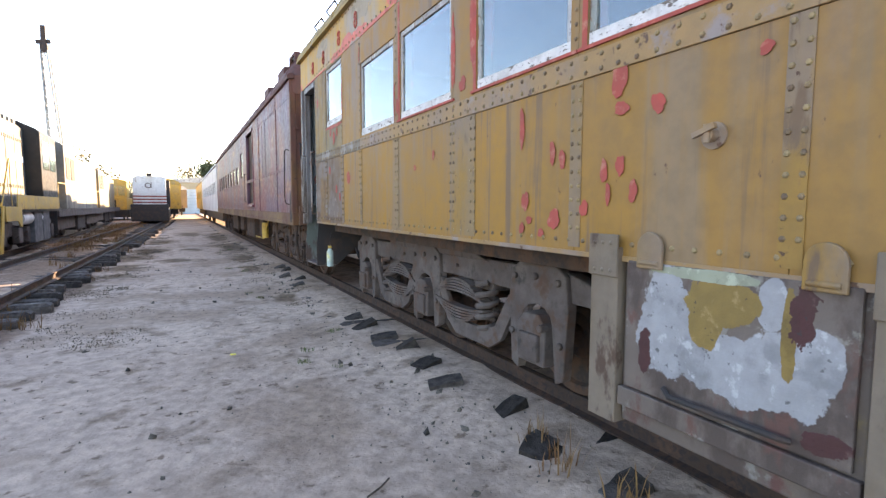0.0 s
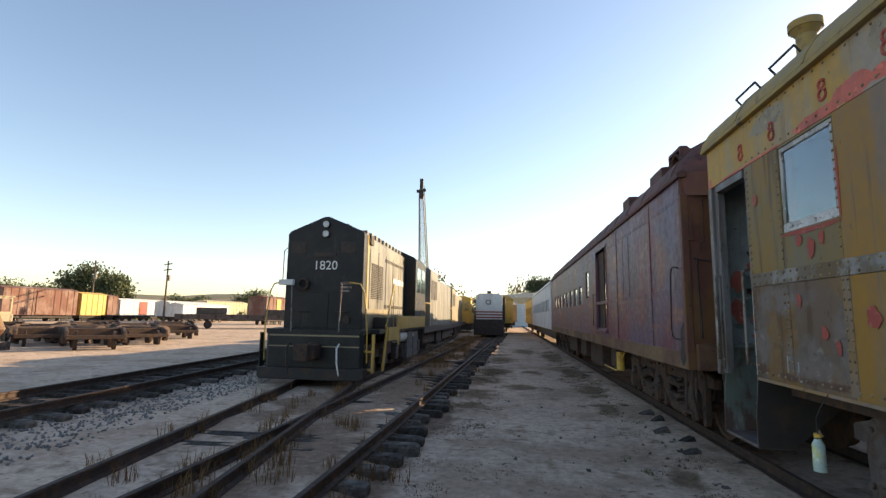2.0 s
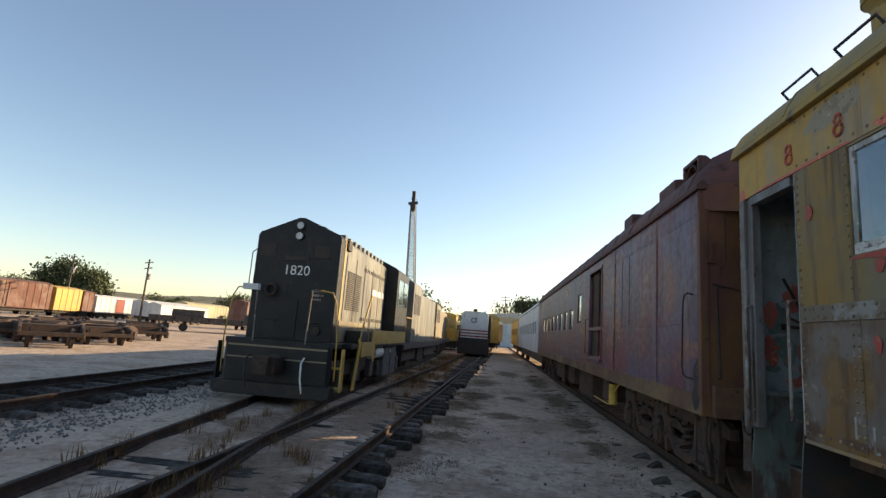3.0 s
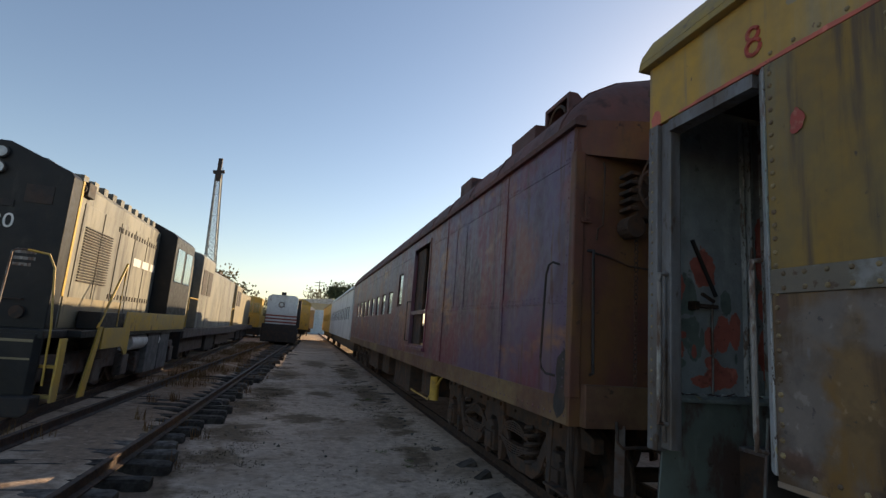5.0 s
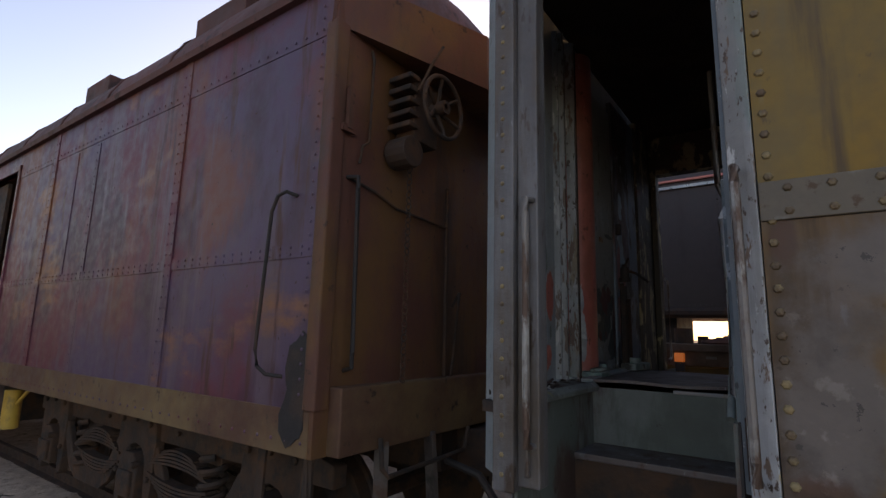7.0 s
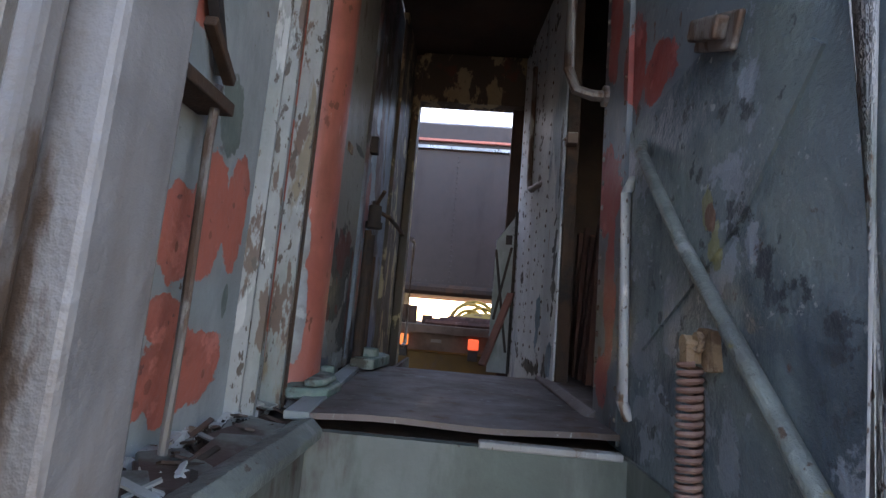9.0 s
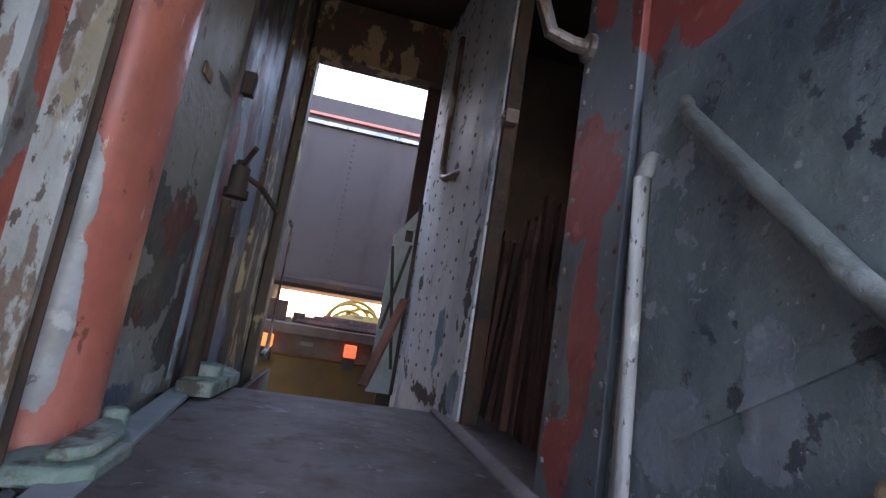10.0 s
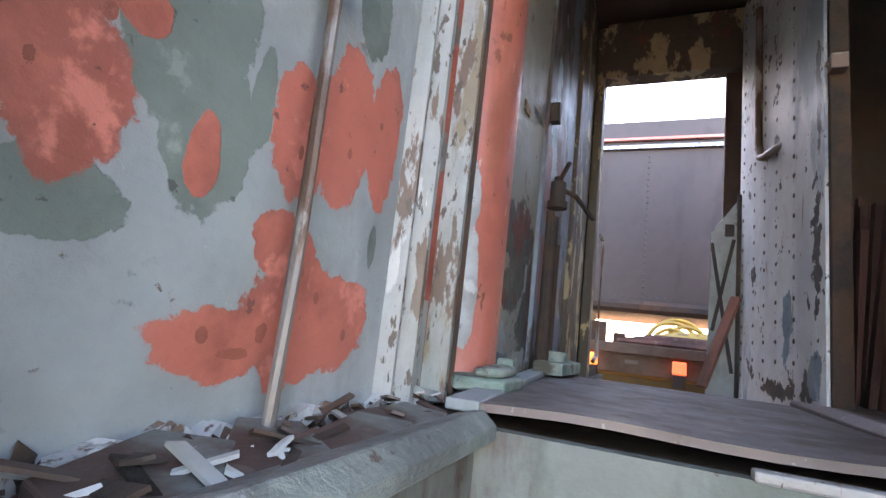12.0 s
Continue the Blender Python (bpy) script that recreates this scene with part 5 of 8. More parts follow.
for p in ((2.45, 8.47, 0.0), (2.33, 8.5, 0.6), (2.58, 8.5, -0.4), (2.2, 8.52, 0.2)):
    ob = part("broken_slab", Geo().prism([(-0.09, -0.05), (0.02, -0.06), (0.10, -0.02), (0.07, 0.05), (-0.06, 0.04)], "z", 0, 0.025), RISER, ycar, bevel=0.003)
    ob.matrix_basis = Matrix.Translation((p[0], p[1], 1.648)) @ Euler((0.12, -0.08, p[2])).to_matrix().to_4x4()
crumb = Geo()
for _ in range(420):
    x, y = rf.uniform(1.95, 2.74), YL - 0.012 - 0.10 * rf.random() ** 2
    c, k = Vector((x, y, 1.648 + 0.028 * max(0, 1 - (YL - y) / 0.09) * rf.random())), rf.uniform(0.003, 0.010)
    m = Euler((rf.uniform(0, 3), rf.uniform(0, 3), rf.uniform(0, 3))).to_matrix()
    crumb.add([c + m @ (Vector(p) * k * rf.uniform(0.6, 1.3)) for p in ((1.5, 0, 0), (-1.5, 0, 0), (0, 1, 0), (0, -1, 0), (0, 0, 0.6), (0, 0, -0.6))],
              [(0, 2, 4), (2, 1, 4), (1, 3, 4), (3, 0, 4), (2, 0, 5), (1, 2, 5), (3, 1, 5), (0, 3, 5)])
tagged(part("rust_crumbs", crumb, RUSTY, ycar), kind="stuff")
seam = Geo()
px = None
for k in range(41):
    x = 1.98 + 0.03 * k
    p = (x, YL - 0.012 - 0.006 * math.sin(k * 1.9), 1.662 + 0.010 * math.sin(k * 2.7) + 0.004 * math.sin(k * 7.1))
    if px:
        seam.bar(px, p, 0.03 + 0.008 * math.sin(k * 3.1), 0.022)
    px = p
part("crusted_seam", seam, LIGHTPOST, ycar, "crusted peeling seam along the wall foot")
for x0, y0, x1, y1 in ((1.98, 8.45, 2.22, 8.53), (2.14, 8.47, 2.40, 8.56), (2.03, 8.52, 2.16, 8.50), (2.30, 8.45, 2.36, 8.50)):
    part("paint_strip", Geo().pipe([(x0, y0, 1.655), ((x0 + x1) / 2 - 0.01, (y0 + y1) / 2 + 0.008, 1.672), ((x0 + x1) / 2 + 0.03, (y0 + y1) / 2, 1.660), (x1, y1, 1.668)], 0.0055, 5), LETTER, ycar, "long curled white paint strip")
RIBPALE = shade("pale_rib_paint", (0.303, 0.316, 0.316), [((0.221, 0.242, 0.238), 4, 0.50, 0.08, 0.15), ((0.197, 0.23, 0.217), 3.2, 0.58, 0.05, 0.25), ((0.20, 0.165, 0.115), 9, 0.61, 0.03, 0.2), ((0.131, 0.0902, 0.0697), 17, 0.565, 0.02, 0.3), ((0.082, 0.0656, 0.0533), 44, 0.60, 0.02, 0.4), ((0.459, 0.467, 0.467), 20, 0.62, 0.02, 0.2)], rough=0.5, bump=0.35, bump_scale=12)
# end wall: ribs, posts and doors
for x, w_, d, m_ in ((2.712, 0.016, 0.03, RIBPALE), (2.752, 0.028, 0.05, RIBPALE), (2.80, 0.02, 0.02, GREYGREEN), (2.888, 0.028, 0.062, RIBPALE), (2.924, 0.006, 0.062, RUSTY)):
    part("wall_rib", Geo().prism([(x - w_ / 2 - 0.008, YL), (x - w_ / 2, YL - d * 0.8), (x - w_ / 4, YL - d), (x + w_ / 4, YL - d), (x + w_ / 2, YL - d * 0.8), (x + w_ / 2 + 0.008, YL)], "z", 1.66, 3.74), m_, ycar, smooth=True)
part("wall_strip", Geo().box(2.815, 2.955, YL - 0.012, YL, 1.66, 3.74), RIBP, ycar, "worn coral strip between ribs")
part("wall_strip", Geo().box(2.80, 2.85, YL - 0.018, YL - 0.012, 1.66, 1.86), RIBPALE, ycar)
pts = [(3.112 + 0.112 * math.cos(a), YL - 0.005 - 0.085 * math.sin(a)) for a in [math.pi * i / 12 for i in range(13)]]
part("door_post", Geo().prism(pts, "z", 1.70, 3.74), POSTP, ycar, "coral-painted rounded steel door post", smooth=True)
cast = Geo().prism([(2.91, 8.53), (2.92, 8.46), (2.95, 8.43), (3.10, 8.43), (3.19, 8.47), (3.21, 8.53), (3.10, 8.56), (2.95, 8.565)], "z", 1.685, 1.715)
cast.prism([(2.94, 8.50), (2.95, 8.465), (2.98, 8.445), (3.09, 8.445), (3.17, 8.48), (3.16, 8.52)], "z", 1.715, 1.735).cyl((3.19, 8.50, 1.66), (3.19, 8.50, 1.75), 0.024)
part("post_casting", cast, VERDIGRIS, ycar, "verdigris-crusted bracket casting", smooth=True, bevel=0.008)
part("end_door", Geo().box(3.25, 3.735, YL - 0.02, YL - 0.001, 1.69, 3.60), STAINED, ycar, "stained cream end door, closed")
part("number_plate", Geo().box(3.42, 3.49, YL - 0.026, YL - 0.02, 2.555, 2.59), LUG, ycar, "tiny worn number plate", bevel=0.002)
part("door_latch", Geo().box(3.76, 3.80, YL - 0.07, YL - 0.034, 2.66, 2.74), DARKIRON, ycar, bevel=0.003)
part("wall_panel", Geo().box(3.74, 4.36, YL - 0.035, YL - 0.001, 1.66, 3.70), BLUEFLAKE, ycar, "flaking blue wall panel", bevel=0.004)
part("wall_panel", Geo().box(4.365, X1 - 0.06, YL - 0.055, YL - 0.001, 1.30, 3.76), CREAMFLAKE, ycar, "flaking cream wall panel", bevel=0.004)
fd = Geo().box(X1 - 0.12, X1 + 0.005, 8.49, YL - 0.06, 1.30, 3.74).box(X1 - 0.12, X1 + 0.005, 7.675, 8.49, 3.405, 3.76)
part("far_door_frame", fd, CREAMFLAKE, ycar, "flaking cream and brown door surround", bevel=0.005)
part("far_grab_rail", Geo().pipe([(X1 - 0.02, 8.47, 2.45), (X1 + 0.04, 8.46, 2.43), (X1 + 0.04, 8.46, 1.75), (X1 - 0.02, 8.47, 1.72)], 0.013), STEELROD, ycar)
# hand-brake gear on the end wall
bg = Geo().cyl((3.80, 8.52, 2.30), (3.80, 8.52, 2.45), 0.05, n=14).cyl((3.80, 8.52, 2.26), (3.80, 8.52, 2.31), 0.065, n=14).cyl((3.80, 8.52, 2.45), (3.80, 8.52, 2.49), 0.03, n=10)
bg.v = [(3.80 + (x - 3.80) * 0.6, 8.52 + (y - 8.52) * 0.6, 2.38 + (z - 2.38) * 0.55) for x, y, z in bg.v]
part("brake_head", bg, DARKIRON, ycar, "rusted hand-brake ratchet head", smooth=True)
part("brake_crank", Geo().pipe([(3.80, 8.52, 2.40), (3.86, 8.46, 2.38), (4.02, 8.41, 2.33)], 0.010).pipe([(3.80, 8.52, 2.42), (3.72, 8.47, 2.47)], 0.009), RUSTY, ycar, smooth=True)
part("brake_shaft", Geo().cyl((3.80, 8.53, 1.72), (3.80, 8.53, 2.28), 0.022).cyl((3.79, 8.54, 1.72), (3.79, 8.54, 2.3), 0.016).cyl((3.96, 8.54, 1.72), (3.96, 8.54, 2.2), 0.014), RUSTY, ycar, smooth=True)
part("brake_foot", Geo().prism([(3.69, 8.54), (3.71, 8.44), (4.02, 8.42), (4.13, 8.47), (4.11, 8.54)], "z", 1.69, 1.735).cyl((3.87, 8.5, 1.73), (3.87, 8.5, 1.77), 0.05), VERDIGRIS, ycar, bevel=0.006)
# rod and catch on the end wall
part("latch_rod", Geo().pipe([(2.37, 8.54, 1.65), (2.372, 8.54, 1.9), (2.375, 8.545, 2.2), (2.39, 8.55, 2.315)], 0.0085), STEELROD, ycar, "thin pitted steel rod", smooth=True)
part("rod_bracket", Geo().box(2.22, 2.42, 8.53, YL, 2.27, 2.295).box(2.22, 2.26, 8.53, YL, 2.25, 2.31).bar((2.25, 8.50, 2.36), (2.37, 8.52, 2.315), 0.02, 0.02), RUSTY, ycar, bevel=0.003)
part("wall_brace", Geo().bar((2.24, 8.575, 2.75), (2.44, 8.575, 2.36), 0.02, 0.02), DARKIRON, ycar)
# bulkhead fittings on the other wall
SPRINGM = shade("dusty_red_spring", (0.19, 0.105, 0.085), [((0.27, 0.17, 0.14), 14, 0.54, 0.06, 1)], rough=0.7)
TRAP = shade("trap_door_paint", (0.114, 0.149, 0.171), [((0.149, 0.187, 0.187), 1.8, 0.50, 0.10, 1), ((0.059, 0.0822, 0.104), 2.6, 0.55, 0.08, 0.7), ((0.215, 0.25, 0.291), 5.5, 0.615, 0.010, 1.0), ((0.0381, 0.0486, 0.0582), 9, 0.655, 0.012, 1), ((0.312, 0.343, 0.382), 34, 0.69, 0.012, 1), ((0.194, 0.194, 0.0832), 8, 0.72, 0.02, 1), ((0.0832, 0.0448, 0.0375), 16, 0.70, 0.03, 1), ((0.05, 0.06, 0.07), 14, 0.62, 0.015, 1), ((0.27, 0.29, 0.30), 40, 0.66, 0.015, 1)], rough=0.45, bump=0.6, bump_scale=22,
             patches=[((0.165, 0.195, 0.225), 2.6, 9.0, [(2.66, 1.90, 0.07, 0.06), (2.52, 1.98, 0.035, 0.08), (2.60, 1.78, 0.12, 0.03), (2.30, 1.76, 0.04, 0.08)], "x"), ((0.189, 0.194, 0.108), 2.2, 16.0, [(2.38, 2.15, 0.02, 0.035), (2.35, 2.09, 0.02, 0.04)], "x"), ((0.144, 0.0776, 0.054), 1.4, 20.0, [(2.37, 2.13, 0.02, 0.03), (2.40, 1.80, 0.02, 0.06)], "x")])
part("riveted_strip", Geo().box(2.83, 3.06, YR, YR + 0.016, 1.66, 3.74), STRIPP, ycar, "slate strip with coral primer", bevel=0.003)
br = Geo()
for k in range(26):
    br.dome((3.035, YR + 0.016, 1.70 + 0.075 * k), 0.0095, "y", 1)
    br.dome((2.845, YR + 0.016, 1.72 + 0.15 * k * 0.5), 0.007, "y", 1)
tagged(part("bulkhead_rivets", br, STEELROD, ycar), kind="stuff")
part("edge_rod", Geo().pipe([(2.735, YR + 0.016, 1.74), (2.74, YR + 0.032, 1.78), (2.755, YR + 0.032, 2.27), (2.758, YR + 0.014, 2.31)], 0.0135, 12), LIGHTPOST, ycar, smooth=True)
part("diagonal_rod", Geo().pipe([(2.69, YR + 0.014, 2.372), (2.665, YR + 0.032, 2.345), (2.42, YR + 0.036, 2.09), (2.10, YR + 0.034, 1.79), (1.96, YR + 0.034, 1.66)], 0.0130, 16), RODP, ycar, "grey-green painted diagonal brace rod", smooth=True)
part("cross_rib", Geo().prism([(2.66, 1.90), (2.675, 1.925), (2.46, 2.035), (2.30, 2.125), (2.12, 2.30), (2.10, 2.28), (2.285, 2.10), (2.45, 2.01)], "y", YR + 0.013, YR + 0.019), TRAP, ycar)
lug = Geo().prism([(2.372, 1.875), (2.41, 1.87), (2.45, 1.90), (2.465, 1.945), (2.44, 1.962), (2.385, 1.955)], "y", YR + 0.012, YR + 0.028).cyl((2.435, YR + 0.02, 1.925), (2.435, YR + 0.055, 1.925), 0.02, n=14).box(2.418, 2.452, YR + 0.03, YR + 0.054, 1.885, 1.925).torus((2.405, YR + 0.04, 1.93), "y", 0.018, 0.006, 14, 5)
lug.v = [(2.372 + (x - 2.435) * 0.74, y, 1.925 + (z - 1.925) * 0.74) for x, y, z in lug.v]
part("spring_lug", lug, LUG, ycar, bevel=0.005)
part("door_spring", Geo().coil((2.372, YR + 0.042, 1.50), (2.372, YR + 0.042, 1.895), 0.0165, 0.0048, 30, 10, 6), SPRINGM, ycar, "rusted coil spring", smooth=True)
part("catch_plate", Geo().box(-0.075, 0.075, 0, 0.012, -0.03, 0.03, pose(2.34, YR + 0.014, 2.44, 0, -28, 0)).box(-0.055, 0.055, 0.012, 0.035, -0.018, 0.018, pose(2.34, YR + 0.014, 2.445, 0, -28, 0)), STEELROD, ycar, bevel=0.005)
part("trap_door", Geo().box(1.93, 2.805, YR + 0.001, YR + 0.014, 1.58, 2.445), TRAP, ycar, "raised green-grey trap door with flaking paint", bevel=0.003)
part("near_pipe", Geo().pipe([(2.03, YR + 0.012, 1.70), (2.03, YR + 0.026, 1.73), (2.03, YR + 0.026, 2.33), (2.03, YR + 0.012, 2.36)], 0.014, 12), LIGHTPOST, ycar, smooth=True)
for x in (3.03, 4.15):
    part("hanging_grab", Geo().pipe([(x, YR + 0.01, 2.65), (x, YR + 0.06, 2.65), (x + 0.01, YR + 0.11, 2.67), (x + 0.015, YR + 0.135, 2.74), (x + 0.02, YR + 0.135, 3.4)] if x < 3.5 else
                             [(x, YR + 0.01, 2.69), (x + 0.05, YR + 0.05, 2.69), (x + 0.17, YR + 0.08, 2.69), (x + 0.25, YR + 0.08, 2.72), (x + 0.29, YR + 0.08, 2.80), (x + 0.31, YR + 0.08, 3.5)], 0.017, 10), STEELROD, ycar, "bent pipe grab handle", smooth=True)
    part("grab_flange", Geo().cyl((x, YR, 2.65 if x < 3.5 else 2.69), (x, YR + 0.03, 2.65 if x < 3.5 else 2.69), 0.032), STEELROD, ycar)
part("white_panel", Geo().prism([(3.705, YR), (3.705, YR + 0.02), (4.015, YR + 0.036), (4.015, YR)], "z", 1.68, 3.74).prism([(4.018, YR), (4.018, YR + 0.030), (X1 - 0.125, YR + 0.102), (X1 - 0.125, YR)], "z", 1.30, 3.74), WHITEPANEL, ycar, "flaking white riveted panel", bevel=0.003)
wr = Geo()
for x in (4.0, 4.18, 4.34, 4.5, 4.7):
    for k in range(26):
        wr.dome((x, YR + 0.018 + 0.082 * (x - 3.705) + (0 if x > 4.02 else -0.006), 1.75 + 0.075 * k), 0.010, "y", 1)
tagged(part("panel_rivets", wr, STEELROD, ycar), kind="stuff")
part("post_bracket", Geo().box(3.63, 3.68, 7.645, YR + 0.02, 2.72, 2.77).cyl((3.655, YR + 0.02, 2.745), (3.655, YR + 0.03, 2.745), 0.008, n=8), DEBRIS, ycar, "small pale catch plate", bevel=0.003)
part("doorway_post", Geo().box(3.676, 3.702, 7.63, YR + 0.012, 1.66, 3.44), RUSTY, ycar, "rust-brown doorway post", bevel=0.004)
rp = random.Random(8)
for i in range(44):
    x = 3.30 + 0.019 * i
    top = 2.15 + 0.36 * rp.random()
    ob = part("plank", Geo().box(-0.019, 0.019, -0.011, 0.011, 0, top - 1.70), PLANK, ycar)
    ob.matrix_basis = Matrix.Translation((x, 7.565 - 0.035 * (i % 3) - 0.03 * rp.random(), 1.69)) @ Euler((rp.uniform(0.02, 0.1), rp.uniform(-0.04, 0.14), 0)).to_matrix().to_4x4()
# folding gate leaf leaning by the far door
gate = thing("gate_leaf", (4.85, 7.75, 1.66), "pale grey steel gate leaf with cross braces leaning by the doorway", "gate")
part("leaf_plate", Geo().prism([(7.765, 1.62), (7.91, 1.62), (7.90, 2.46), (7.765, 2.66)], "x", 4.79, 4.805), GREYGREEN, gate, bevel=0.003)
part("leaf_edge", Geo().bar((4.79, 7.772, 1.62), (4.79, 7.772, 2.66), 0.03, 0.03), DARKIRON, gate)
part("cross_brace", Geo().bar((4.78, 7.80, 2.42), (4.78, 7.89, 1.95), 0.016, 0.016).bar((4.78, 7.90, 2.40), (4.78, 7.80, 1.75), 0.016, 0.016), DARKIRON, gate)
part("hasp", Geo().box(4.775, 4.79, 7.80, 7.84, 2.44, 2.50), DARKIRON, gate)
board = thing("leaning_board", (4.60, 7.80, 1.66), "weathered grey board leaning against the gate leaf", "board")
part("board", Geo().bar((4.52, 7.95, 1.68), (4.74, 7.79, 2.12), 0.045, 0.02), PLANK, board)

# ---- maroon baggage and passenger coach ----
R0, R1 = X0 + 0.03, X1 - 0.03
RY0, RY1 = 9.58, 30.6
rcar = thing("baggage_coach", (CAR_X, 12, 0.22), "faded maroon steel baggage and passenger coach", "train car")
RW = [(17.75, 18.35, 2.55, 3.36)] + [(19.15 + 1.24 * k, 19.85 + 1.24 * k, 2.26, 3.0) for k in range(8)]
DOOR = (15.05, 16.45, 1.70, 3.72)
RS = [RY0, 11.2, 12.75, 13.85, DOOR[0], DOOR[1], 18.9, 21.5, 24, 27, RY1]
for a, b in zip(RS, RS[1:]):
    part("side_panel", wall_yz(Geo(), R0, R0 + 0.05, a + 0.002, b - 0.002, 1.50, 2.348, [DOOR]), MAROON, rcar)
    part("side_panel", wall_yz(Geo(), R0, R0 + 0.05, a + 0.002, b - 0.002, 2.352, 3.62, RW + [DOOR]), MAROON, rcar)
part("letterboard", wall_yz(Geo(), R0 - 0.004, R0 + 0.05, RY0, RY1, 3.622, 3.95, [DOOR]), MAROON, rcar)
part("side_sill", Geo().box(R0 - 0.006, R0 + 0.06, RY0, RY1, 1.27, 1.50), SILL, rcar, "ochre-stained side sill", bevel=0.004)
for y in (11.2, 13.85):
    part("seam_strip", Geo().box(R0 - 0.012, R0, y - 0.05, y + 0.05, 1.50, 3.95), MAROON, rcar, bevel=0.003)
for y in (12.75, 13.25):
    part("seam_strip", Geo().box(R0 - 0.006, R0, y - 0.03, y + 0.03, 2.36, 3.6), MAROON, rcar)
part("belt_strip", Geo().box(R0 - 0.007, R0, RY0, RY1, 2.31, 2.39), MAROON, rcar)
part("eave_moulding", Geo().prism([(R0 - 0.05, 3.93), (R0 + 0.06, 3.93), (R0 + 0.06, 4.03), (R0 - 0.02, 4.02), (R0 - 0.06, 3.98)], "y", RY0 - 0.08, RY1), ROOFR, rcar, smooth=True)
rr = Geo()
for z in (2.33, 2.37, 3.66):
    for k in range(56):
        rr.dome((R0 - 0.007, RY0 + 0.05 + 0.095 * k, z), 0.010)
for y in (11.17, 11.23, 13.82, 13.88, 12.75, 9.66):
    for k in range(30):
        rr.dome((R0 - 0.012, y, 1.58 + 0.077 * k), 0.010)
for k in range(60):
    rr.dome((R0 - 0.006, RY0 + 0.05 + 0.12 * k, 1.34), 0.011)
tagged(part("rivets", rr, MAROON, rcar), kind="stuff")
for w_ in RW:
    window(rcar, *w_, R0 + 0.015, 0.03, RUSTY, 0.035)
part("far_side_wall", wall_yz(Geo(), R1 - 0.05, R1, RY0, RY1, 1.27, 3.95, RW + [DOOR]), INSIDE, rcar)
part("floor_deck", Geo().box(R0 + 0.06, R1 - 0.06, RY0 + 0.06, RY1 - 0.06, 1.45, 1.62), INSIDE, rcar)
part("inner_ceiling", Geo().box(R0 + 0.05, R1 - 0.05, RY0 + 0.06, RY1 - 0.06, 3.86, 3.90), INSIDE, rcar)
# baggage door, slid half open
fr = Geo().box(R0 - 0.02, R0 + 0.06, DOOR[0] - 0.06, DOOR[0], 1.62, 3.78).box(R0 - 0.02, R0 + 0.06, DOOR[1], DOOR[1] + 0.06, 1.62, 3.78).box(R0 - 0.025, R0 + 0.06, DOOR[0] - 0.06, DOOR[1] + 0.06, 3.72, 3.79).box(R0 - 0.07, R0 + 0.06, DOOR[0] - 0.1, DOOR[1] + 0.1, 1.60, 1.66)
bd = part("baggage_door", fr, MAROON, rcar, "half-open sliding baggage door", bevel=0.005)
part("door_leaf", Geo().box(R0 + 0.07, R0 + 0.11, 15.75, 17.0, 1.70, 3.70), RUSTY, bd)
part("door_leaf", Geo().box(R0 + 0.07, R0 + 0.11, 14.3, 15.35, 1.70, 3.70), RUSTY, bd)
part("grab_rail", Geo().pipe([(R0, 16.62, 2.6), (R0 - 0.07, 16.62, 2.6), (R0 - 0.07, 16.62, 1.75), (R0, 16.62, 1.75)], 0.014), DARKIRON, bd)
# end wall, canopy and brake gear
part("end_wall", Geo().box(R0, R1, RY0 - 0.03, RY0 + 0.03, 1.27, 3.95), MAROON_END, rcar, "ochre-stained coach end wall")
part("corner_post", Geo().box(R0 - 0.015, R0 + 0.09, RY0 - 0.045, RY0 + 0.05, 1.50, 3.70), MAROON_END, rcar, bevel=0.012)
part("end_canopy", Geo().add([(R0 - 0.02, RY0, 3.68), (R1 + 0.02, RY0, 3.68), (R1 + 0.02, RY0 - 0.02, 4.0), (R0 - 0.02, RY0 - 0.02, 4.0), (R0 + 0.12, RY0 - 0.05, 3.68), (R1 - 0.12, RY0 - 0.05, 3.68), (CAR_X + 0.5, RY0 - 0.42, 3.60), (CAR_X - 0.5, RY0 - 0.42, 3.60), (CAR_X + 0.5, RY0 - 0.42, 4.0), (CAR_X - 0.5, RY0 - 0.42, 4.0)],
                              [(0, 3, 9, 7), (7, 9, 8, 6), (6, 8, 2, 1), (3, 2, 8, 9), (0, 7, 6, 1)]), MAROON_END, rcar)
part("roof", Geo().prism(roof_prof(4.0, 0.80, 0.0), "y", RY0 + 0.30, RY1), ROOFR, rcar, "arched faded maroon roof", smooth=True)
hip = Geo()
rp0 = roof_prof(4.0, 0.80, 0.0)
for k in range(6):
    s = k / 5
    e = math.sqrt(max(0, 1 - s * s))
    hip.v += [(CAR_X + (x - CAR_X) * (1 - 0.08 * s * s), RY0 + 0.30 - 0.36 * s, 4.0 + (z - 4.0) * e) for x, z in rp0]
n_ = len(rp0)
hip.f = [(k * n_ + i, k * n_ + i + 1, (k + 1) * n_ + i + 1, (k + 1) * n_ + i) for k in range(5) for i in range(n_ - 1)]
part("roof_end", hip, ROOFR, rcar, "rounded roof end", smooth=True)
part("roof_end_seam", Geo().pipe([(x, RY0 + 0.27, z + 0.003) for x, z in rp0], 0.012, 6), ROOFR, rcar)
duct = wall_yz(Geo(), 2.06, 2.09, 10.12, 10.68, 4.08, 4.60, [(10.17, 10.63, 4.13, 4.55)])
for y in (10.12, 10.66):
    duct.prism([(2.09, 4.08), (2.09, 4.60), (2.16, 4.60), (2.50, 4.32), (2.50, 4.1)], "y", y, y + 0.02)
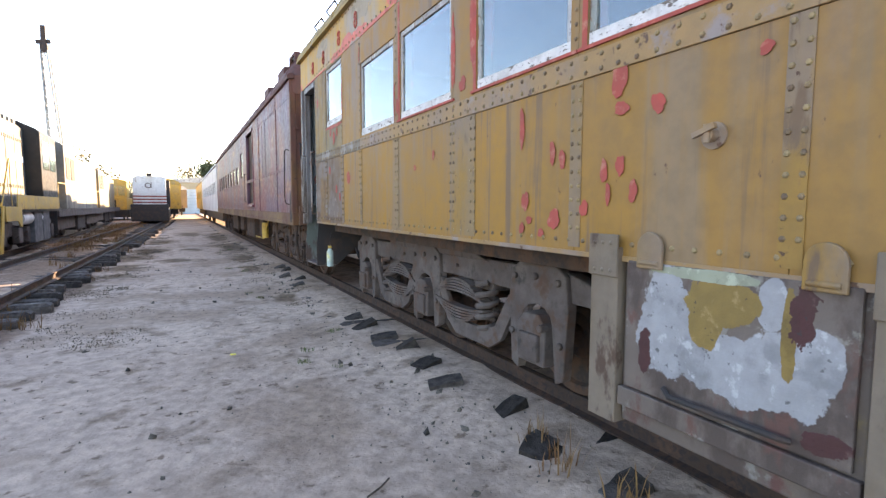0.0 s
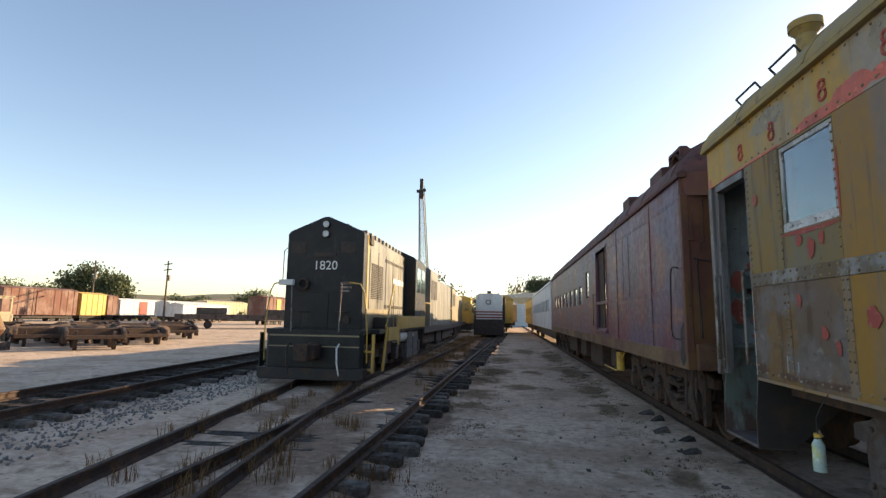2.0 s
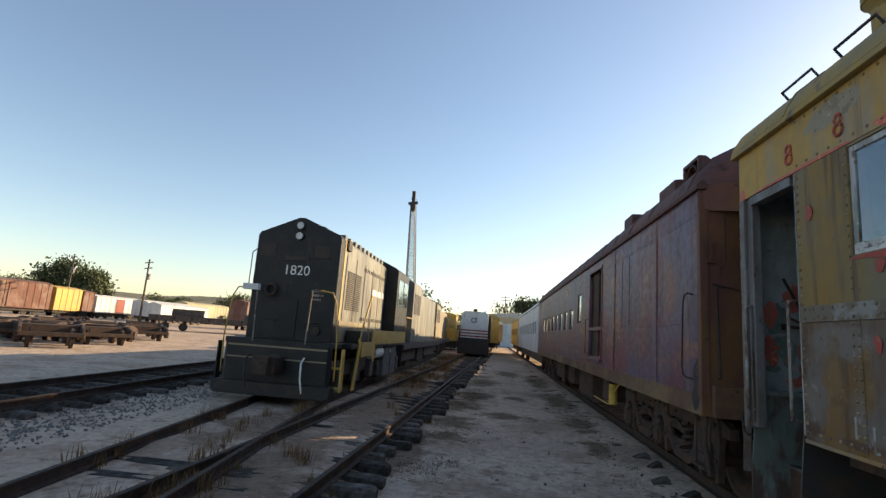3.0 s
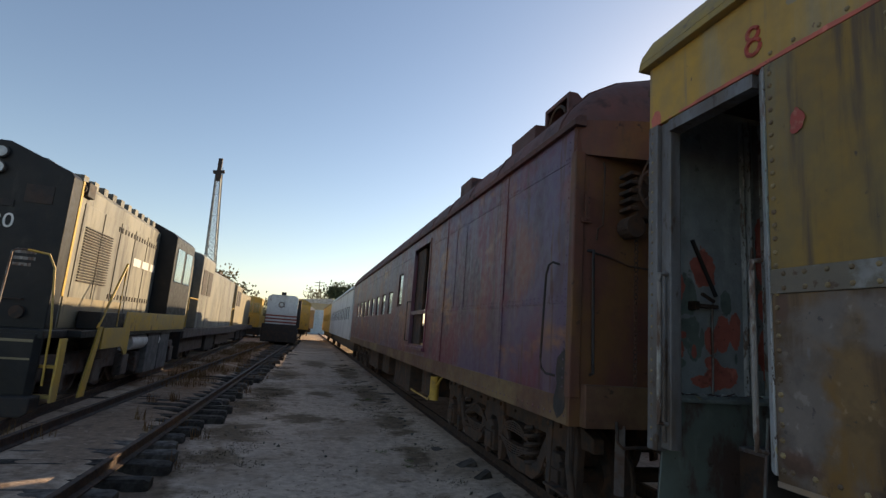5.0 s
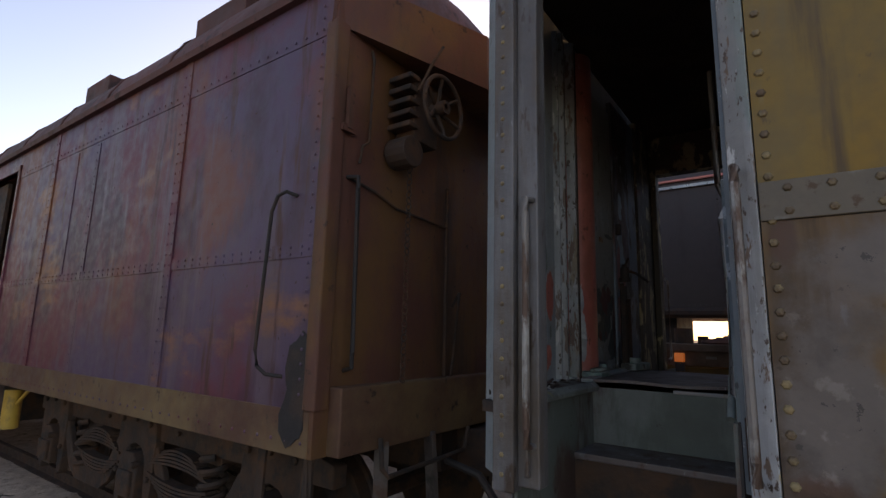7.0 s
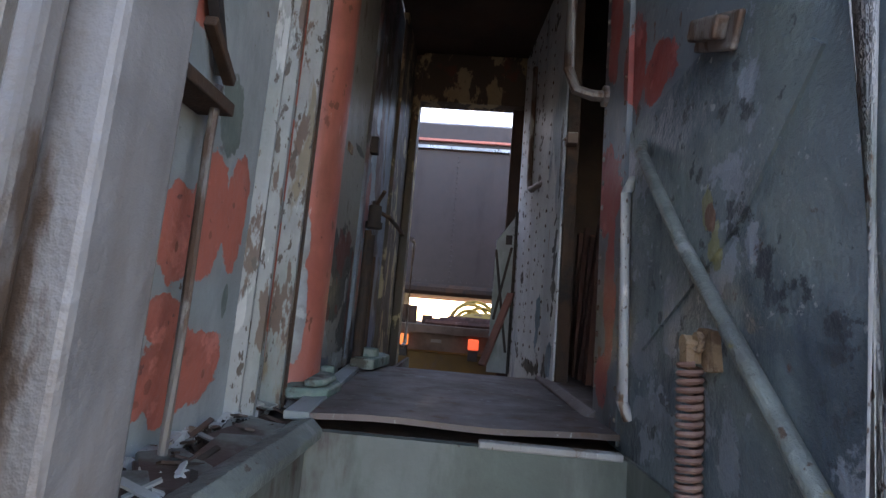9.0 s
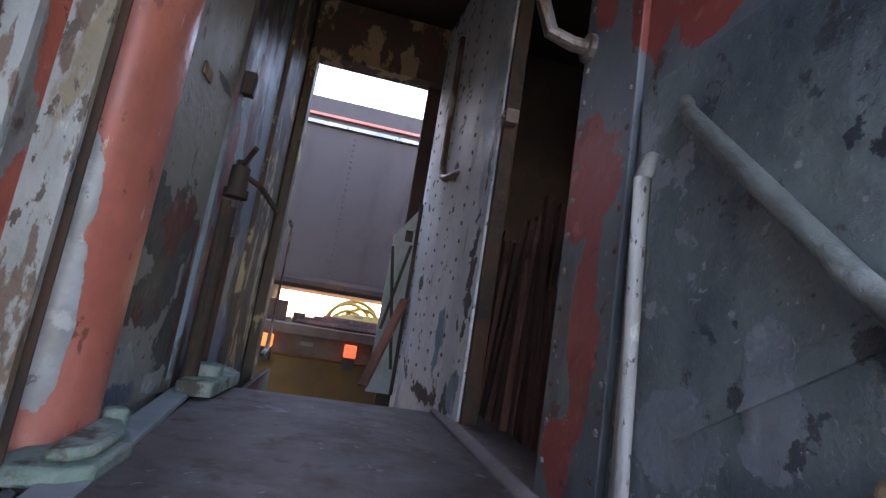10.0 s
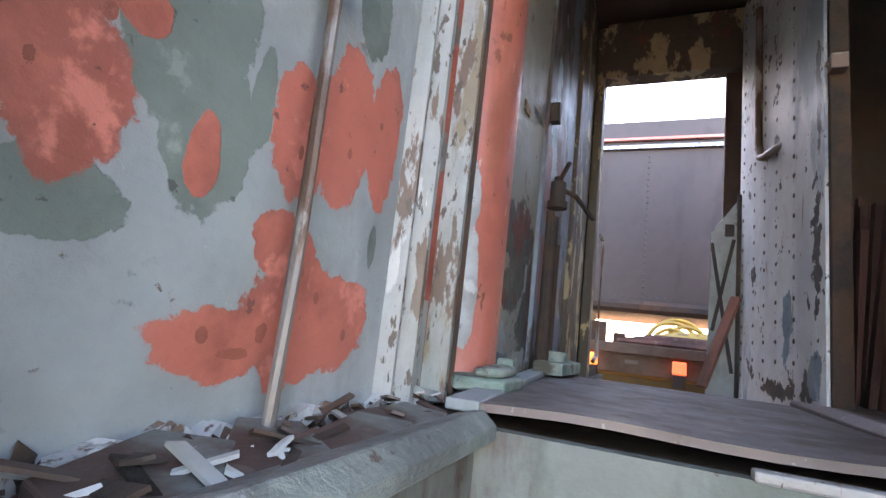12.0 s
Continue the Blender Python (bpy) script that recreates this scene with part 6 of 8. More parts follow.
duct.prism([(2.09, 4.58), (2.09, 4.60), (2.16, 4.60), (2.50, 4.32), (2.49, 4.30), (2.15, 4.58)], "y", 10.14, 10.66).box(2.30, 2.33, 10.14, 10.66, 4.1, 4.45)
part("roof_duct", duct, ROOFR, rcar, "open-sided roof air duct", bevel=0.006)
part("duct_mouth", Geo().torus((2.08, 10.40, 4.34), "x", 0.19, 0.02, 18, 6), RUSTY, rcar)
part("roof_box", Geo().prism([(1.96, 4.04), (1.96, 4.44), (2.5, 4.5), (2.5, 4.1)], "y", 10.72, 11.42), ROOFR, rcar, bevel=0.008)
part("roof_box", Geo().box(2.05, 2.35, 13.35, 13.95, 4.2, 4.58), ROOFR, rcar, bevel=0.01)
part("roof_edge", Geo().prism([(2.10, 4.15), (2.10, 4.40), (2.30, 4.45), (2.30, 4.2)], "y", 11.42, 13.3), ROOFR, rcar)
rdeb = random.Random(4)
for i in range(14):
    y = 14.2 + 0.28 * i
    ob = part("roof_scrap", Geo().box(-0.2, 0.2, -0.1, 0.1, 0, 0.03).bar((0.1, 0, 0), (0.12, 0.05, 0.16), 0.02, 0.02), DARKIRON, rcar)
    ob.matrix_basis = Matrix.Translation((2.15 + 0.1 * rdeb.random(), y, 4.30 + 0.02 * math.sin(i))) @ Euler((rdeb.uniform(-0.3, 0.3), -0.6, rdeb.uniform(-0.6, 0.6))).to_matrix().to_4x4()
for k in range(16):
    part("roof_seam", Geo().pipe([(x, 11.5 + 1.15 * k, z + 0.002) for x, z in rp0], 0.014, 5), ROOFR, rcar)
part("side_handhold", Geo().pipe([(R0, 9.80, 2.67), (R0 - 0.05, 9.84, 2.69), (R0 - 0.06, 9.90, 2.67), (R0 - 0.065, 9.94, 2.58), (R0 - 0.065, 9.99, 1.80), (R0 - 0.06, 9.97, 1.71), (R0 - 0.05, 9.90, 1.67), (R0, 9.82, 1.66)], 0.011), DARKIRON, rcar, smooth=True)
ey = RY0 - 0.05
part("end_handhold", Geo().pipe([(1.99, ey + 0.02, 2.78), (2.0, ey - 0.06, 2.77), (1.99, ey - 0.07, 2.7), (2.01, ey - 0.07, 1.8), (2.02, ey - 0.06, 1.72), (2.04, ey + 0.02, 1.70)], 0.013), DARKIRON, rcar, smooth=True)
part("end_pipe", Geo().pipe([(2.12, ey, 3.62), (2.12, ey - 0.02, 3.55), (2.11, ey - 0.02, 3.02), (2.06, ey - 0.02, 2.98), (2.06, ey, 2.88)], 0.009).pipe([(2.0, ey, 2.77), (2.2, ey, 2.74), (2.4, ey, 2.68), (2.95, ey, 2.66)], 0.009).pipe([(2.96, ey, 2.95), (2.97, ey, 1.62)], 0.014), RUSTY, rcar)
part("end_bracket", Geo().box(1.93, 1.97, ey - 0.03, ey, 3.05, 3.3).box(1.90, 2.0, ey - 0.02, ey, 3.03, 3.07), MAROON_END, rcar)
spokes = []
bw = Geo().torus((2.50, ey - 0.28, 3.33), "y", 0.20, 0.015, 28, 8)
for k in range(6):
    a = k * math.pi / 3 + 0.3
    pts = [(2.50 + rr_ * math.cos(a + 0.35 * math.sin(rr_ * 10)), ey - 0.28 + 0.06 * (1 - rr_ / 0.20), 3.33 + rr_ * math.sin(a + 0.35 * math.sin(rr_ * 10))) for rr_ in (0.02, 0.07, 0.13, 0.20)]
    spokes.append(pts)
bwheel = part("brake_wheel", bw, RUSTY, rcar, "rusted spoked hand-brake wheel", smooth=True)
for pts in spokes:
    part("spoke", Geo().pipe(pts, 0.013, 6), RUSTY, bwheel, smooth=True)
part("hub", Geo().cyl((2.50, ey - 0.30, 3.33), (2.50, ey - 0.2, 3.33), 0.045), RUSTY, bwheel, smooth=True)
gb = Geo().box(2.36, 2.60, ey - 0.16, ey, 3.1, 3.5).cyl((2.50, ey, 3.33), (2.50, ey - 0.30, 3.33), 0.03)
for k in range(5):
    gb.box(2.28, 2.38, ey - 0.18, ey, 3.16 + 0.08 * k, 3.195 + 0.08 * k)
gb.cyl((2.36, ey, 3.02), (2.36, ey - 0.16, 3.02), 0.10, n=16)
part("brake_gearbox", gb, RUSTY, rcar, bevel=0.008)
part("lever", Geo().pipe([(2.34, ey - 0.2, 3.4), (2.40, ey - 0.26, 3.6), (2.48, ey - 0.28, 3.74)], 0.01), RUSTY, rcar)
part("lever", Geo().pipe([(3.05, ey, 2.1), (3.05, ey - 0.06, 2.2), (3.02, ey - 0.02, 1.6)], 0.012), RUSTY, rcar)
ch = Geo()
for k in range(34):
    z = 2.96 - k * 0.04
    if k % 2:
        ch.torus((2.40, ey - 0.10, z), "x", 0.019, 0.005, 10, 4)
    else:
        ch.torus((2.40, ey - 0.10, z), "y", 0.019, 0.005, 10, 4)
part("brake_chain", ch, RUSTY, rcar, "hanging rusted brake chain")
part("buffer_beam", Geo().box(R0 + 0.1, R1 - 0.1, RY0 - 0.12, RY0 + 0.1, 1.27, 1.62), SILL, rcar, "rusted end beam", bevel=0.01)
part("scorched_patch", Geo().blob(R0 - 0.007, 9.68, 1.60, 0.26, 0.5, seed=5, rough=0.35, thick=0.004), DARKIRON, rcar)
part("corner_step", Geo().pipe([(R0 + 0.08, 9.65, 1.28), (R0 + 0.06, 9.64, 0.95), (R0 + 0.1, 9.6, 0.62)], 0.03, 8).bar((R0 + 0.16, 9.75, 1.28), (R0 + 0.14, 9.75, 0.65), 0.07, 0.015).bar((R0 + 0.16, 10.15, 1.28), (R0 + 0.14, 10.15, 0.65), 0.07, 0.015).bar((R0 + 0.14, 9.75, 0.66), (R0 + 0.14, 10.15, 0.66), 0.1, 0.02), RUSTY, rcar)
part("uncoupling_rod", Geo().pipe([(2.22, 9.42, 1.34), (2.22, 9.40, 1.18), (2.25, 9.38, 1.14), (3.0, 9.38, 1.16), (3.05, 9.38, 1.3)], 0.014), RUSTY, rcar)
part("end_strap", Geo().bar((2.30, 9.48, 1.30), (2.28, 9.46, 0.75), 0.08, 0.02), TRUCKM, rcar)
part("end_strap", Geo().bar((2.75, 9.48, 1.30), (2.80, 9.46, 0.65), 0.1, 0.03), TRUCKM, rcar)
part("coupler", Geo().box(CAR_X - 0.15, CAR_X + 0.15, 8.55, 9.6, 0.95, 1.25).box(CAR_X - 0.24, CAR_X + 0.24, 8.9, 9.2, 0.90, 1.3), RUSTY, rcar, bevel=0.02)
part("air_hose", Geo().pipe([(2.9, 9.45, 1.1), (2.9, 9.2, 1.05), (2.88, 9.0, 0.85), (2.86, 8.8, 0.7), (2.86, 8.6, 0.9)], 0.025, 8), DARKIRON, rcar, smooth=True)
part("centre_sill", Geo().box(CAR_X - 0.35, CAR_X + 0.35, RY0, RY1, 0.98, 1.40), RUSTY, rcar)
coach_truck(rcar, 12.15, RUSTY)
coach_truck(rcar, 27.7, RUSTY)
for y0, y1, z0 in ((15.3, 16.0, 0.75), (17.2, 19.2, 0.6), (20.2, 21.4, 0.7), (22.4, 24.6, 0.65)):
    part("underframe_box", Geo().box(R0 + 0.25, R0 + 1.0, y0, y1, z0, 1.25), RUSTY, rcar, bevel=0.015)
part("truss_rod", Geo().pipe([(R0 + 0.3, 14.6, 1.2), (R0 + 0.3, 15.6, 0.66), (R0 + 0.3, 17.5, 0.66)], 0.02), LOCOYEL, rcar)
part("yellow_tank", Geo().cyl((R0 + 0.28, 15.05, 0.72), (R0 + 0.28, 15.05, 1.15), 0.09, n=14), LOCOYEL, rcar, "small yellow cylinder", smooth=True)

# ---- coaches further up the train ----
def plain_coach(name, y0, y1, mat, roofm, label, xc=None, wz=(2.35, 3.05), pitch=1.35):
    c = thing(name, (CAR_X, y0, 0.22), label, "train car")
    xs = CAR_X if xc is None else xc
    ws = [(a, a + 0.8, *wz) for a in np.arange(y0 + 1.5, y1 - 1.5, pitch)]
    for s in (-1, 1):
        xa, xb = sorted((xs + s * 1.5, xs + s * 1.45))
        part("side_wall", wall_yz(Geo(), xa, xb, y0, y1, 1.3, 3.9, ws), mat, c)
    for w_ in ws:
        window(c, *w_, xs - 1.47, 0.02, RUSTY, 0.03)
    for y in (y0 - 0.04, y1):
        part("end_wall", Geo().box(xs - 1.5, xs + 1.5, y, y + 0.04, 1.3, 4.0), mat, c)
    part("roof", Geo().prism([(xs + (x - CAR_X) * 0.98, z) for x, z in roof_prof(3.9, 0.65)], "y", y0 - 0.1, y1 + 0.1), roofm, c, smooth=True)
    part("underframe", Geo().box(xs - 1.2, xs + 1.2, y0 + 0.3, y1 - 0.3, 0.75, 1.3), DARKIRON, c)
    for y in (y0 + 2.0, y0 + 4.2, y1 - 4.2, y1 - 2.0):
        for s in (-1, 1):
            part("wheel", wheel_geo(xs + s * 0.72, y, RAIL_TOP + 0.46, 0.46, -s), RUSTY, c)
    return c


plain_coach("white_coach", 31.6, 53.0, WHITEP, WHITEP, "dull white passenger coach with dark windows")
plain_coach("cream_coach", 54.0, 72.0, LOCOYEL, ROOFY, "pale yellow coach far up the train")

# ---- black road switcher locomotive ----
LX, LY = -5.37, 15.0


def wheel_set(loco, cx, ys, r=0.5, mat=DARKIRON, z=0.30):
    for y in ys:
        for s in (-1, 1):
            part("wheel", wheel_geo(cx + s * 0.72, y, z + r, r, -s), mat, loco, smooth=True)


def hood_prof(cx, hw, z0, ze, zp):
    return [(cx - hw, z0), (cx + hw, z0), (cx + hw, ze - 0.08), (cx + hw - 0.1, ze + 0.02), (cx + hw * 0.45, zp - 0.06), (cx + 0.1, zp), (cx - 0.1, zp), (cx - hw * 0.45, zp - 0.06), (cx - hw + 0.1, ze + 0.02), (cx - hw, ze - 0.08)]


loco = thing("locomotive", (LX, LY, 0.3), "black diesel locomotive numbered 1820 with yellow trim", "locomotive")
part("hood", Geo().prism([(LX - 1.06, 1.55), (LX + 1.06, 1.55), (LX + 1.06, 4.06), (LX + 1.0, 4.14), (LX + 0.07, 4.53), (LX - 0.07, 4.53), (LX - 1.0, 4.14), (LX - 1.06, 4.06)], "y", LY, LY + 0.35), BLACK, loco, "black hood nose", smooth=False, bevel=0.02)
part("hood_side", Geo().prism(hood_prof(LX, 1.05, 1.55, 4.10, 4.46), "y", LY + 0.352, LY + 5.3), LOCOSIDE, loco, "dusty hood side with sunlit brightness put into its colour")
part("cab", Geo().prism(hood_prof(LX, 1.48, 1.55, 4.05, 4.46), "y", LY + 5.302, LY + 7.5), BLACK, loco, bevel=0.02)
for y0 in (5.5, 6.5):
    part("cab_window", Geo().box(LX + 1.482, LX + 1.50, LY + y0, LY + y0 + 0.75, 2.8, 3.7), PANE, loco)
for k in range(5):
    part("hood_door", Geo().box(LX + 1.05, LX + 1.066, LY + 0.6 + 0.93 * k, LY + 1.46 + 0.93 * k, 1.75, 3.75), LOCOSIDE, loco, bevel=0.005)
gr = Geo()
for k in range(20):
    gr.bar((LX + 1.075, LY + 0.75, 2.4 + 0.05 * k), (LX + 1.075, LY + 2.05, 2.4 + 0.05 * k), 0.03, 0.022)
part("louvre", gr, DARKIRON, loco, "dark radiator louvres")
for k in range(10):
    part("roof_fitting", Geo().box(LX + 0.75, LX + 0.95, LY + 0.6 + 0.47 * k, LY + 0.8 + 0.47 * k, 4.12, 4.26), LOCOSIDE, loco)
part("deck", Geo().box(LX - 1.48, LX + 1.47, LY + 0.3, LY + 7.9, 1.44, 1.56).box(LX - 1.27, LX + 1.27, LY - 0.5, LY + 0.3, 1.44, 1.56), BLACK, loco, bevel=0.01)
part("walkway_edge", Geo().prism([(LY + 1.15, 1.22), (LY + 2.2, 1.22), (LY + 2.45, 1.05), (LY + 2.6, 1.05), (LY + 2.6, 1.52), (LY + 7.4, 1.52), (LY + 7.4, 1.92), (LY + 2.3, 1.92), (LY + 2.2, 1.60), (LY + 1.15, 1.60)], "x", LX + 1.482, LX + 1.51), LOCOYEL, loco, "sunlit yellow running board beam", bevel=0.006)
part("step_post", Geo().prism([(LY + 0.55, 0.45), (LY + 0.8, 0.45), (LY + 1.12, 1.62), (LY + 0.98, 1.62)], "x", LX + 1.47, LX + 1.50), LOCOYEL, loco)
part("battery_box", Geo().box(LX + 1.1, LX + 1.47, LY + 1.0, LY + 2.25, 1.57, 1.88), BLACK, loco, bevel=0.01)
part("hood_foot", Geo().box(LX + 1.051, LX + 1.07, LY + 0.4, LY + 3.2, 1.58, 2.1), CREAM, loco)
# Yellow strip stands in for sunlight along the dark nose edge.
part("nose_edge", Geo().box(LX + 1.052, LX + 1.07, LY + 0.33, LY + 0.40, 2.1, 4.08), LOCOYEL, loco)
part("slant_rail", Geo().pipe([(LX + 1.47, LY + 0.95, 1.6), (LX + 1.45, LY + 1.95, 2.85), (LX + 1.47, LY + 1.85, 1.62)], 0.024), LOCOYEL, loco, "slanted yellow hand rail", smooth=True)
lat = Geo()
for k in range(15):
    for z in (2.15, 3.55):
        lat.box(LX + 1.066, LX + 1.08, LY + 2.3 + 0.19 * k, LY + 2.36 + 0.19 * k, z, z + 0.1)
tagged(part("door_latches", lat, DARKIRON, loco), kind="stuff")
side_text = Geo()
for k, w_ in enumerate((0.9, 0.85, 0.6)):
    side_text.box(LX + 1.067, LX + 1.072, LY + 3.5 + 0.64 * k, LY + 3.5 + 0.64 * k + w_ * 0.58, 2.96, 3.14)
part("faded_lettering", side_text, WHITEP, loco, "faded white lettering blocks on the hood")
part("side_lamp", Geo().box(LX + 0.9, LX + 1.12, LY + 0.45, LY + 0.75, 3.85, 4.1).cyl((LX + 1.0, LY + 0.40, 3.97), (LX + 1.0, LY + 0.45, 3.97), 0.1), DARKIRON, loco, bevel=0.01)
part("pilot_plate", Geo().prism([(LX - 1.26, LY - 0.4), (LX - 1.26, LY - 0.46), (LX - 1.18, LY - 0.52), (LX + 1.18, LY - 0.52), (LX + 1.26, LY - 0.46), (LX + 1.26, LY - 0.4)], "z", 0.62, 1.50), BLACK, loco, "black front plate with cream lines", bevel=0.01)
part("pilot_foot", Geo().prism([(LX - 1.36, 0.40), (LX - 1.28, 0.34), (LX + 1.28, 0.34), (LX + 1.36, 0.40), (LX + 1.36, 0.62), (LX - 1.36, 0.62)], "y", LY - 0.72, LY - 0.4), DARKIRON, loco, "rust-red pilot sheet", bevel=0.02)
part("cream_line", Geo().box(LX - 1.17, LX + 1.17, LY - 0.525, LY - 0.52, 1.38, 1.42).box(LX - 1.17, LX + 1.17, LY - 0.525, LY - 0.52, 1.12, 1.15), CREAM, loco)
part("coupler", Geo().box(LX - 0.2, LX + 0.2, LY - 1, LY - 0.5, 0.85, 1.2).box(LX - 0.26, LX + 0.1, LY - 1.15, LY - 0.95, 0.82, 1.22).cyl((LX, LY - 0.52, 1.05), (LX, LY - 0.6, 1.05), 0.2, n=16), RUSTY, loco, bevel=0.03)
for s in (-0.62, 0.66):
    part("air_hose", Geo().pipe([(LX + s, LY - 0.54, 1.2), (LX + s, LY - 0.7, 1.1), (LX + s + 0.03, LY - 0.75, 0.75), (LX + s + 0.08, LY - 0.7, 0.45)], 0.022), LETTER if s > 0 else DARKIRON, loco, smooth=True)
for s in (-1, 1):
    part("hand_rail", Geo().pipe([(LX + s * 1.34, LY - 0.40, 0.75), (LX + s * 1.34, LY - 0.46, 1.6), (LX + s * 1.24, LY - 0.48, 2.5), (LX + s * 1.14, LY - 0.48, 2.70), (LX + s * 0.85, LY - 0.48, 2.74)], 0.017), LOCOYEL, loco, "yellow end hand rail", smooth=True)
    part("hand_rail", Geo().pipe([(LX + s * 0.62, LY - 0.5, 1.5), (LX + s * 0.66, LY - 0.5, 2.70), (LX + s * 0.72, LY - 0.5, 2.74), (LX + s * 0.85, LY - 0.48, 2.74)], 0.016), STEELROD, loco, smooth=True)
    part("front_step", Geo().box(LX + s * 1.3 - 0.16, LX + s * 1.3 + 0.16, LY - 0.35, LY - 0.21, 0.55, 0.6).box(LX + s * 1.3 - 0.16, LX + s * 1.3 + 0.16, LY - 0.35, LY - 0.21, 1.0, 1.04).box(LX + s * 1.47 - 0.015, LX + s * 1.47 + 0.015, LY - 0.4, LY - 0.193, 0.5, 1.45), LOCOYEL if s > 0 else BLACK, loco)
for z in (4.32, 4.06):
    hl = part("headlight", Geo().cyl((LX, LY - 0.06, z), (LX, LY, z), 0.105, n=20), DARKIRON, loco, "round chrome headlight", smooth=True)
    part("reflector", Geo().cyl((LX, LY - 0.066, z), (LX, LY - 0.06, z), 0.085, n=20), TIN, hl)
part("nose_door", Geo().box(LX - 0.55, LX + 0.15, LY - 0.02, LY, 1.6, 2.5), BLACK, loco, bevel=0.01)
for x in (-0.7, 0.35):
    part("nose_step", Geo().pipe([(LX + x, LY, 2.0), (LX + x, LY - 0.07, 2.0), (LX + x + 0.35, LY - 0.07, 2.0), (LX + x + 0.35, LY, 2.0)], 0.012), DARKIRON, loco)
part("nose_pipe", Geo().pipe([(LX - 1.02, LY - 0.03, 3.7), (LX - 1.12, LY - 0.06, 3.6), (LX - 1.12, LY - 0.06, 2.7)], 0.014), STEELROD, loco)
part("marker_box", Geo().box(LX - 1.0, LX - 0.62, LY - 0.56, LY - 0.44, 2.66, 2.80), WHITEP, loco, "pale marker box on the hand rail", bevel=0.01)
part("red_marker", Geo().cyl((LX + 0.66, LY - 0.06, 1.80), (LX + 0.66, LY, 1.80), 0.10, n=16), RUSTY, loco, "dull red round marker")
part("number_board", Geo().box(LX - 0.3, LX + 0.3, LY - 0.02, LY, 3.45, 3.56), DARKIRON, loco)
for x in (-0.75, 0.62):
    part("number_light", Geo().box(LX + x - 0.2, LX + x + 0.2, LY - 0.012, LY, 3.55, 3.85), DARKIRON, loco)
part("lettering", text_mesh("1820", 0.335, LETTER, pose(LX + 0.02, LY - 0.004, 3.21, 90, 0, 0)), LETTER, loco, "white number 1820")
part("stencil", Geo().box(LX + 0.45, LX + 0.75, LY - 0.004, LY, 2.72, 2.77).box(LX + 0.45, LX + 0.75, LY - 0.004, LY, 2.62, 2.67).box(LX + 0.45, LX + 0.70, LY - 0.004, LY, 2.52, 2.57), STEELROD, loco, "small faded stencil lines")
part("horn_ring", Geo().torus((LX - 0.55, LY - 0.05, 2.72), "y", 0.13, 0.035, 16, 6), RUSTY, loco)
part("fuel_tank", Geo().box(LX - 1.25, LX + 1.25, LY + 4.35, LY + 6.45, 0.45, 1.4), DARKIRON, loco, bevel=0.06)
for y in (3.3, 4.75):
    part("air_tank", Geo().cyl((LX + 1.2, LY + y, 1.26), (LX + 1.2, LY + y + 1.35, 1.26), 0.2, n=16), WHITEP, loco, smooth=True)
part("side_box", Geo().box(LX + 0.9, LX + 1.4, LY + 4.4, LY + 5.4, 0.5, 1.45).box(LX + 0.9, LX + 1.4, LY + 5.5, LY + 6.4, 0.5, 1.45), STONE, loco, bevel=0.02)
for yb in (LY + 0.3, LY + 4.3):
    wheel_set(loco, LX, (yb, yb + 1.55, yb + 3.1), mat=TRUCKM)
    part("bogie", Geo().box(LX + 1.0, LX + 1.12, yb - 0.7, yb + 3.8, 0.75, 1.15).box(LX - 1.12, LX - 1.0, yb - 0.7, yb + 3.8, 0.75, 1.15), TRUCKM, loco, bevel=0.03)
    for k in range(3):
        part("journal_box", Geo().box(LX + 1.1, LX + 1.28, yb + 1.55 * k - 0.2, yb + 1.55 * k + 0.2, 0.55, 1.0), TRUCKM, loco, bevel=0.03)


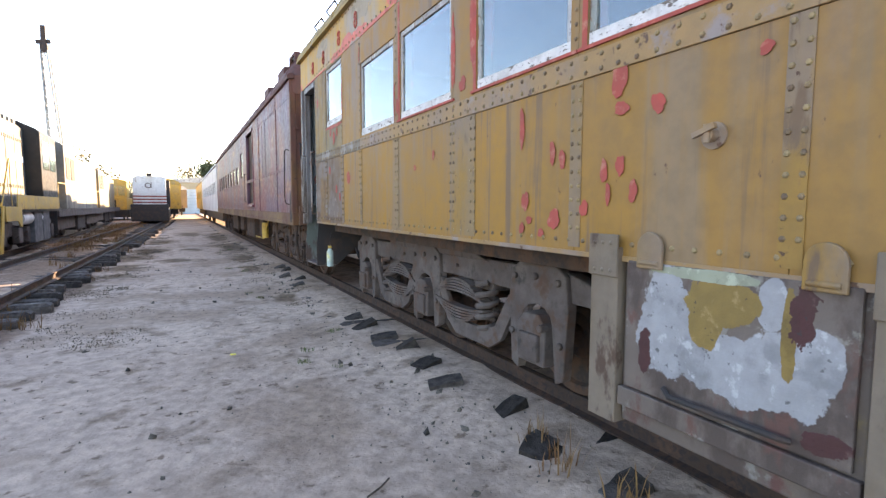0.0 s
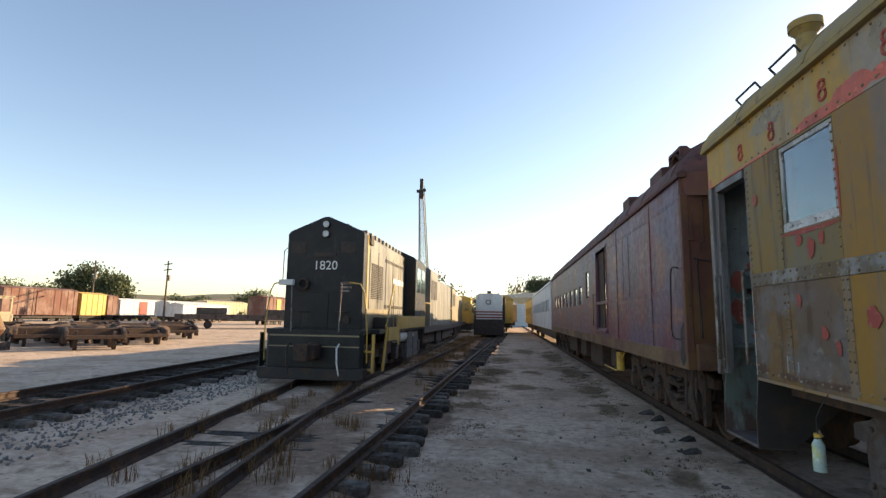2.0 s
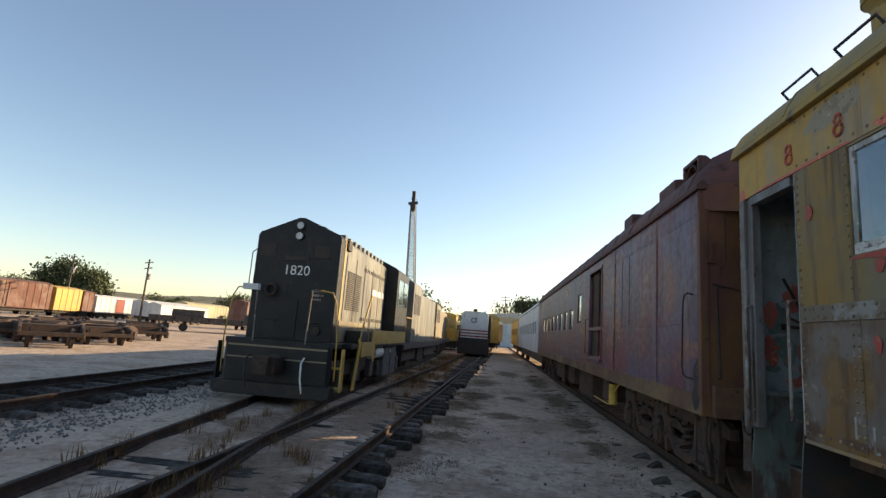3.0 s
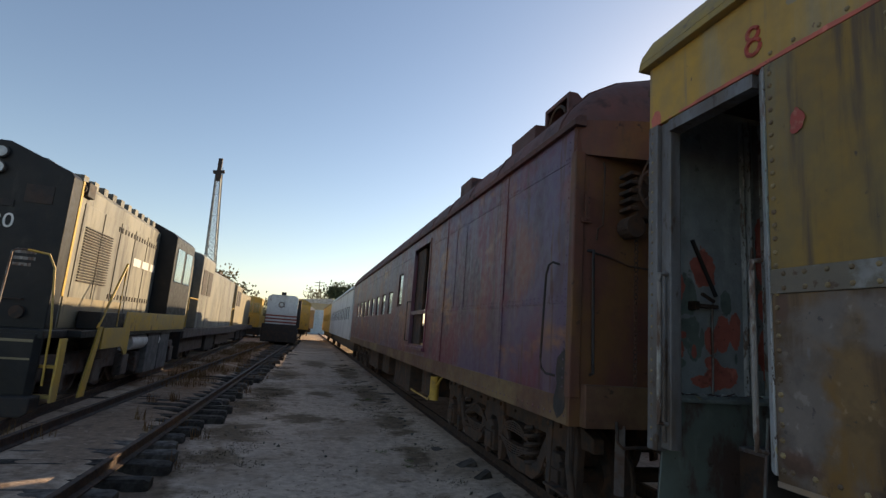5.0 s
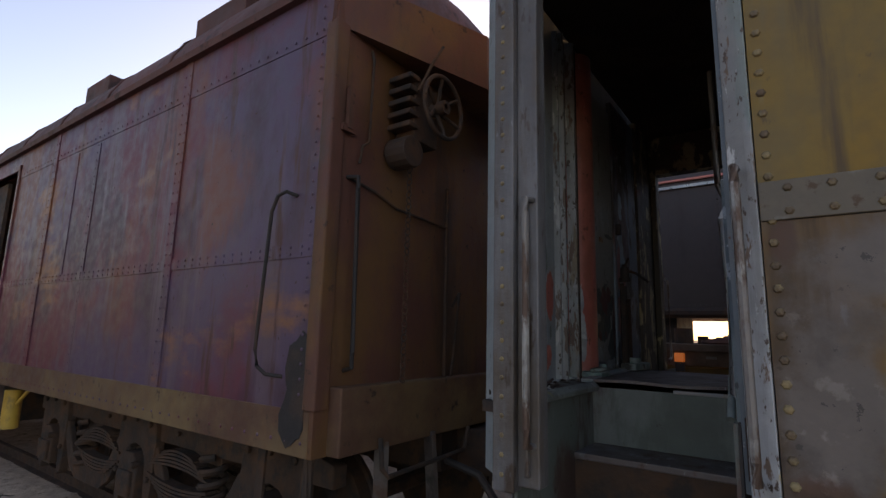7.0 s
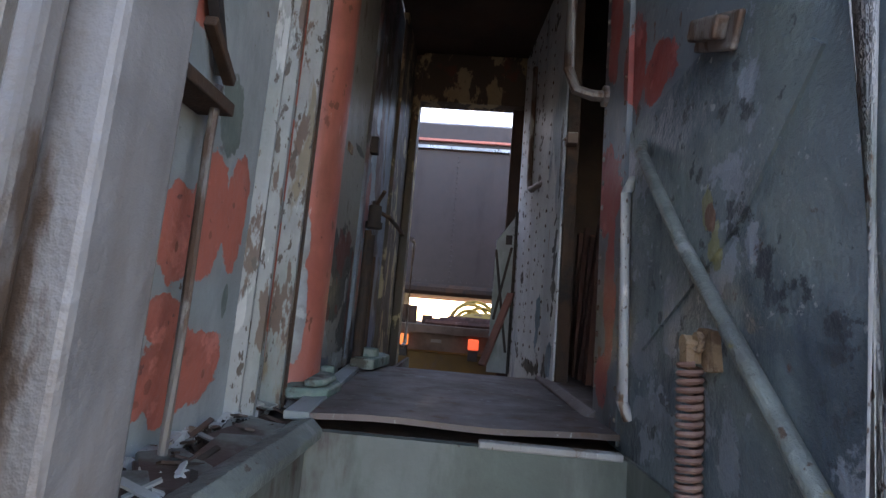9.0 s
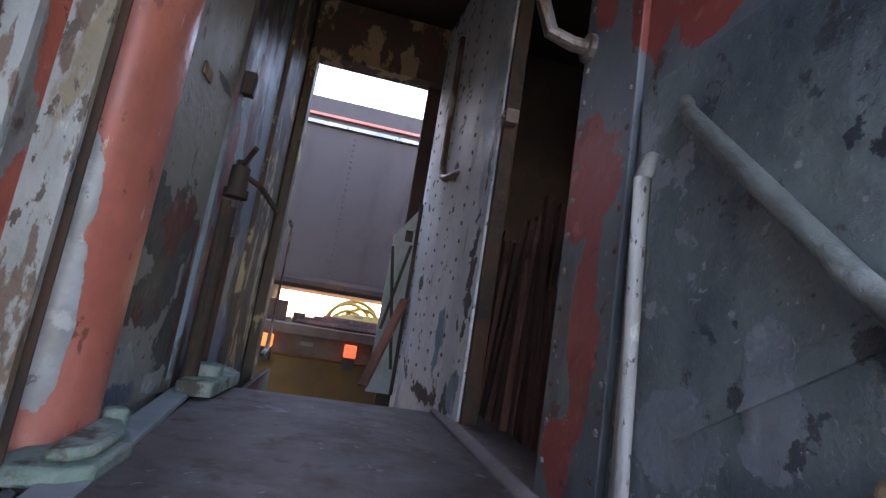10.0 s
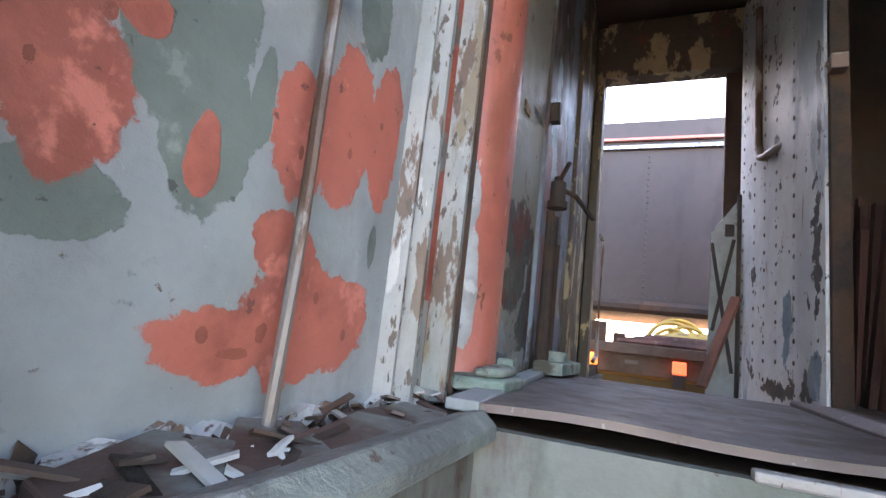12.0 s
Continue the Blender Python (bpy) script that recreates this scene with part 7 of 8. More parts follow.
# ---- other locomotives ----
def switcher(name, cx, y0, length, body, trim, label, cab_at=0.72, top=4.2, hw=1.15):
    t = thing(name, (cx, y0, 0.25), label, "locomotive")
    part("hood", Geo().prism(hood_prof(cx, hw, 1.5, top - 0.25, top), "y", y0 + 0.6, y0 + length * cab_at), body, t, bevel=0.03)
    cab = part("cab", Geo().prism(hood_prof(cx, 1.45, 1.5, top - 0.15, top + 0.12), "y", y0 + length * cab_at + 0.002, y0 + length * cab_at + 2.4), body, t, bevel=0.03)
    for k in (0.25, 1.25):
        part("window", Geo().box(cx + 1.452, cx + 1.465, y0 + length * cab_at + k, y0 + length * cab_at + k + 0.8, 2.7, 3.6), DARKIRON, cab)
    part("rear_hood", Geo().prism(hood_prof(cx, hw, 1.5, top - 0.35, top - 0.1), "y", y0 + length * cab_at + 2.402, y0 + length - 0.6), body, t)
    part("deck", Geo().box(cx - 1.46, cx + 1.46, y0, y0 + length, 1.2, 1.5), trim, t, bevel=0.02)
    for k in range(int(length * cab_at / 1.1)):
        part("hood_door", Geo().box(cx + hw, cx + hw + 0.02, y0 + 0.9 + k * 1.0, y0 + 1.7 + k * 1.0, 1.7, top - 0.6), DARKIRON if k % 3 == 1 else body, t)
    part("front_plate", Geo().box(cx - 1.4, cx + 1.4, y0 - 0.06, y0, 0.55, 1.45), DARKIRON, t, bevel=0.02)
    part("hand_rail", Geo().pipe([(cx + 1.42, y0 + 0.2, 1.5), (cx + 1.42, y0 + 0.25, 2.5), (cx + 1.42, y0 + length * cab_at, 2.5)], 0.025), LOCOYEL, t)
    part("exhaust", Geo().cyl((cx, y0 + length * 0.3, top), (cx, y0 + length * 0.3, top + 0.35), 0.18), DARKIRON, t)
    for yb in (y0 + 1.6, y0 + length - 4.0):
        wheel_set(t, cx, (yb, yb + 1.6, yb + 2.9), mat=TRUCKM)
        part("bogie", Geo().box(cx + 1.0, cx + 1.15, yb - 0.6, yb + 3.5, 0.65, 1.15), TRUCKM, t, bevel=0.03)
    part("tank", Geo().box(cx - 1.2, cx + 1.2, y0 + length * 0.42, y0 + length * 0.58, 0.5, 1.2), DARKIRON, t, bevel=0.06)
    return t


switcher("cream_locomotive", -5.50, 23.4, 13.0, LOCOSIDE, TRUCKM, "dusty grey diesel locomotive with a dark frame", 0.12, 4.25)
switcher("cream_locomotive", -5.95, 37.0, 13.0, CREAM, TRUCKM, "weathered cream diesel locomotive with open cab", 0.10, 4.1)
switcher("cream_locomotive", -7.9, 50.6, 9.0, LOCOYEL, DARKIRON, "dull yellow diesel locomotive behind the cream ones", 0.3, 4.2)

# yellow shunter seen end on
sh = thing("yellow_shunter", (-6.3, 64, 0.25), "small yellow shunting locomotive with large cab windows", "locomotive")
SX, SY = -5.9, 60.0
part("body", Geo().box(SX - 1.1, SX + 1.1, SY, SY + 7, 1.2, 2.45), LOCOYEL, sh, bevel=0.05)
cabp = wall_xz(Geo(), SY, SY + 0.08, SX - 1.15, SX + 1.15, 2.45, 3.95, [(SX - 1.0 + 0.7 * k, SX - 0.42 + 0.7 * k, 2.65, 3.6) for k in range(3)])
cab_ = part("cab", cabp.box(SX - 1.15, SX - 1.07, SY + 0.08, SY + 2.5, 2.45, 3.95).box(SX + 1.07, SX + 1.15, SY + 0.08, SY + 2.5, 2.45, 3.95).box(SX - 1.07, SX + 1.07, SY + 2.42, SY + 2.5, 2.45, 3.95), LOCOYEL, sh)
for k in range(3):
    part("pane", Geo().box(SX - 1.0 + 0.7 * k, SX - 0.42 + 0.7 * k, SY + 0.03, SY + 0.04, 2.65, 3.6), PANE, cab_)
part("cab_roof", Geo().prism([(SX - 1.25, 3.95), (SX + 1.25, 3.95), (SX + 1.1, 4.15), (SX + 0.4, 4.3), (SX - 0.4, 4.3), (SX - 1.1, 4.15)], "y", SY - 0.1, SY + 2.6), LOCOYEL, sh)
part("frame", Geo().box(SX - 1.3, SX + 1.3, SY - 0.5, SY + 7.2, 0.45, 1.2), DARKIRON, sh, bevel=0.04)
part("grille", Geo().box(SX - 0.2, SX + 0.2, SY - 0.02, SY, 1.5, 2.2), DARKIRON, sh)
wheel_set(sh, SX, (SY + 1.2, SY + 5), mat=DARKIRON, z=0.2)

# white and red striped engine at the head of a yellow train
WX, WY = -2.22, 48.5
we = thing("striped_locomotive", (WX, WY, 0.25), "white locomotive with red stripes and dark front, seen end on", "locomotive")
part("body", Geo().prism([(WX - 1.2, 1.2), (WX + 1.2, 1.2), (WX + 1.2, 3.9), (WX + 0.9, 4.1), (WX - 0.9, 4.1), (WX - 1.2, 3.9)], "y", WY, WY + 12), WHITEP, we, bevel=0.04)
for z in (2.35, 2.10, 1.85):
    part("stripe", Geo().box(WX - 1.205, WX + 1.205, WY - 0.012, WY + 8, z, z + 0.12), DEEPRED, we)
part("dark_nose", Geo().box(WX - 1.35, WX + 1.35, WY - 0.9, WY - 0.02, 0.35, 1.75), DARKIRON, we, bevel=0.06)
part("cab_side", Geo().box(WX + 1.2, WX + 1.45, WY + 0.4, WY + 3.4, 1.5, 3.8), DARKIRON, we, bevel=0.04)
part("headlight", Geo().box(WX - 0.18, WX + 0.18, WY - 0.1, WY + 0.2, 4.1, 4.32).cyl((WX, WY - 0.12, 4.22), (WX, WY, 4.22), 0.1), DARKIRON, we)
part("mark", Geo().torus((WX - 0.1, WY - 0.01, 3.3), "y", 0.2, 0.04, 12, 4).box(WX + 0.1, WX + 0.16, WY - 0.02, WY, 3.1, 3.6), STEELROD, we)
part("frame", Geo().box(WX - 1.3, WX + 1.3, WY, WY + 12, 0.5, 1.2), DARKIRON, we)
wheel_set(we, WX, (WY + 1.5, WY + 3.5, WY + 8.5, WY + 10.5), mat=DARKIRON, z=0.2)
plain_coach("yellow_coach", 62.0, 80.0, LOCOYEL, ROOFY, "sunlit yellow coach behind the striped engine", xc=-1.4)
plain_coach("yellow_coach", 81.0, 98.0, CREAM, WHITEP, "sunlit pale coach at the end of the yellow train", xc=-0.6)

# shed across the end of the yard
shed = thing("shed", (3.5, 112, 0), "tan metal shed with a pale blue roller door", "shed")
part("wall", wall_xz(Geo(), 112, 112.2, -6, 14, 0, 6.2, [(0.4, 5.2, 0, 4.9)]), TANWALL, shed)
part("side_wall", Geo().box(-6, -5.8, 112.2, 126, 0, 6.2).box(13.8, 14, 112.2, 126, 0, 6.2), TANWALL, shed)
part("roof", Geo().prism([(-6.4, 6.2), (14.4, 6.2), (14.4, 6.4), (4, 7.3), (-6.4, 6.4)], "y", 111.8, 126), TIN, shed)
for k in range(8):
    part("door_slat", Geo().box(0.42, 5.18, 112.08, 112.14, 0.02 + 0.61 * k, 0.60 + 0.61 * k), BLUEDOOR, shed)

# lattice mast
MX, MY = -11.6, 70.0
mast = thing("crane_mast", (MX, MY, 0), "tall pale steel lattice crane boom standing upright", "crane")
H_ = 20.5
for sx, sy in ((-1, -1), (1, -1), (1, 1), (-1, 1)):
    part("chord", Geo().cyl((MX + sx * 0.75, MY + sy * 0.75, 0), (MX - 0.9 + sx * 0.3, MY + sy * 0.3, H_ - 2), 0.075, n=6), SLATE, mast)
for side in range(4):
    g = Geo()
    for k in range(20):
        def at(i, c):
            t = i / 20
            r_ = 0.75 - 0.45 * t
            sx, sy = ((-1, -1), (1, -1), (1, 1), (-1, 1))[c % 4]
            return (MX - 0.9 * t + sx * r_, MY + sy * r_, (H_ - 2) * t)
        g.cyl(at(k, side), at(k + 1, side + 1), 0.035, n=5).cyl(at(k, side + 1), at(k + 1, side), 0.035, n=5).cyl(at(k, side), at(k, side + 1), 0.035, n=5)
    part("lacing", g, SLATE, mast)
part("mast_head", Geo().box(MX - 1.25, MX - 0.55, MY - 0.35, MY + 0.35, H_ - 2.2, H_ - 1.4).box(MX - 1.15, MX - 0.7, MY - 0.2, MY + 0.2, H_ - 1.4, H_ + 0.6).bar((MX - 1.6, MY, H_ - 1.2), (MX - 0.3, MY, H_ - 1.0), 0.2, 0.4), DARKIRON, mast)
part("mast_platform", Geo().box(MX - 1.3, MX + 1.0, MY - 0.9, MY + 0.9, 7.0, 7.2), RUSTY, mast)
part("mast_cable", Geo().pipe([(MX - 0.5, MY - 0.4, H_ - 0.5), (MX + 0.9, MY - 0.8, 2)], 0.03, 4), DARKIRON, mast)

# ---- far side of the train ----
DECKM = shade("wagon_deck", (0.15, 0.105, 0.08), [((0.09, 0.06, 0.045), 3, 0.52, 0.1, 1)], rough=0.85)
WAGONY = shade("wagon_yellow", (0.15, 0.085, 0.02), [((0.11, 0.07, 0.025), 1.2, 0.52, 0.1, 0.4), ((0.13, 0.08, 0.04), 5, 0.64, 0.06, 0.5)], rough=0.6)
wag = thing("flat_wagon", (7.7, 8, 0.26), "yellow flat wagon with a planked deck", "wagon")
part("side_beam", Geo().box(6.40, 6.46, -2, 16, 0.95, 1.60), WAGONY, wag, "yellow side beam with white lettering", bevel=0.006)
part("deck_edge", Geo().box(6.28, 9.3, -2, 16, 1.78, 1.86).box(6.33, 6.45, -2, 16, 1.62, 1.78), DECKM, wag, bevel=0.006)
part("far_beam", Geo().box(9.1, 9.2, -2, 16, 0.95, 1.78), WAGONY, wag)
for k, y in enumerate((8.64, 8.16, 7.95)):
    part("letter_mark", Geo().torus((6.397, y, 1.215), "x", 0.07, 0.018, 14, 4, 0.0 if k == 0 else -1.0, math.pi if k == 0 else 4.1), LETTER, wag)
part("letter_mark", Geo().bar((6.397, 8.47, 1.295), (6.397, 8.36, 1.135), 0.03, 0.004, (1, 0, 0)).bar((6.397, 8.36, 1.295), (6.397, 8.47, 1.135), 0.03, 0.004, (1, 0, 0)), LETTER, wag)
for y, m_ in ((8.63, AMBER), (7.97, REDLENS)):
    part("marker_lamp", Geo().box(6.24, 6.32, y - 0.05, y + 0.05, 1.66, 1.76), m_, wag, bevel=0.01)
    part("lamp_bracket", Geo().box(6.25, 6.33, y - 0.045, y + 0.045, 1.56, 1.655), DARKIRON, wag)
part("small_plate", Geo().box(6.325, 6.33, 8.27, 8.37, 1.70, 1.73), STEELROD, wag)
wheel_set(wag, 7.8, (-0.5, 1.2, 13, 14.7), r=0.42, mat=RUSTY, z=0.26)
hose = thing("hose_coil", (7.0, 8.2, 1.86), "tangled yellow hoses coiled on the wagon deck", "hose")
for k in range(7):
    part("hose", Geo().torus((6.85 + 0.03 * k, 8.05 - 0.05 * k, 1.88 + 0.018 * k), "z", 0.42 - 0.03 * k, 0.03, 26, 6), LOCOYEL if k > 3 else PLANK, hose, smooth=True)
for k in range(5):
    g = Geo().torus((7.25 - 0.1 * k, 7.96 + 0.07 * math.sin(2.4 * k), 1.88), "x", 0.26 - 0.035 * k, 0.02, 18, 6, 0, math.pi)
    part("hose", g, LOCOYEL, hose, smooth=True)
part("spool", Geo().cyl((6.75, 8.66, 1.86), (6.75, 8.66, 2.04), 0.10, n=14), RUSTY, hose)
part("block", Geo().box(6.70, 6.82, 8.40, 8.50, 1.86, 1.95), RUSTY, hose)
# riveted house standing on the wagon
bc = thing("wagon_house", (8.4, 8, 1.86), "grey-brown riveted steel house carried on the flat wagon", "wagon house")
part("side_wall", Geo().box(7.60, 7.66, 1.0, 15.5, 2.33, 4.02), BROWNCAR, bc)
part("lower_moulding", Geo().prism([(7.55, 2.24), (7.58, 2.20), (7.66, 2.20), (7.66, 2.33), (7.58, 2.33), (7.55, 2.29)], "y", 1.0, 15.5), RUSTY, bc, smooth=True)
part("roof_moulding", Geo().box(7.555, 7.65, 1.0, 15.5, 4.02, 4.06), TIN, bc)
part("roof_stripe", Geo().box(7.57, 7.65, 1.0, 15.5, 4.125, 4.155), PINK, bc, "thin coral stripe under the roof")
# The roof's unseen back is heightened to cut sun into the vestibule.
part("roof", Geo().prism([(7.60, 4.06), (7.66, 4.38), (7.85, 4.46), (8.3, 4.65), (8.8, 4.86), (9.3, 5.04), (9.8, 4.96), (10.2, 4.70), (10.4, 4.40), (10.42, 4.06)], "y", 1.0, 15.5), BROWNCAR, bc, smooth=True)
part("far_wall", Geo().box(10.36, 10.42, 1.0, 15.5, 2.33, 4.06), BROWNCAR, bc)
for y in (0.95, 15.5):
    part("end_wall", Geo().box(7.66, 10.36, y, y + 0.05, 2.33, 4.4), BROWNCAR, bc)
part("house_floor", Geo().box(7.66, 10.36, 1.0, 15.5, 2.24, 2.32), RUSTY, bc)
# Unseen supports; the two wide ones are added to stop glow through the gap.
for y, y1 in ((1.6, 1.9), (5.0, 6.9), (8.9, 12.3), (14.6, 14.9)):
    part("support", Geo().box(7.7, 9.0, y, y1, 1.86, 2.24), DARKIRON, bc)
# Unseen box, added only to keep direct sun off the white panel.
part("roof_monitor", Geo().box(8.2, 10.0, 9.9, 13.6, 4.5, 5.85), BROWNCAR, bc, bevel=0.03)
rbv = Geo()
for yv in (5.63, 6.96, 8.29, 9.62, 10.95):
    for k in range(24):
        rbv.dome((7.60, yv, 2.42 + 0.066 * k), 0.014)
for k in range(110):
    rbv.dome((7.60, 5 + 0.07 * k, 2.37), 0.009)
tagged(part("rivets", rbv, BROWNCAR, bc), kind="stuff")

# Unseen wagon, added so that no sun passes under the maroon coach.
gon = thing("gondola_wagon", (7.8, 18, 0.26), "unseen rusty low-sided wagon, added to shade the ground under the coaches", "wagon")
part("side", Geo().box(6.40, 6.46, 16.8, 46, 0.95, 2.35).box(9.14, 9.20, 16.8, 46, 0.95, 2.35), RUSTY, gon)
part("end", Geo().box(6.46, 9.14, 16.8, 16.86, 0.95, 2.35).box(6.46, 9.14, 45.94, 46, 0.95, 2.35), RUSTY, gon)
part("floor", Geo().box(6.46, 9.14, 16.86, 45.94, 0.95, 1.1), RUSTY, gon)
for k in range(20):
    part("stake", Geo().box(6.34, 6.40, 17.2 + 1.45 * k, 17.32 + 1.45 * k, 0.95, 2.35), RUSTY, gon)
wheel_set(gon, 7.8, (18.5, 20.2, 42.5, 44.2), r=0.42, mat=RUSTY, z=0.26)

# ---- left yard ----
def loose_truck(x, y, rz, mat, label):
    t = thing("loose_truck", (0, 0, 0), label, "railway truck", "scrap trucks in the yard")
    for s in (-1, 1):
        part("side_frame", Geo().prism([(-1.3, 0.45), (-1.2, 0.85), (-0.5, 1.0), (0.5, 1.0), (1.2, 0.85), (1.3, 0.45), (0.9, 0.4), (0.6, 0.65), (-0.6, 0.65), (-0.9, 0.4)], "x", s * 1.0, s * 1.12), mat, t, bevel=0.02)
        for k in (-0.85, 0.85):
            part("wheel", wheel_geo(s * 0.72, k, 0.42, 0.42, -s), RUSTY, t)
            part("journal_box", Geo().box(s * 1.1 - 0.1, s * 1.1 + 0.1, k - 0.17, k + 0.17, 0.3, 0.65), mat, t, bevel=0.02)
    part("bolster", Geo().box(-1.15, 1.15, -0.25, 0.25, 0.6, 0.95), mat, t, bevel=0.03)
    part("end_rail", Geo().box(-1.1, 1.1, -1.42, -1.3, 0.5, 0.68).box(-1.1, 1.1, 1.3, 1.42, 0.5, 0.68), mat, t, bevel=0.02)
    for k in (-0.3, 0.3):
        part("coil_spring", Geo().coil((1.06, k * 0.7, 0.45), (1.06, k * 0.7, 0.75), 0.09, 0.025, 3.5), RUSTY, t)
    t.matrix_basis = Matrix.Translation((x, y, 0.18)) @ Euler((0, 0, rz)).to_matrix().to_4x4()
    return t


first = loose_truck(-19.4, 23.4, 0.8, RUSTY, "rusty loose railway truck standing on the sand")
for x, y, rz in ((-20.2, 27.2, 0.9), (-22.4, 33.4, 0.8), (-25.0, 29.0, 0.7), (-27, 35.5, 0.9), (-23.2, 24.6, 0.8), (-29.5, 31, 0.6), (-28, 41, 0.8), (-33, 38, 0.9), (-32, 46, 0.7), (-37, 44, 0.9), (-36, 34, 0.8), (-21.8, 25.6, 1.0), (-23.8, 27.2, 0.5), (-23.6, 31.2, 1.2), (-25.6, 33.2, 0.6), (-26.8, 31.6, 1.0), (-22.0, 29.8, 0.3), (-24.8, 36.4, 0.9), (-29.0, 37.4, 0.7), (-25.8, 26.2, 1.1), (-27.6, 28.8, 0.4), (-31, 35, 1.2)):
    copy_thing(first, Matrix.Translation((x, y, 0.10)) @ Euler((0, 0, rz)).to_matrix().to_4x4())
gearbox = thing("scrap_frame", (-23.5, 20, 0.18), "large rust-orange cast frame lying on timbers", "scrap")
part("casting", Geo().prism([(-25.4, 0.75), (-25.2, 1.55), (-24.2, 1.7), (-22.6, 1.6), (-21.6, 1.75), (-21.2, 1.1), (-21.5, 0.7)], "y", 19.6, 20.9).cyl((-24.6, 19.5, 1.2), (-24.6, 21, 1.2), 0.55, n=18).cyl((-22.0, 19.5, 1.2), (-22.0, 21, 1.2), 0.5, n=18), SILL, gearbox, bevel=0.06)
part("timber", Geo().box(-25.6, -25.1, 19.2, 21.6, 0.18, 0.55).box(-22.2, -21.7, 19.2, 21.6, 0.18, 0.55).box(-24, -20, 18.6, 18.9, 0.18, 0.4), TIE, gearbox)


def boxcar(name, x0, y0, ang, length, mat, label, h=4.2, w_=2.9, door=True, doormat=None):
    """A wagon whose side runs from (x0, y0) at the given angle."""
    c = thing(name, (0, 0, 0), label, "wagon")
    part("body", Geo().box(0, length, 0, w_, 1.0, h), mat, c, bevel=0.02)
    part("roof", Geo().prism([(-0.06, h), (w_ + 0.06, h), (w_ / 2, h + 0.3)], "x", -0.05, length + 0.05), mat, c)
    for k in range(int(length / 1.0) + 1):
        part("side_post", Geo().box(min(k * 1.0, length - 0.08), min(k * 1.0, length - 0.08) + 0.08, -0.05, 0, 1.0, h), mat, c)
    if door:
        part("door", Geo().box(length * 0.42, length * 0.6, -0.09, -0.05, 1.15, h - 0.2), doormat or mat, c)
    part("underframe", Geo().box(0.3, length - 0.3, 0.4, w_ - 0.4, 0.6, 1.0), DARKIRON, c)
    for k in (1.4, 3.0, length - 3.0, length - 1.4):
        for yv in (w_ / 2 - 0.72, w_ / 2 + 0.72):
            part("wheel", Geo().cyl((k, yv - 0.06, 0.45), (k, yv + 0.06, 0.45), 0.42, n=16), DARKIRON, c)
    c.matrix_basis = Matrix.Translation((x0, y0, 0.15)) @ Euler((0, 0, ang)).to_matrix().to_4x4()
    return c


boxcar("boxcar", -68.6, 62.5, 1.43, 10.6, BOXRED, "faded rust-red boxcar with a sliding door", 4.75)
boxcar("boxcar", -67.0, 73.6, 1.50, 4.6, LOCOYEL, "short yellow boxcar behind the scrap trucks", 4.4, door=False)
boxcar("caboose", -66.7, 78.6, 1.50, 2.0, BOXRED, "rust-red caboose end with dark window openings", 4.2, door=False)
boxcar("reefer", -66.4, 81.0, 1.50, 10.0, WHITEP, "white wagon with a red stripe", 3.7, door=True, doormat=DEEPRED)
boxcar("white_wagon", -58.0, 82.0, 1.50, 11.0, WHITEP, "white equipment wagon across the yard", 3.4)
boxcar("white_wagon", -52.0, 77.0, 1.50, 12.0, WHITEP, "white low equipment wagon across the yard", 3.0)
boxcar("work_wagon", -36.5, 74.0, 1.50, 7.0, BOXRED, "orange-brown work wagon with a yellow cab door", 4.2, doormat=LOCOYEL)
boxcar("tan_wagon", -60.0, 96.0, 1.50, 14.0, TANWALL, "tan wagon behind the white ones", 4.0)
flat = thing("flat_car", (0, 0, 0), "long dark flat car with stake pockets", "wagon")
part("deck", Geo().box(0, 19, 0, 2.8, 1.05, 1.60), TRUCKM, flat, bevel=0.02)
for k in range(12):
    part("stake_pocket", Geo().box(0.6 + 1.6 * k, 0.8 + 1.6 * k, -0.07, 0, 1.2, 1.55), DARKIRON, flat)
for k in (1.5, 3.2, 16, 17.6):
    part("wheel", Geo().cyl((k, 0.5, 0.5), (k, 0.7, 0.5), 0.42, n=16), DARKIRON, flat)
for x0, x1, zt in ((2, 5, 2.3), (9, 11, 2.2)):
    part("load", Geo().box(x0, x1, 0.5, 2.2, 1.60, zt), TRUCKM, flat, bevel=0.05)
flat.matrix_basis = Matrix.Translation((-34.6, 50.4, 0.15)) @ Euler((0, 0, 0.56)).to_matrix().to_4x4()
cart = thing("forklift", (-46, 42, 0.2), "small cream forklift cab with dark windows", "forklift")
part("body", Geo().box(-47.2, -45.2, 41, 43, 0.5, 1.5), CREAM, cart, bevel=0.05)
part("cab", wall_yz(Geo(), -45.25, -45.2, 41.2, 42.8, 1.5, 3.0, [(41.35, 42.65, 1.7, 2.85)]).box(-47, -46.9, 41.2, 42.8, 1.5, 3.0).box(-47.1, -45.1, 41.1, 42.9, 3.0, 3.1).box(-47, -45.2, 41.15, 41.2, 1.5, 3.0), CREAM, cart)
part("wheel", Geo().cyl((-45.3, 41, 0.5), (-45.3, 40.7, 0.5), 0.4, n=16), DARKIRON, cart)


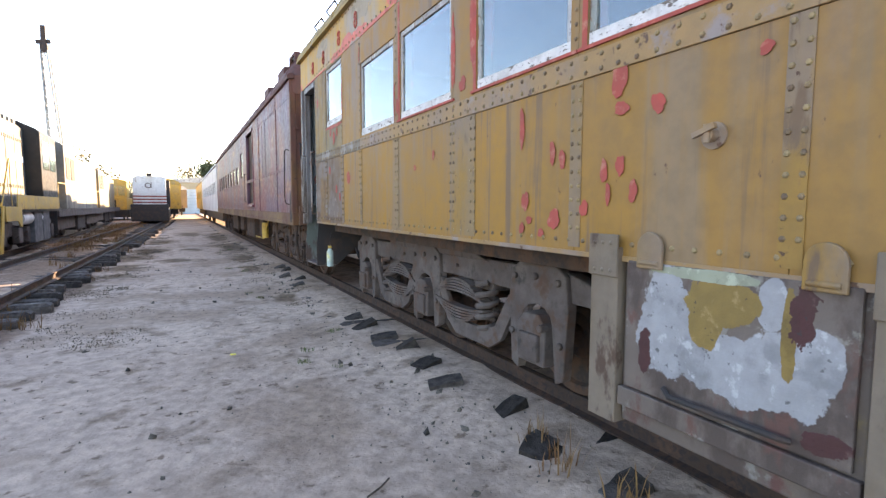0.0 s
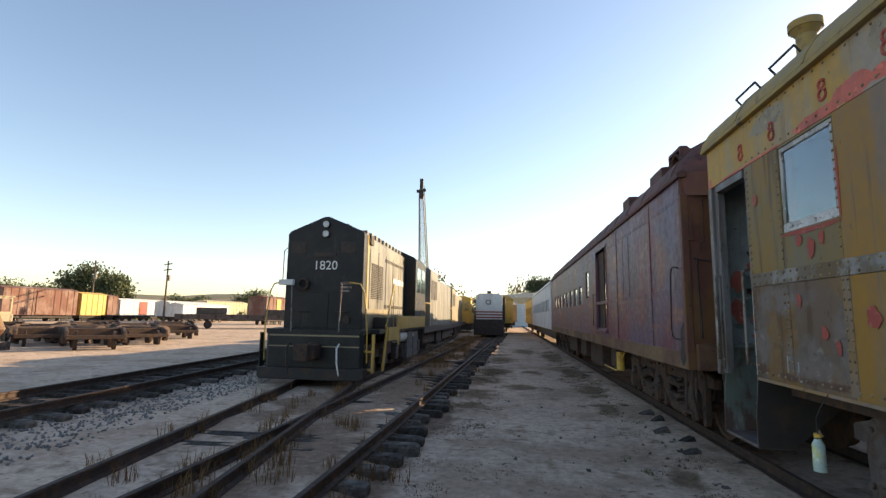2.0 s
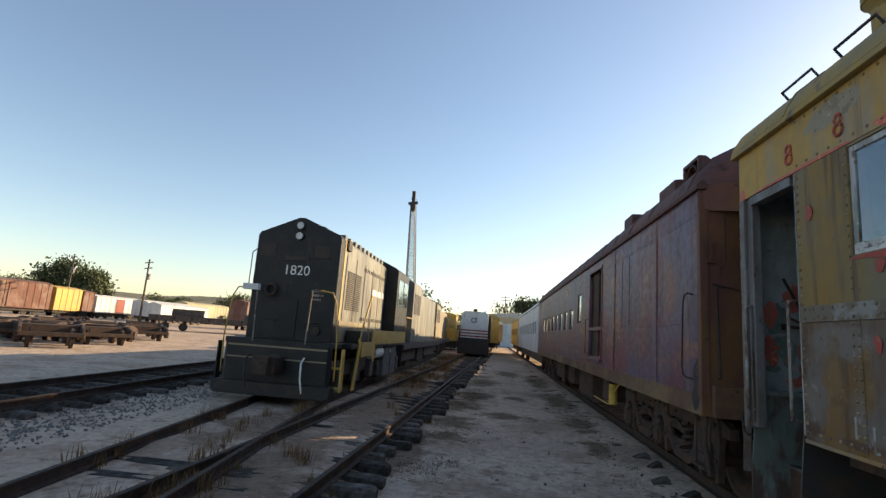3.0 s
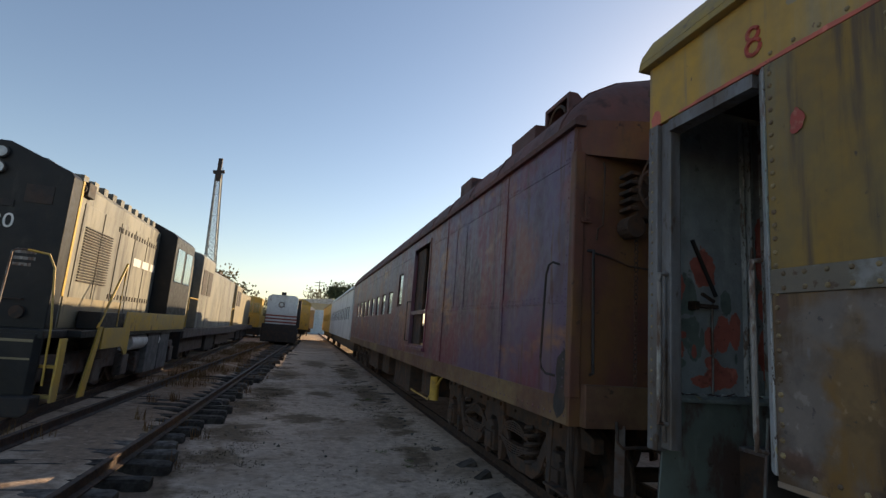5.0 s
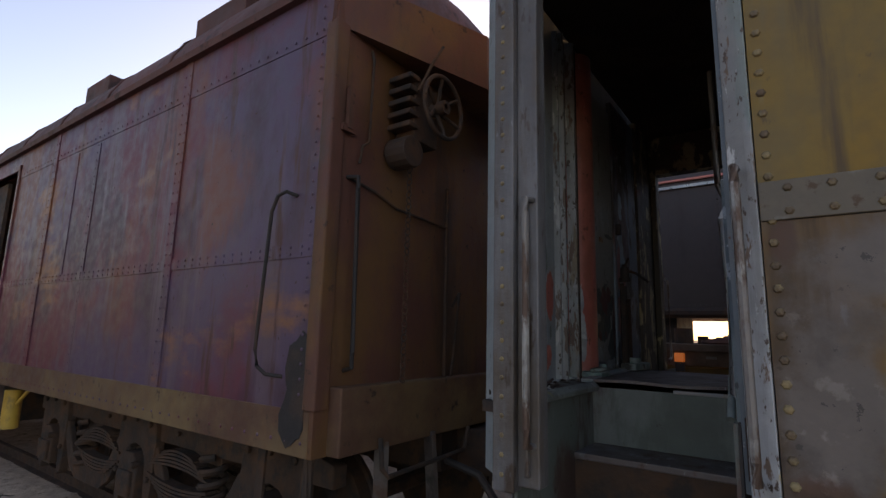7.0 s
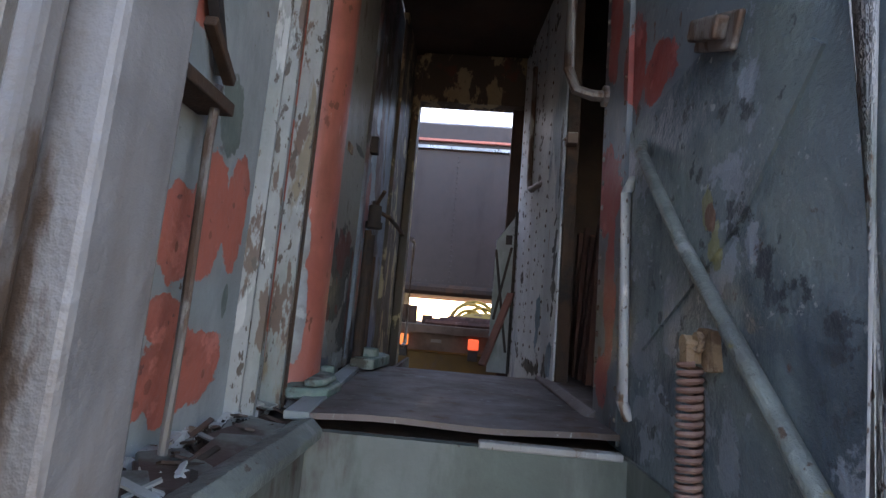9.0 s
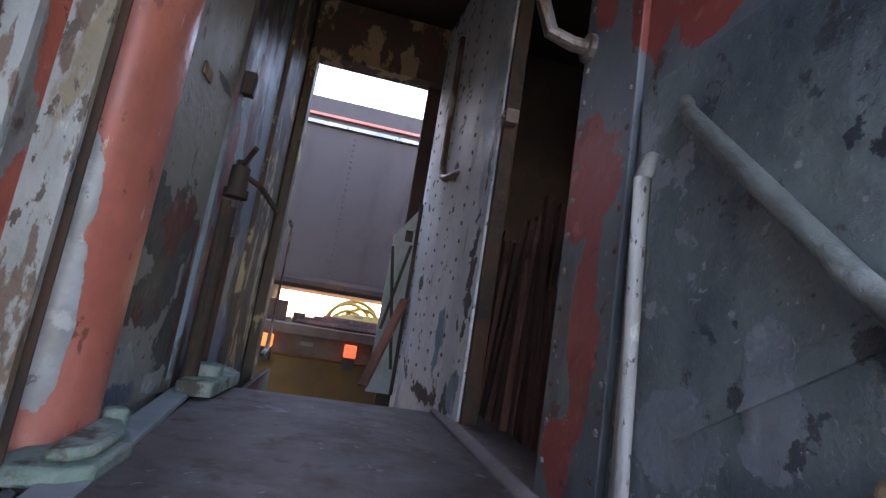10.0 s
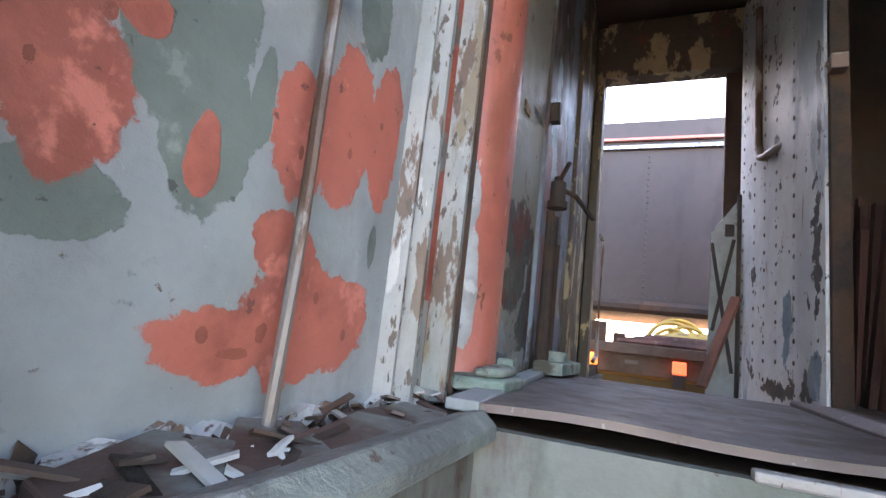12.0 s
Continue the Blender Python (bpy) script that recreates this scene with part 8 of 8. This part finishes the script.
def utility_pole(x, y, h):
    p = thing("utility_pole", (x, y, 0), "weathered wooden utility pole with crossarms", "utility pole", "utility poles")
    part("pole", Geo().cyl((x, y, 0), (x, y, h), 0.17, 0.11, n=8), BARK, p)
    for z in (h - 0.5, h - 1.4):
        part("crossarm", Geo().bar((x - 1.3, y + 0.9, z), (x + 1.3, y - 0.9, z), 0.12, 0.14), BARK, p)
    part("transformer", Geo().cyl((x + 0.4, y - 0.2, h - 3.2), (x + 0.4, y - 0.2, h - 2.3), 0.28, n=10), STEELROD, p)
    return p


utility_pole(-71.5, 80.5, 10.6)
utility_pole(-54.5, 76.0, 10.0)
utility_pole(2.5, 150, 14)


def tree(x, y, h, spread, mat, seed, label, bare=False):
    t = thing("tree", (x, y, 0), label, "tree")
    r = random.Random(seed)
    tr, leaves = Geo(), Geo()
    tr.cyl((x, y, -0.2), (x + 0.2, y, h * 0.45), h * 0.035, h * 0.02, n=7)
    tips = []
    for k in range(9):
        a, up = r.uniform(0, 6.28), r.uniform(0.5, 0.95)
        b = (x + 0.2, y, h * r.uniform(0.25, 0.45))
        e = (x + spread * 0.6 * math.cos(a) * r.uniform(0.5, 1), y + spread * 0.6 * math.sin(a) * r.uniform(0.5, 1), h * up)
        tr.cyl(b, e, h * 0.014, h * 0.004, n=5)
        tips.append(e)
        for _ in range(3):
            e2 = (e[0] + r.uniform(-1, 1) * spread * 0.3, e[1] + r.uniform(-1, 1) * spread * 0.3, e[2] + r.uniform(-0.1, 0.15) * h)
            tr.cyl(e, e2, h * 0.005, h * 0.002, n=4)
            tips.append(e2)
    for e in tips:
        for _ in range(16 if bare else 110):
            s = h * r.uniform(0.012, 0.03)
            c = Vector(e) + Vector((r.gauss(0, 1) * spread * 0.16, r.gauss(0, 1) * spread * 0.16, r.gauss(0, 1) * h * 0.06))
            m = Euler((r.uniform(0, 6), r.uniform(0, 6), r.uniform(0, 6))).to_matrix()
            leaves.add([c + m @ Vector(p) * s for p in ((-1, -0.6, 0), (1, -0.5, 0.2), (0.8, 0.7, 0), (-0.7, 0.6, 0.3))], [(0, 1, 2, 3)])
    part("trunk", tr, BARK, t)
    part("crown", leaves, mat, t)


rt = random.Random(31)
tree(-86, 95, 10.2, 6.0, LEAF, 1, "dark round-crowned oak beyond the boxcars")
tree(-81, 96, 8.6, 4.6, LEAF, 2, "dark green oak beyond the boxcars")
for i, (x, y, h, s) in enumerate(((-110, 88, 8, 9), (-104, 100, 7.5, 9), (-118, 100, 7, 9), (-96, 108, 7, 8), (-75, 112, 6, 6), (-60, 118, 6.5, 6), (-48, 120, 5, 7), (-66, 130, 5, 6), (-130, 95, 7, 10))):
    tree(x, y, h, s, LEAF if i % 3 else DRYLEAF, 10 + i, "scrubby tree on the far side of the yard")
tree(-13, 98, 10, 6, DRYLEAF, 40, "thin-crowned tree behind the crane mast", True)
tree(-18, 108, 8, 7, DRYLEAF, 41, "dry-leaved tree behind the locomotives", True)
tree(-8, 118, 6, 6, DRYLEAF, 42, "dry-leaved tree behind the locomotives")
tree(8.5, 128, 10.5, 5, LEAF, 43, "leafy tree behind the shed")
tree(3.5, 132, 10, 5, DRYLEAF, 44, "half-bare tree behind the shed", True)
tree(13, 126, 9.5, 6, DRYLEAF, 45, "leafy tree behind the shed")
scrub = Geo()
for _ in range(9000):
    a = rt.uniform(-1.35, -0.02)
    d = rt.uniform(120, 240)
    s = rt.uniform(0.5, 1.3)
    c = Vector((d * math.sin(a), d * math.cos(a), rt.uniform(0.2, 2.4 + (d - 120) * 0.018)))
    m = Euler((rt.uniform(0, 6), rt.uniform(0, 6), rt.uniform(0, 6))).to_matrix()
    scrub.add([c + m @ Vector(p) * s for p in ((-1, -0.6, 0), (1, -0.5, 0.2), (0.8, 0.7, 0), (-0.7, 0.6, 0.3))], [(0, 1, 2, 3)])
tagged(part("far_scrub", scrub, LEAF), "far belt of grey-green scrub", "scrub", kind="stuff")
hill = Geo()
for i in range(60):
    a = -2.2 + 3.6 * i / 59
    for d, k in ((420, 0.0), (560, 0.6), (800, 1.0), (1100, 0.2)):
        hh = (26 + 22 * noise.noise(Vector((a * 2.2, 0.5, 0))) + 9 * noise.noise(Vector((a * 7, 3, 0)))) * k * (0.65 + 0.35 * math.sin(-a * 1.3))
        hill.v.append((d * math.sin(a), d * math.cos(a), -1 + max(0, hh)))
hill.f = [(i * 4 + j, i * 4 + j + 1, (i + 1) * 4 + j + 1, (i + 1) * 4 + j) for i in range(59) for j in range(3)]
tagged(part("backdrop_hills", hill, HILL, smooth=True), "low scrub-covered hills on the horizon", "hills", kind="structure")
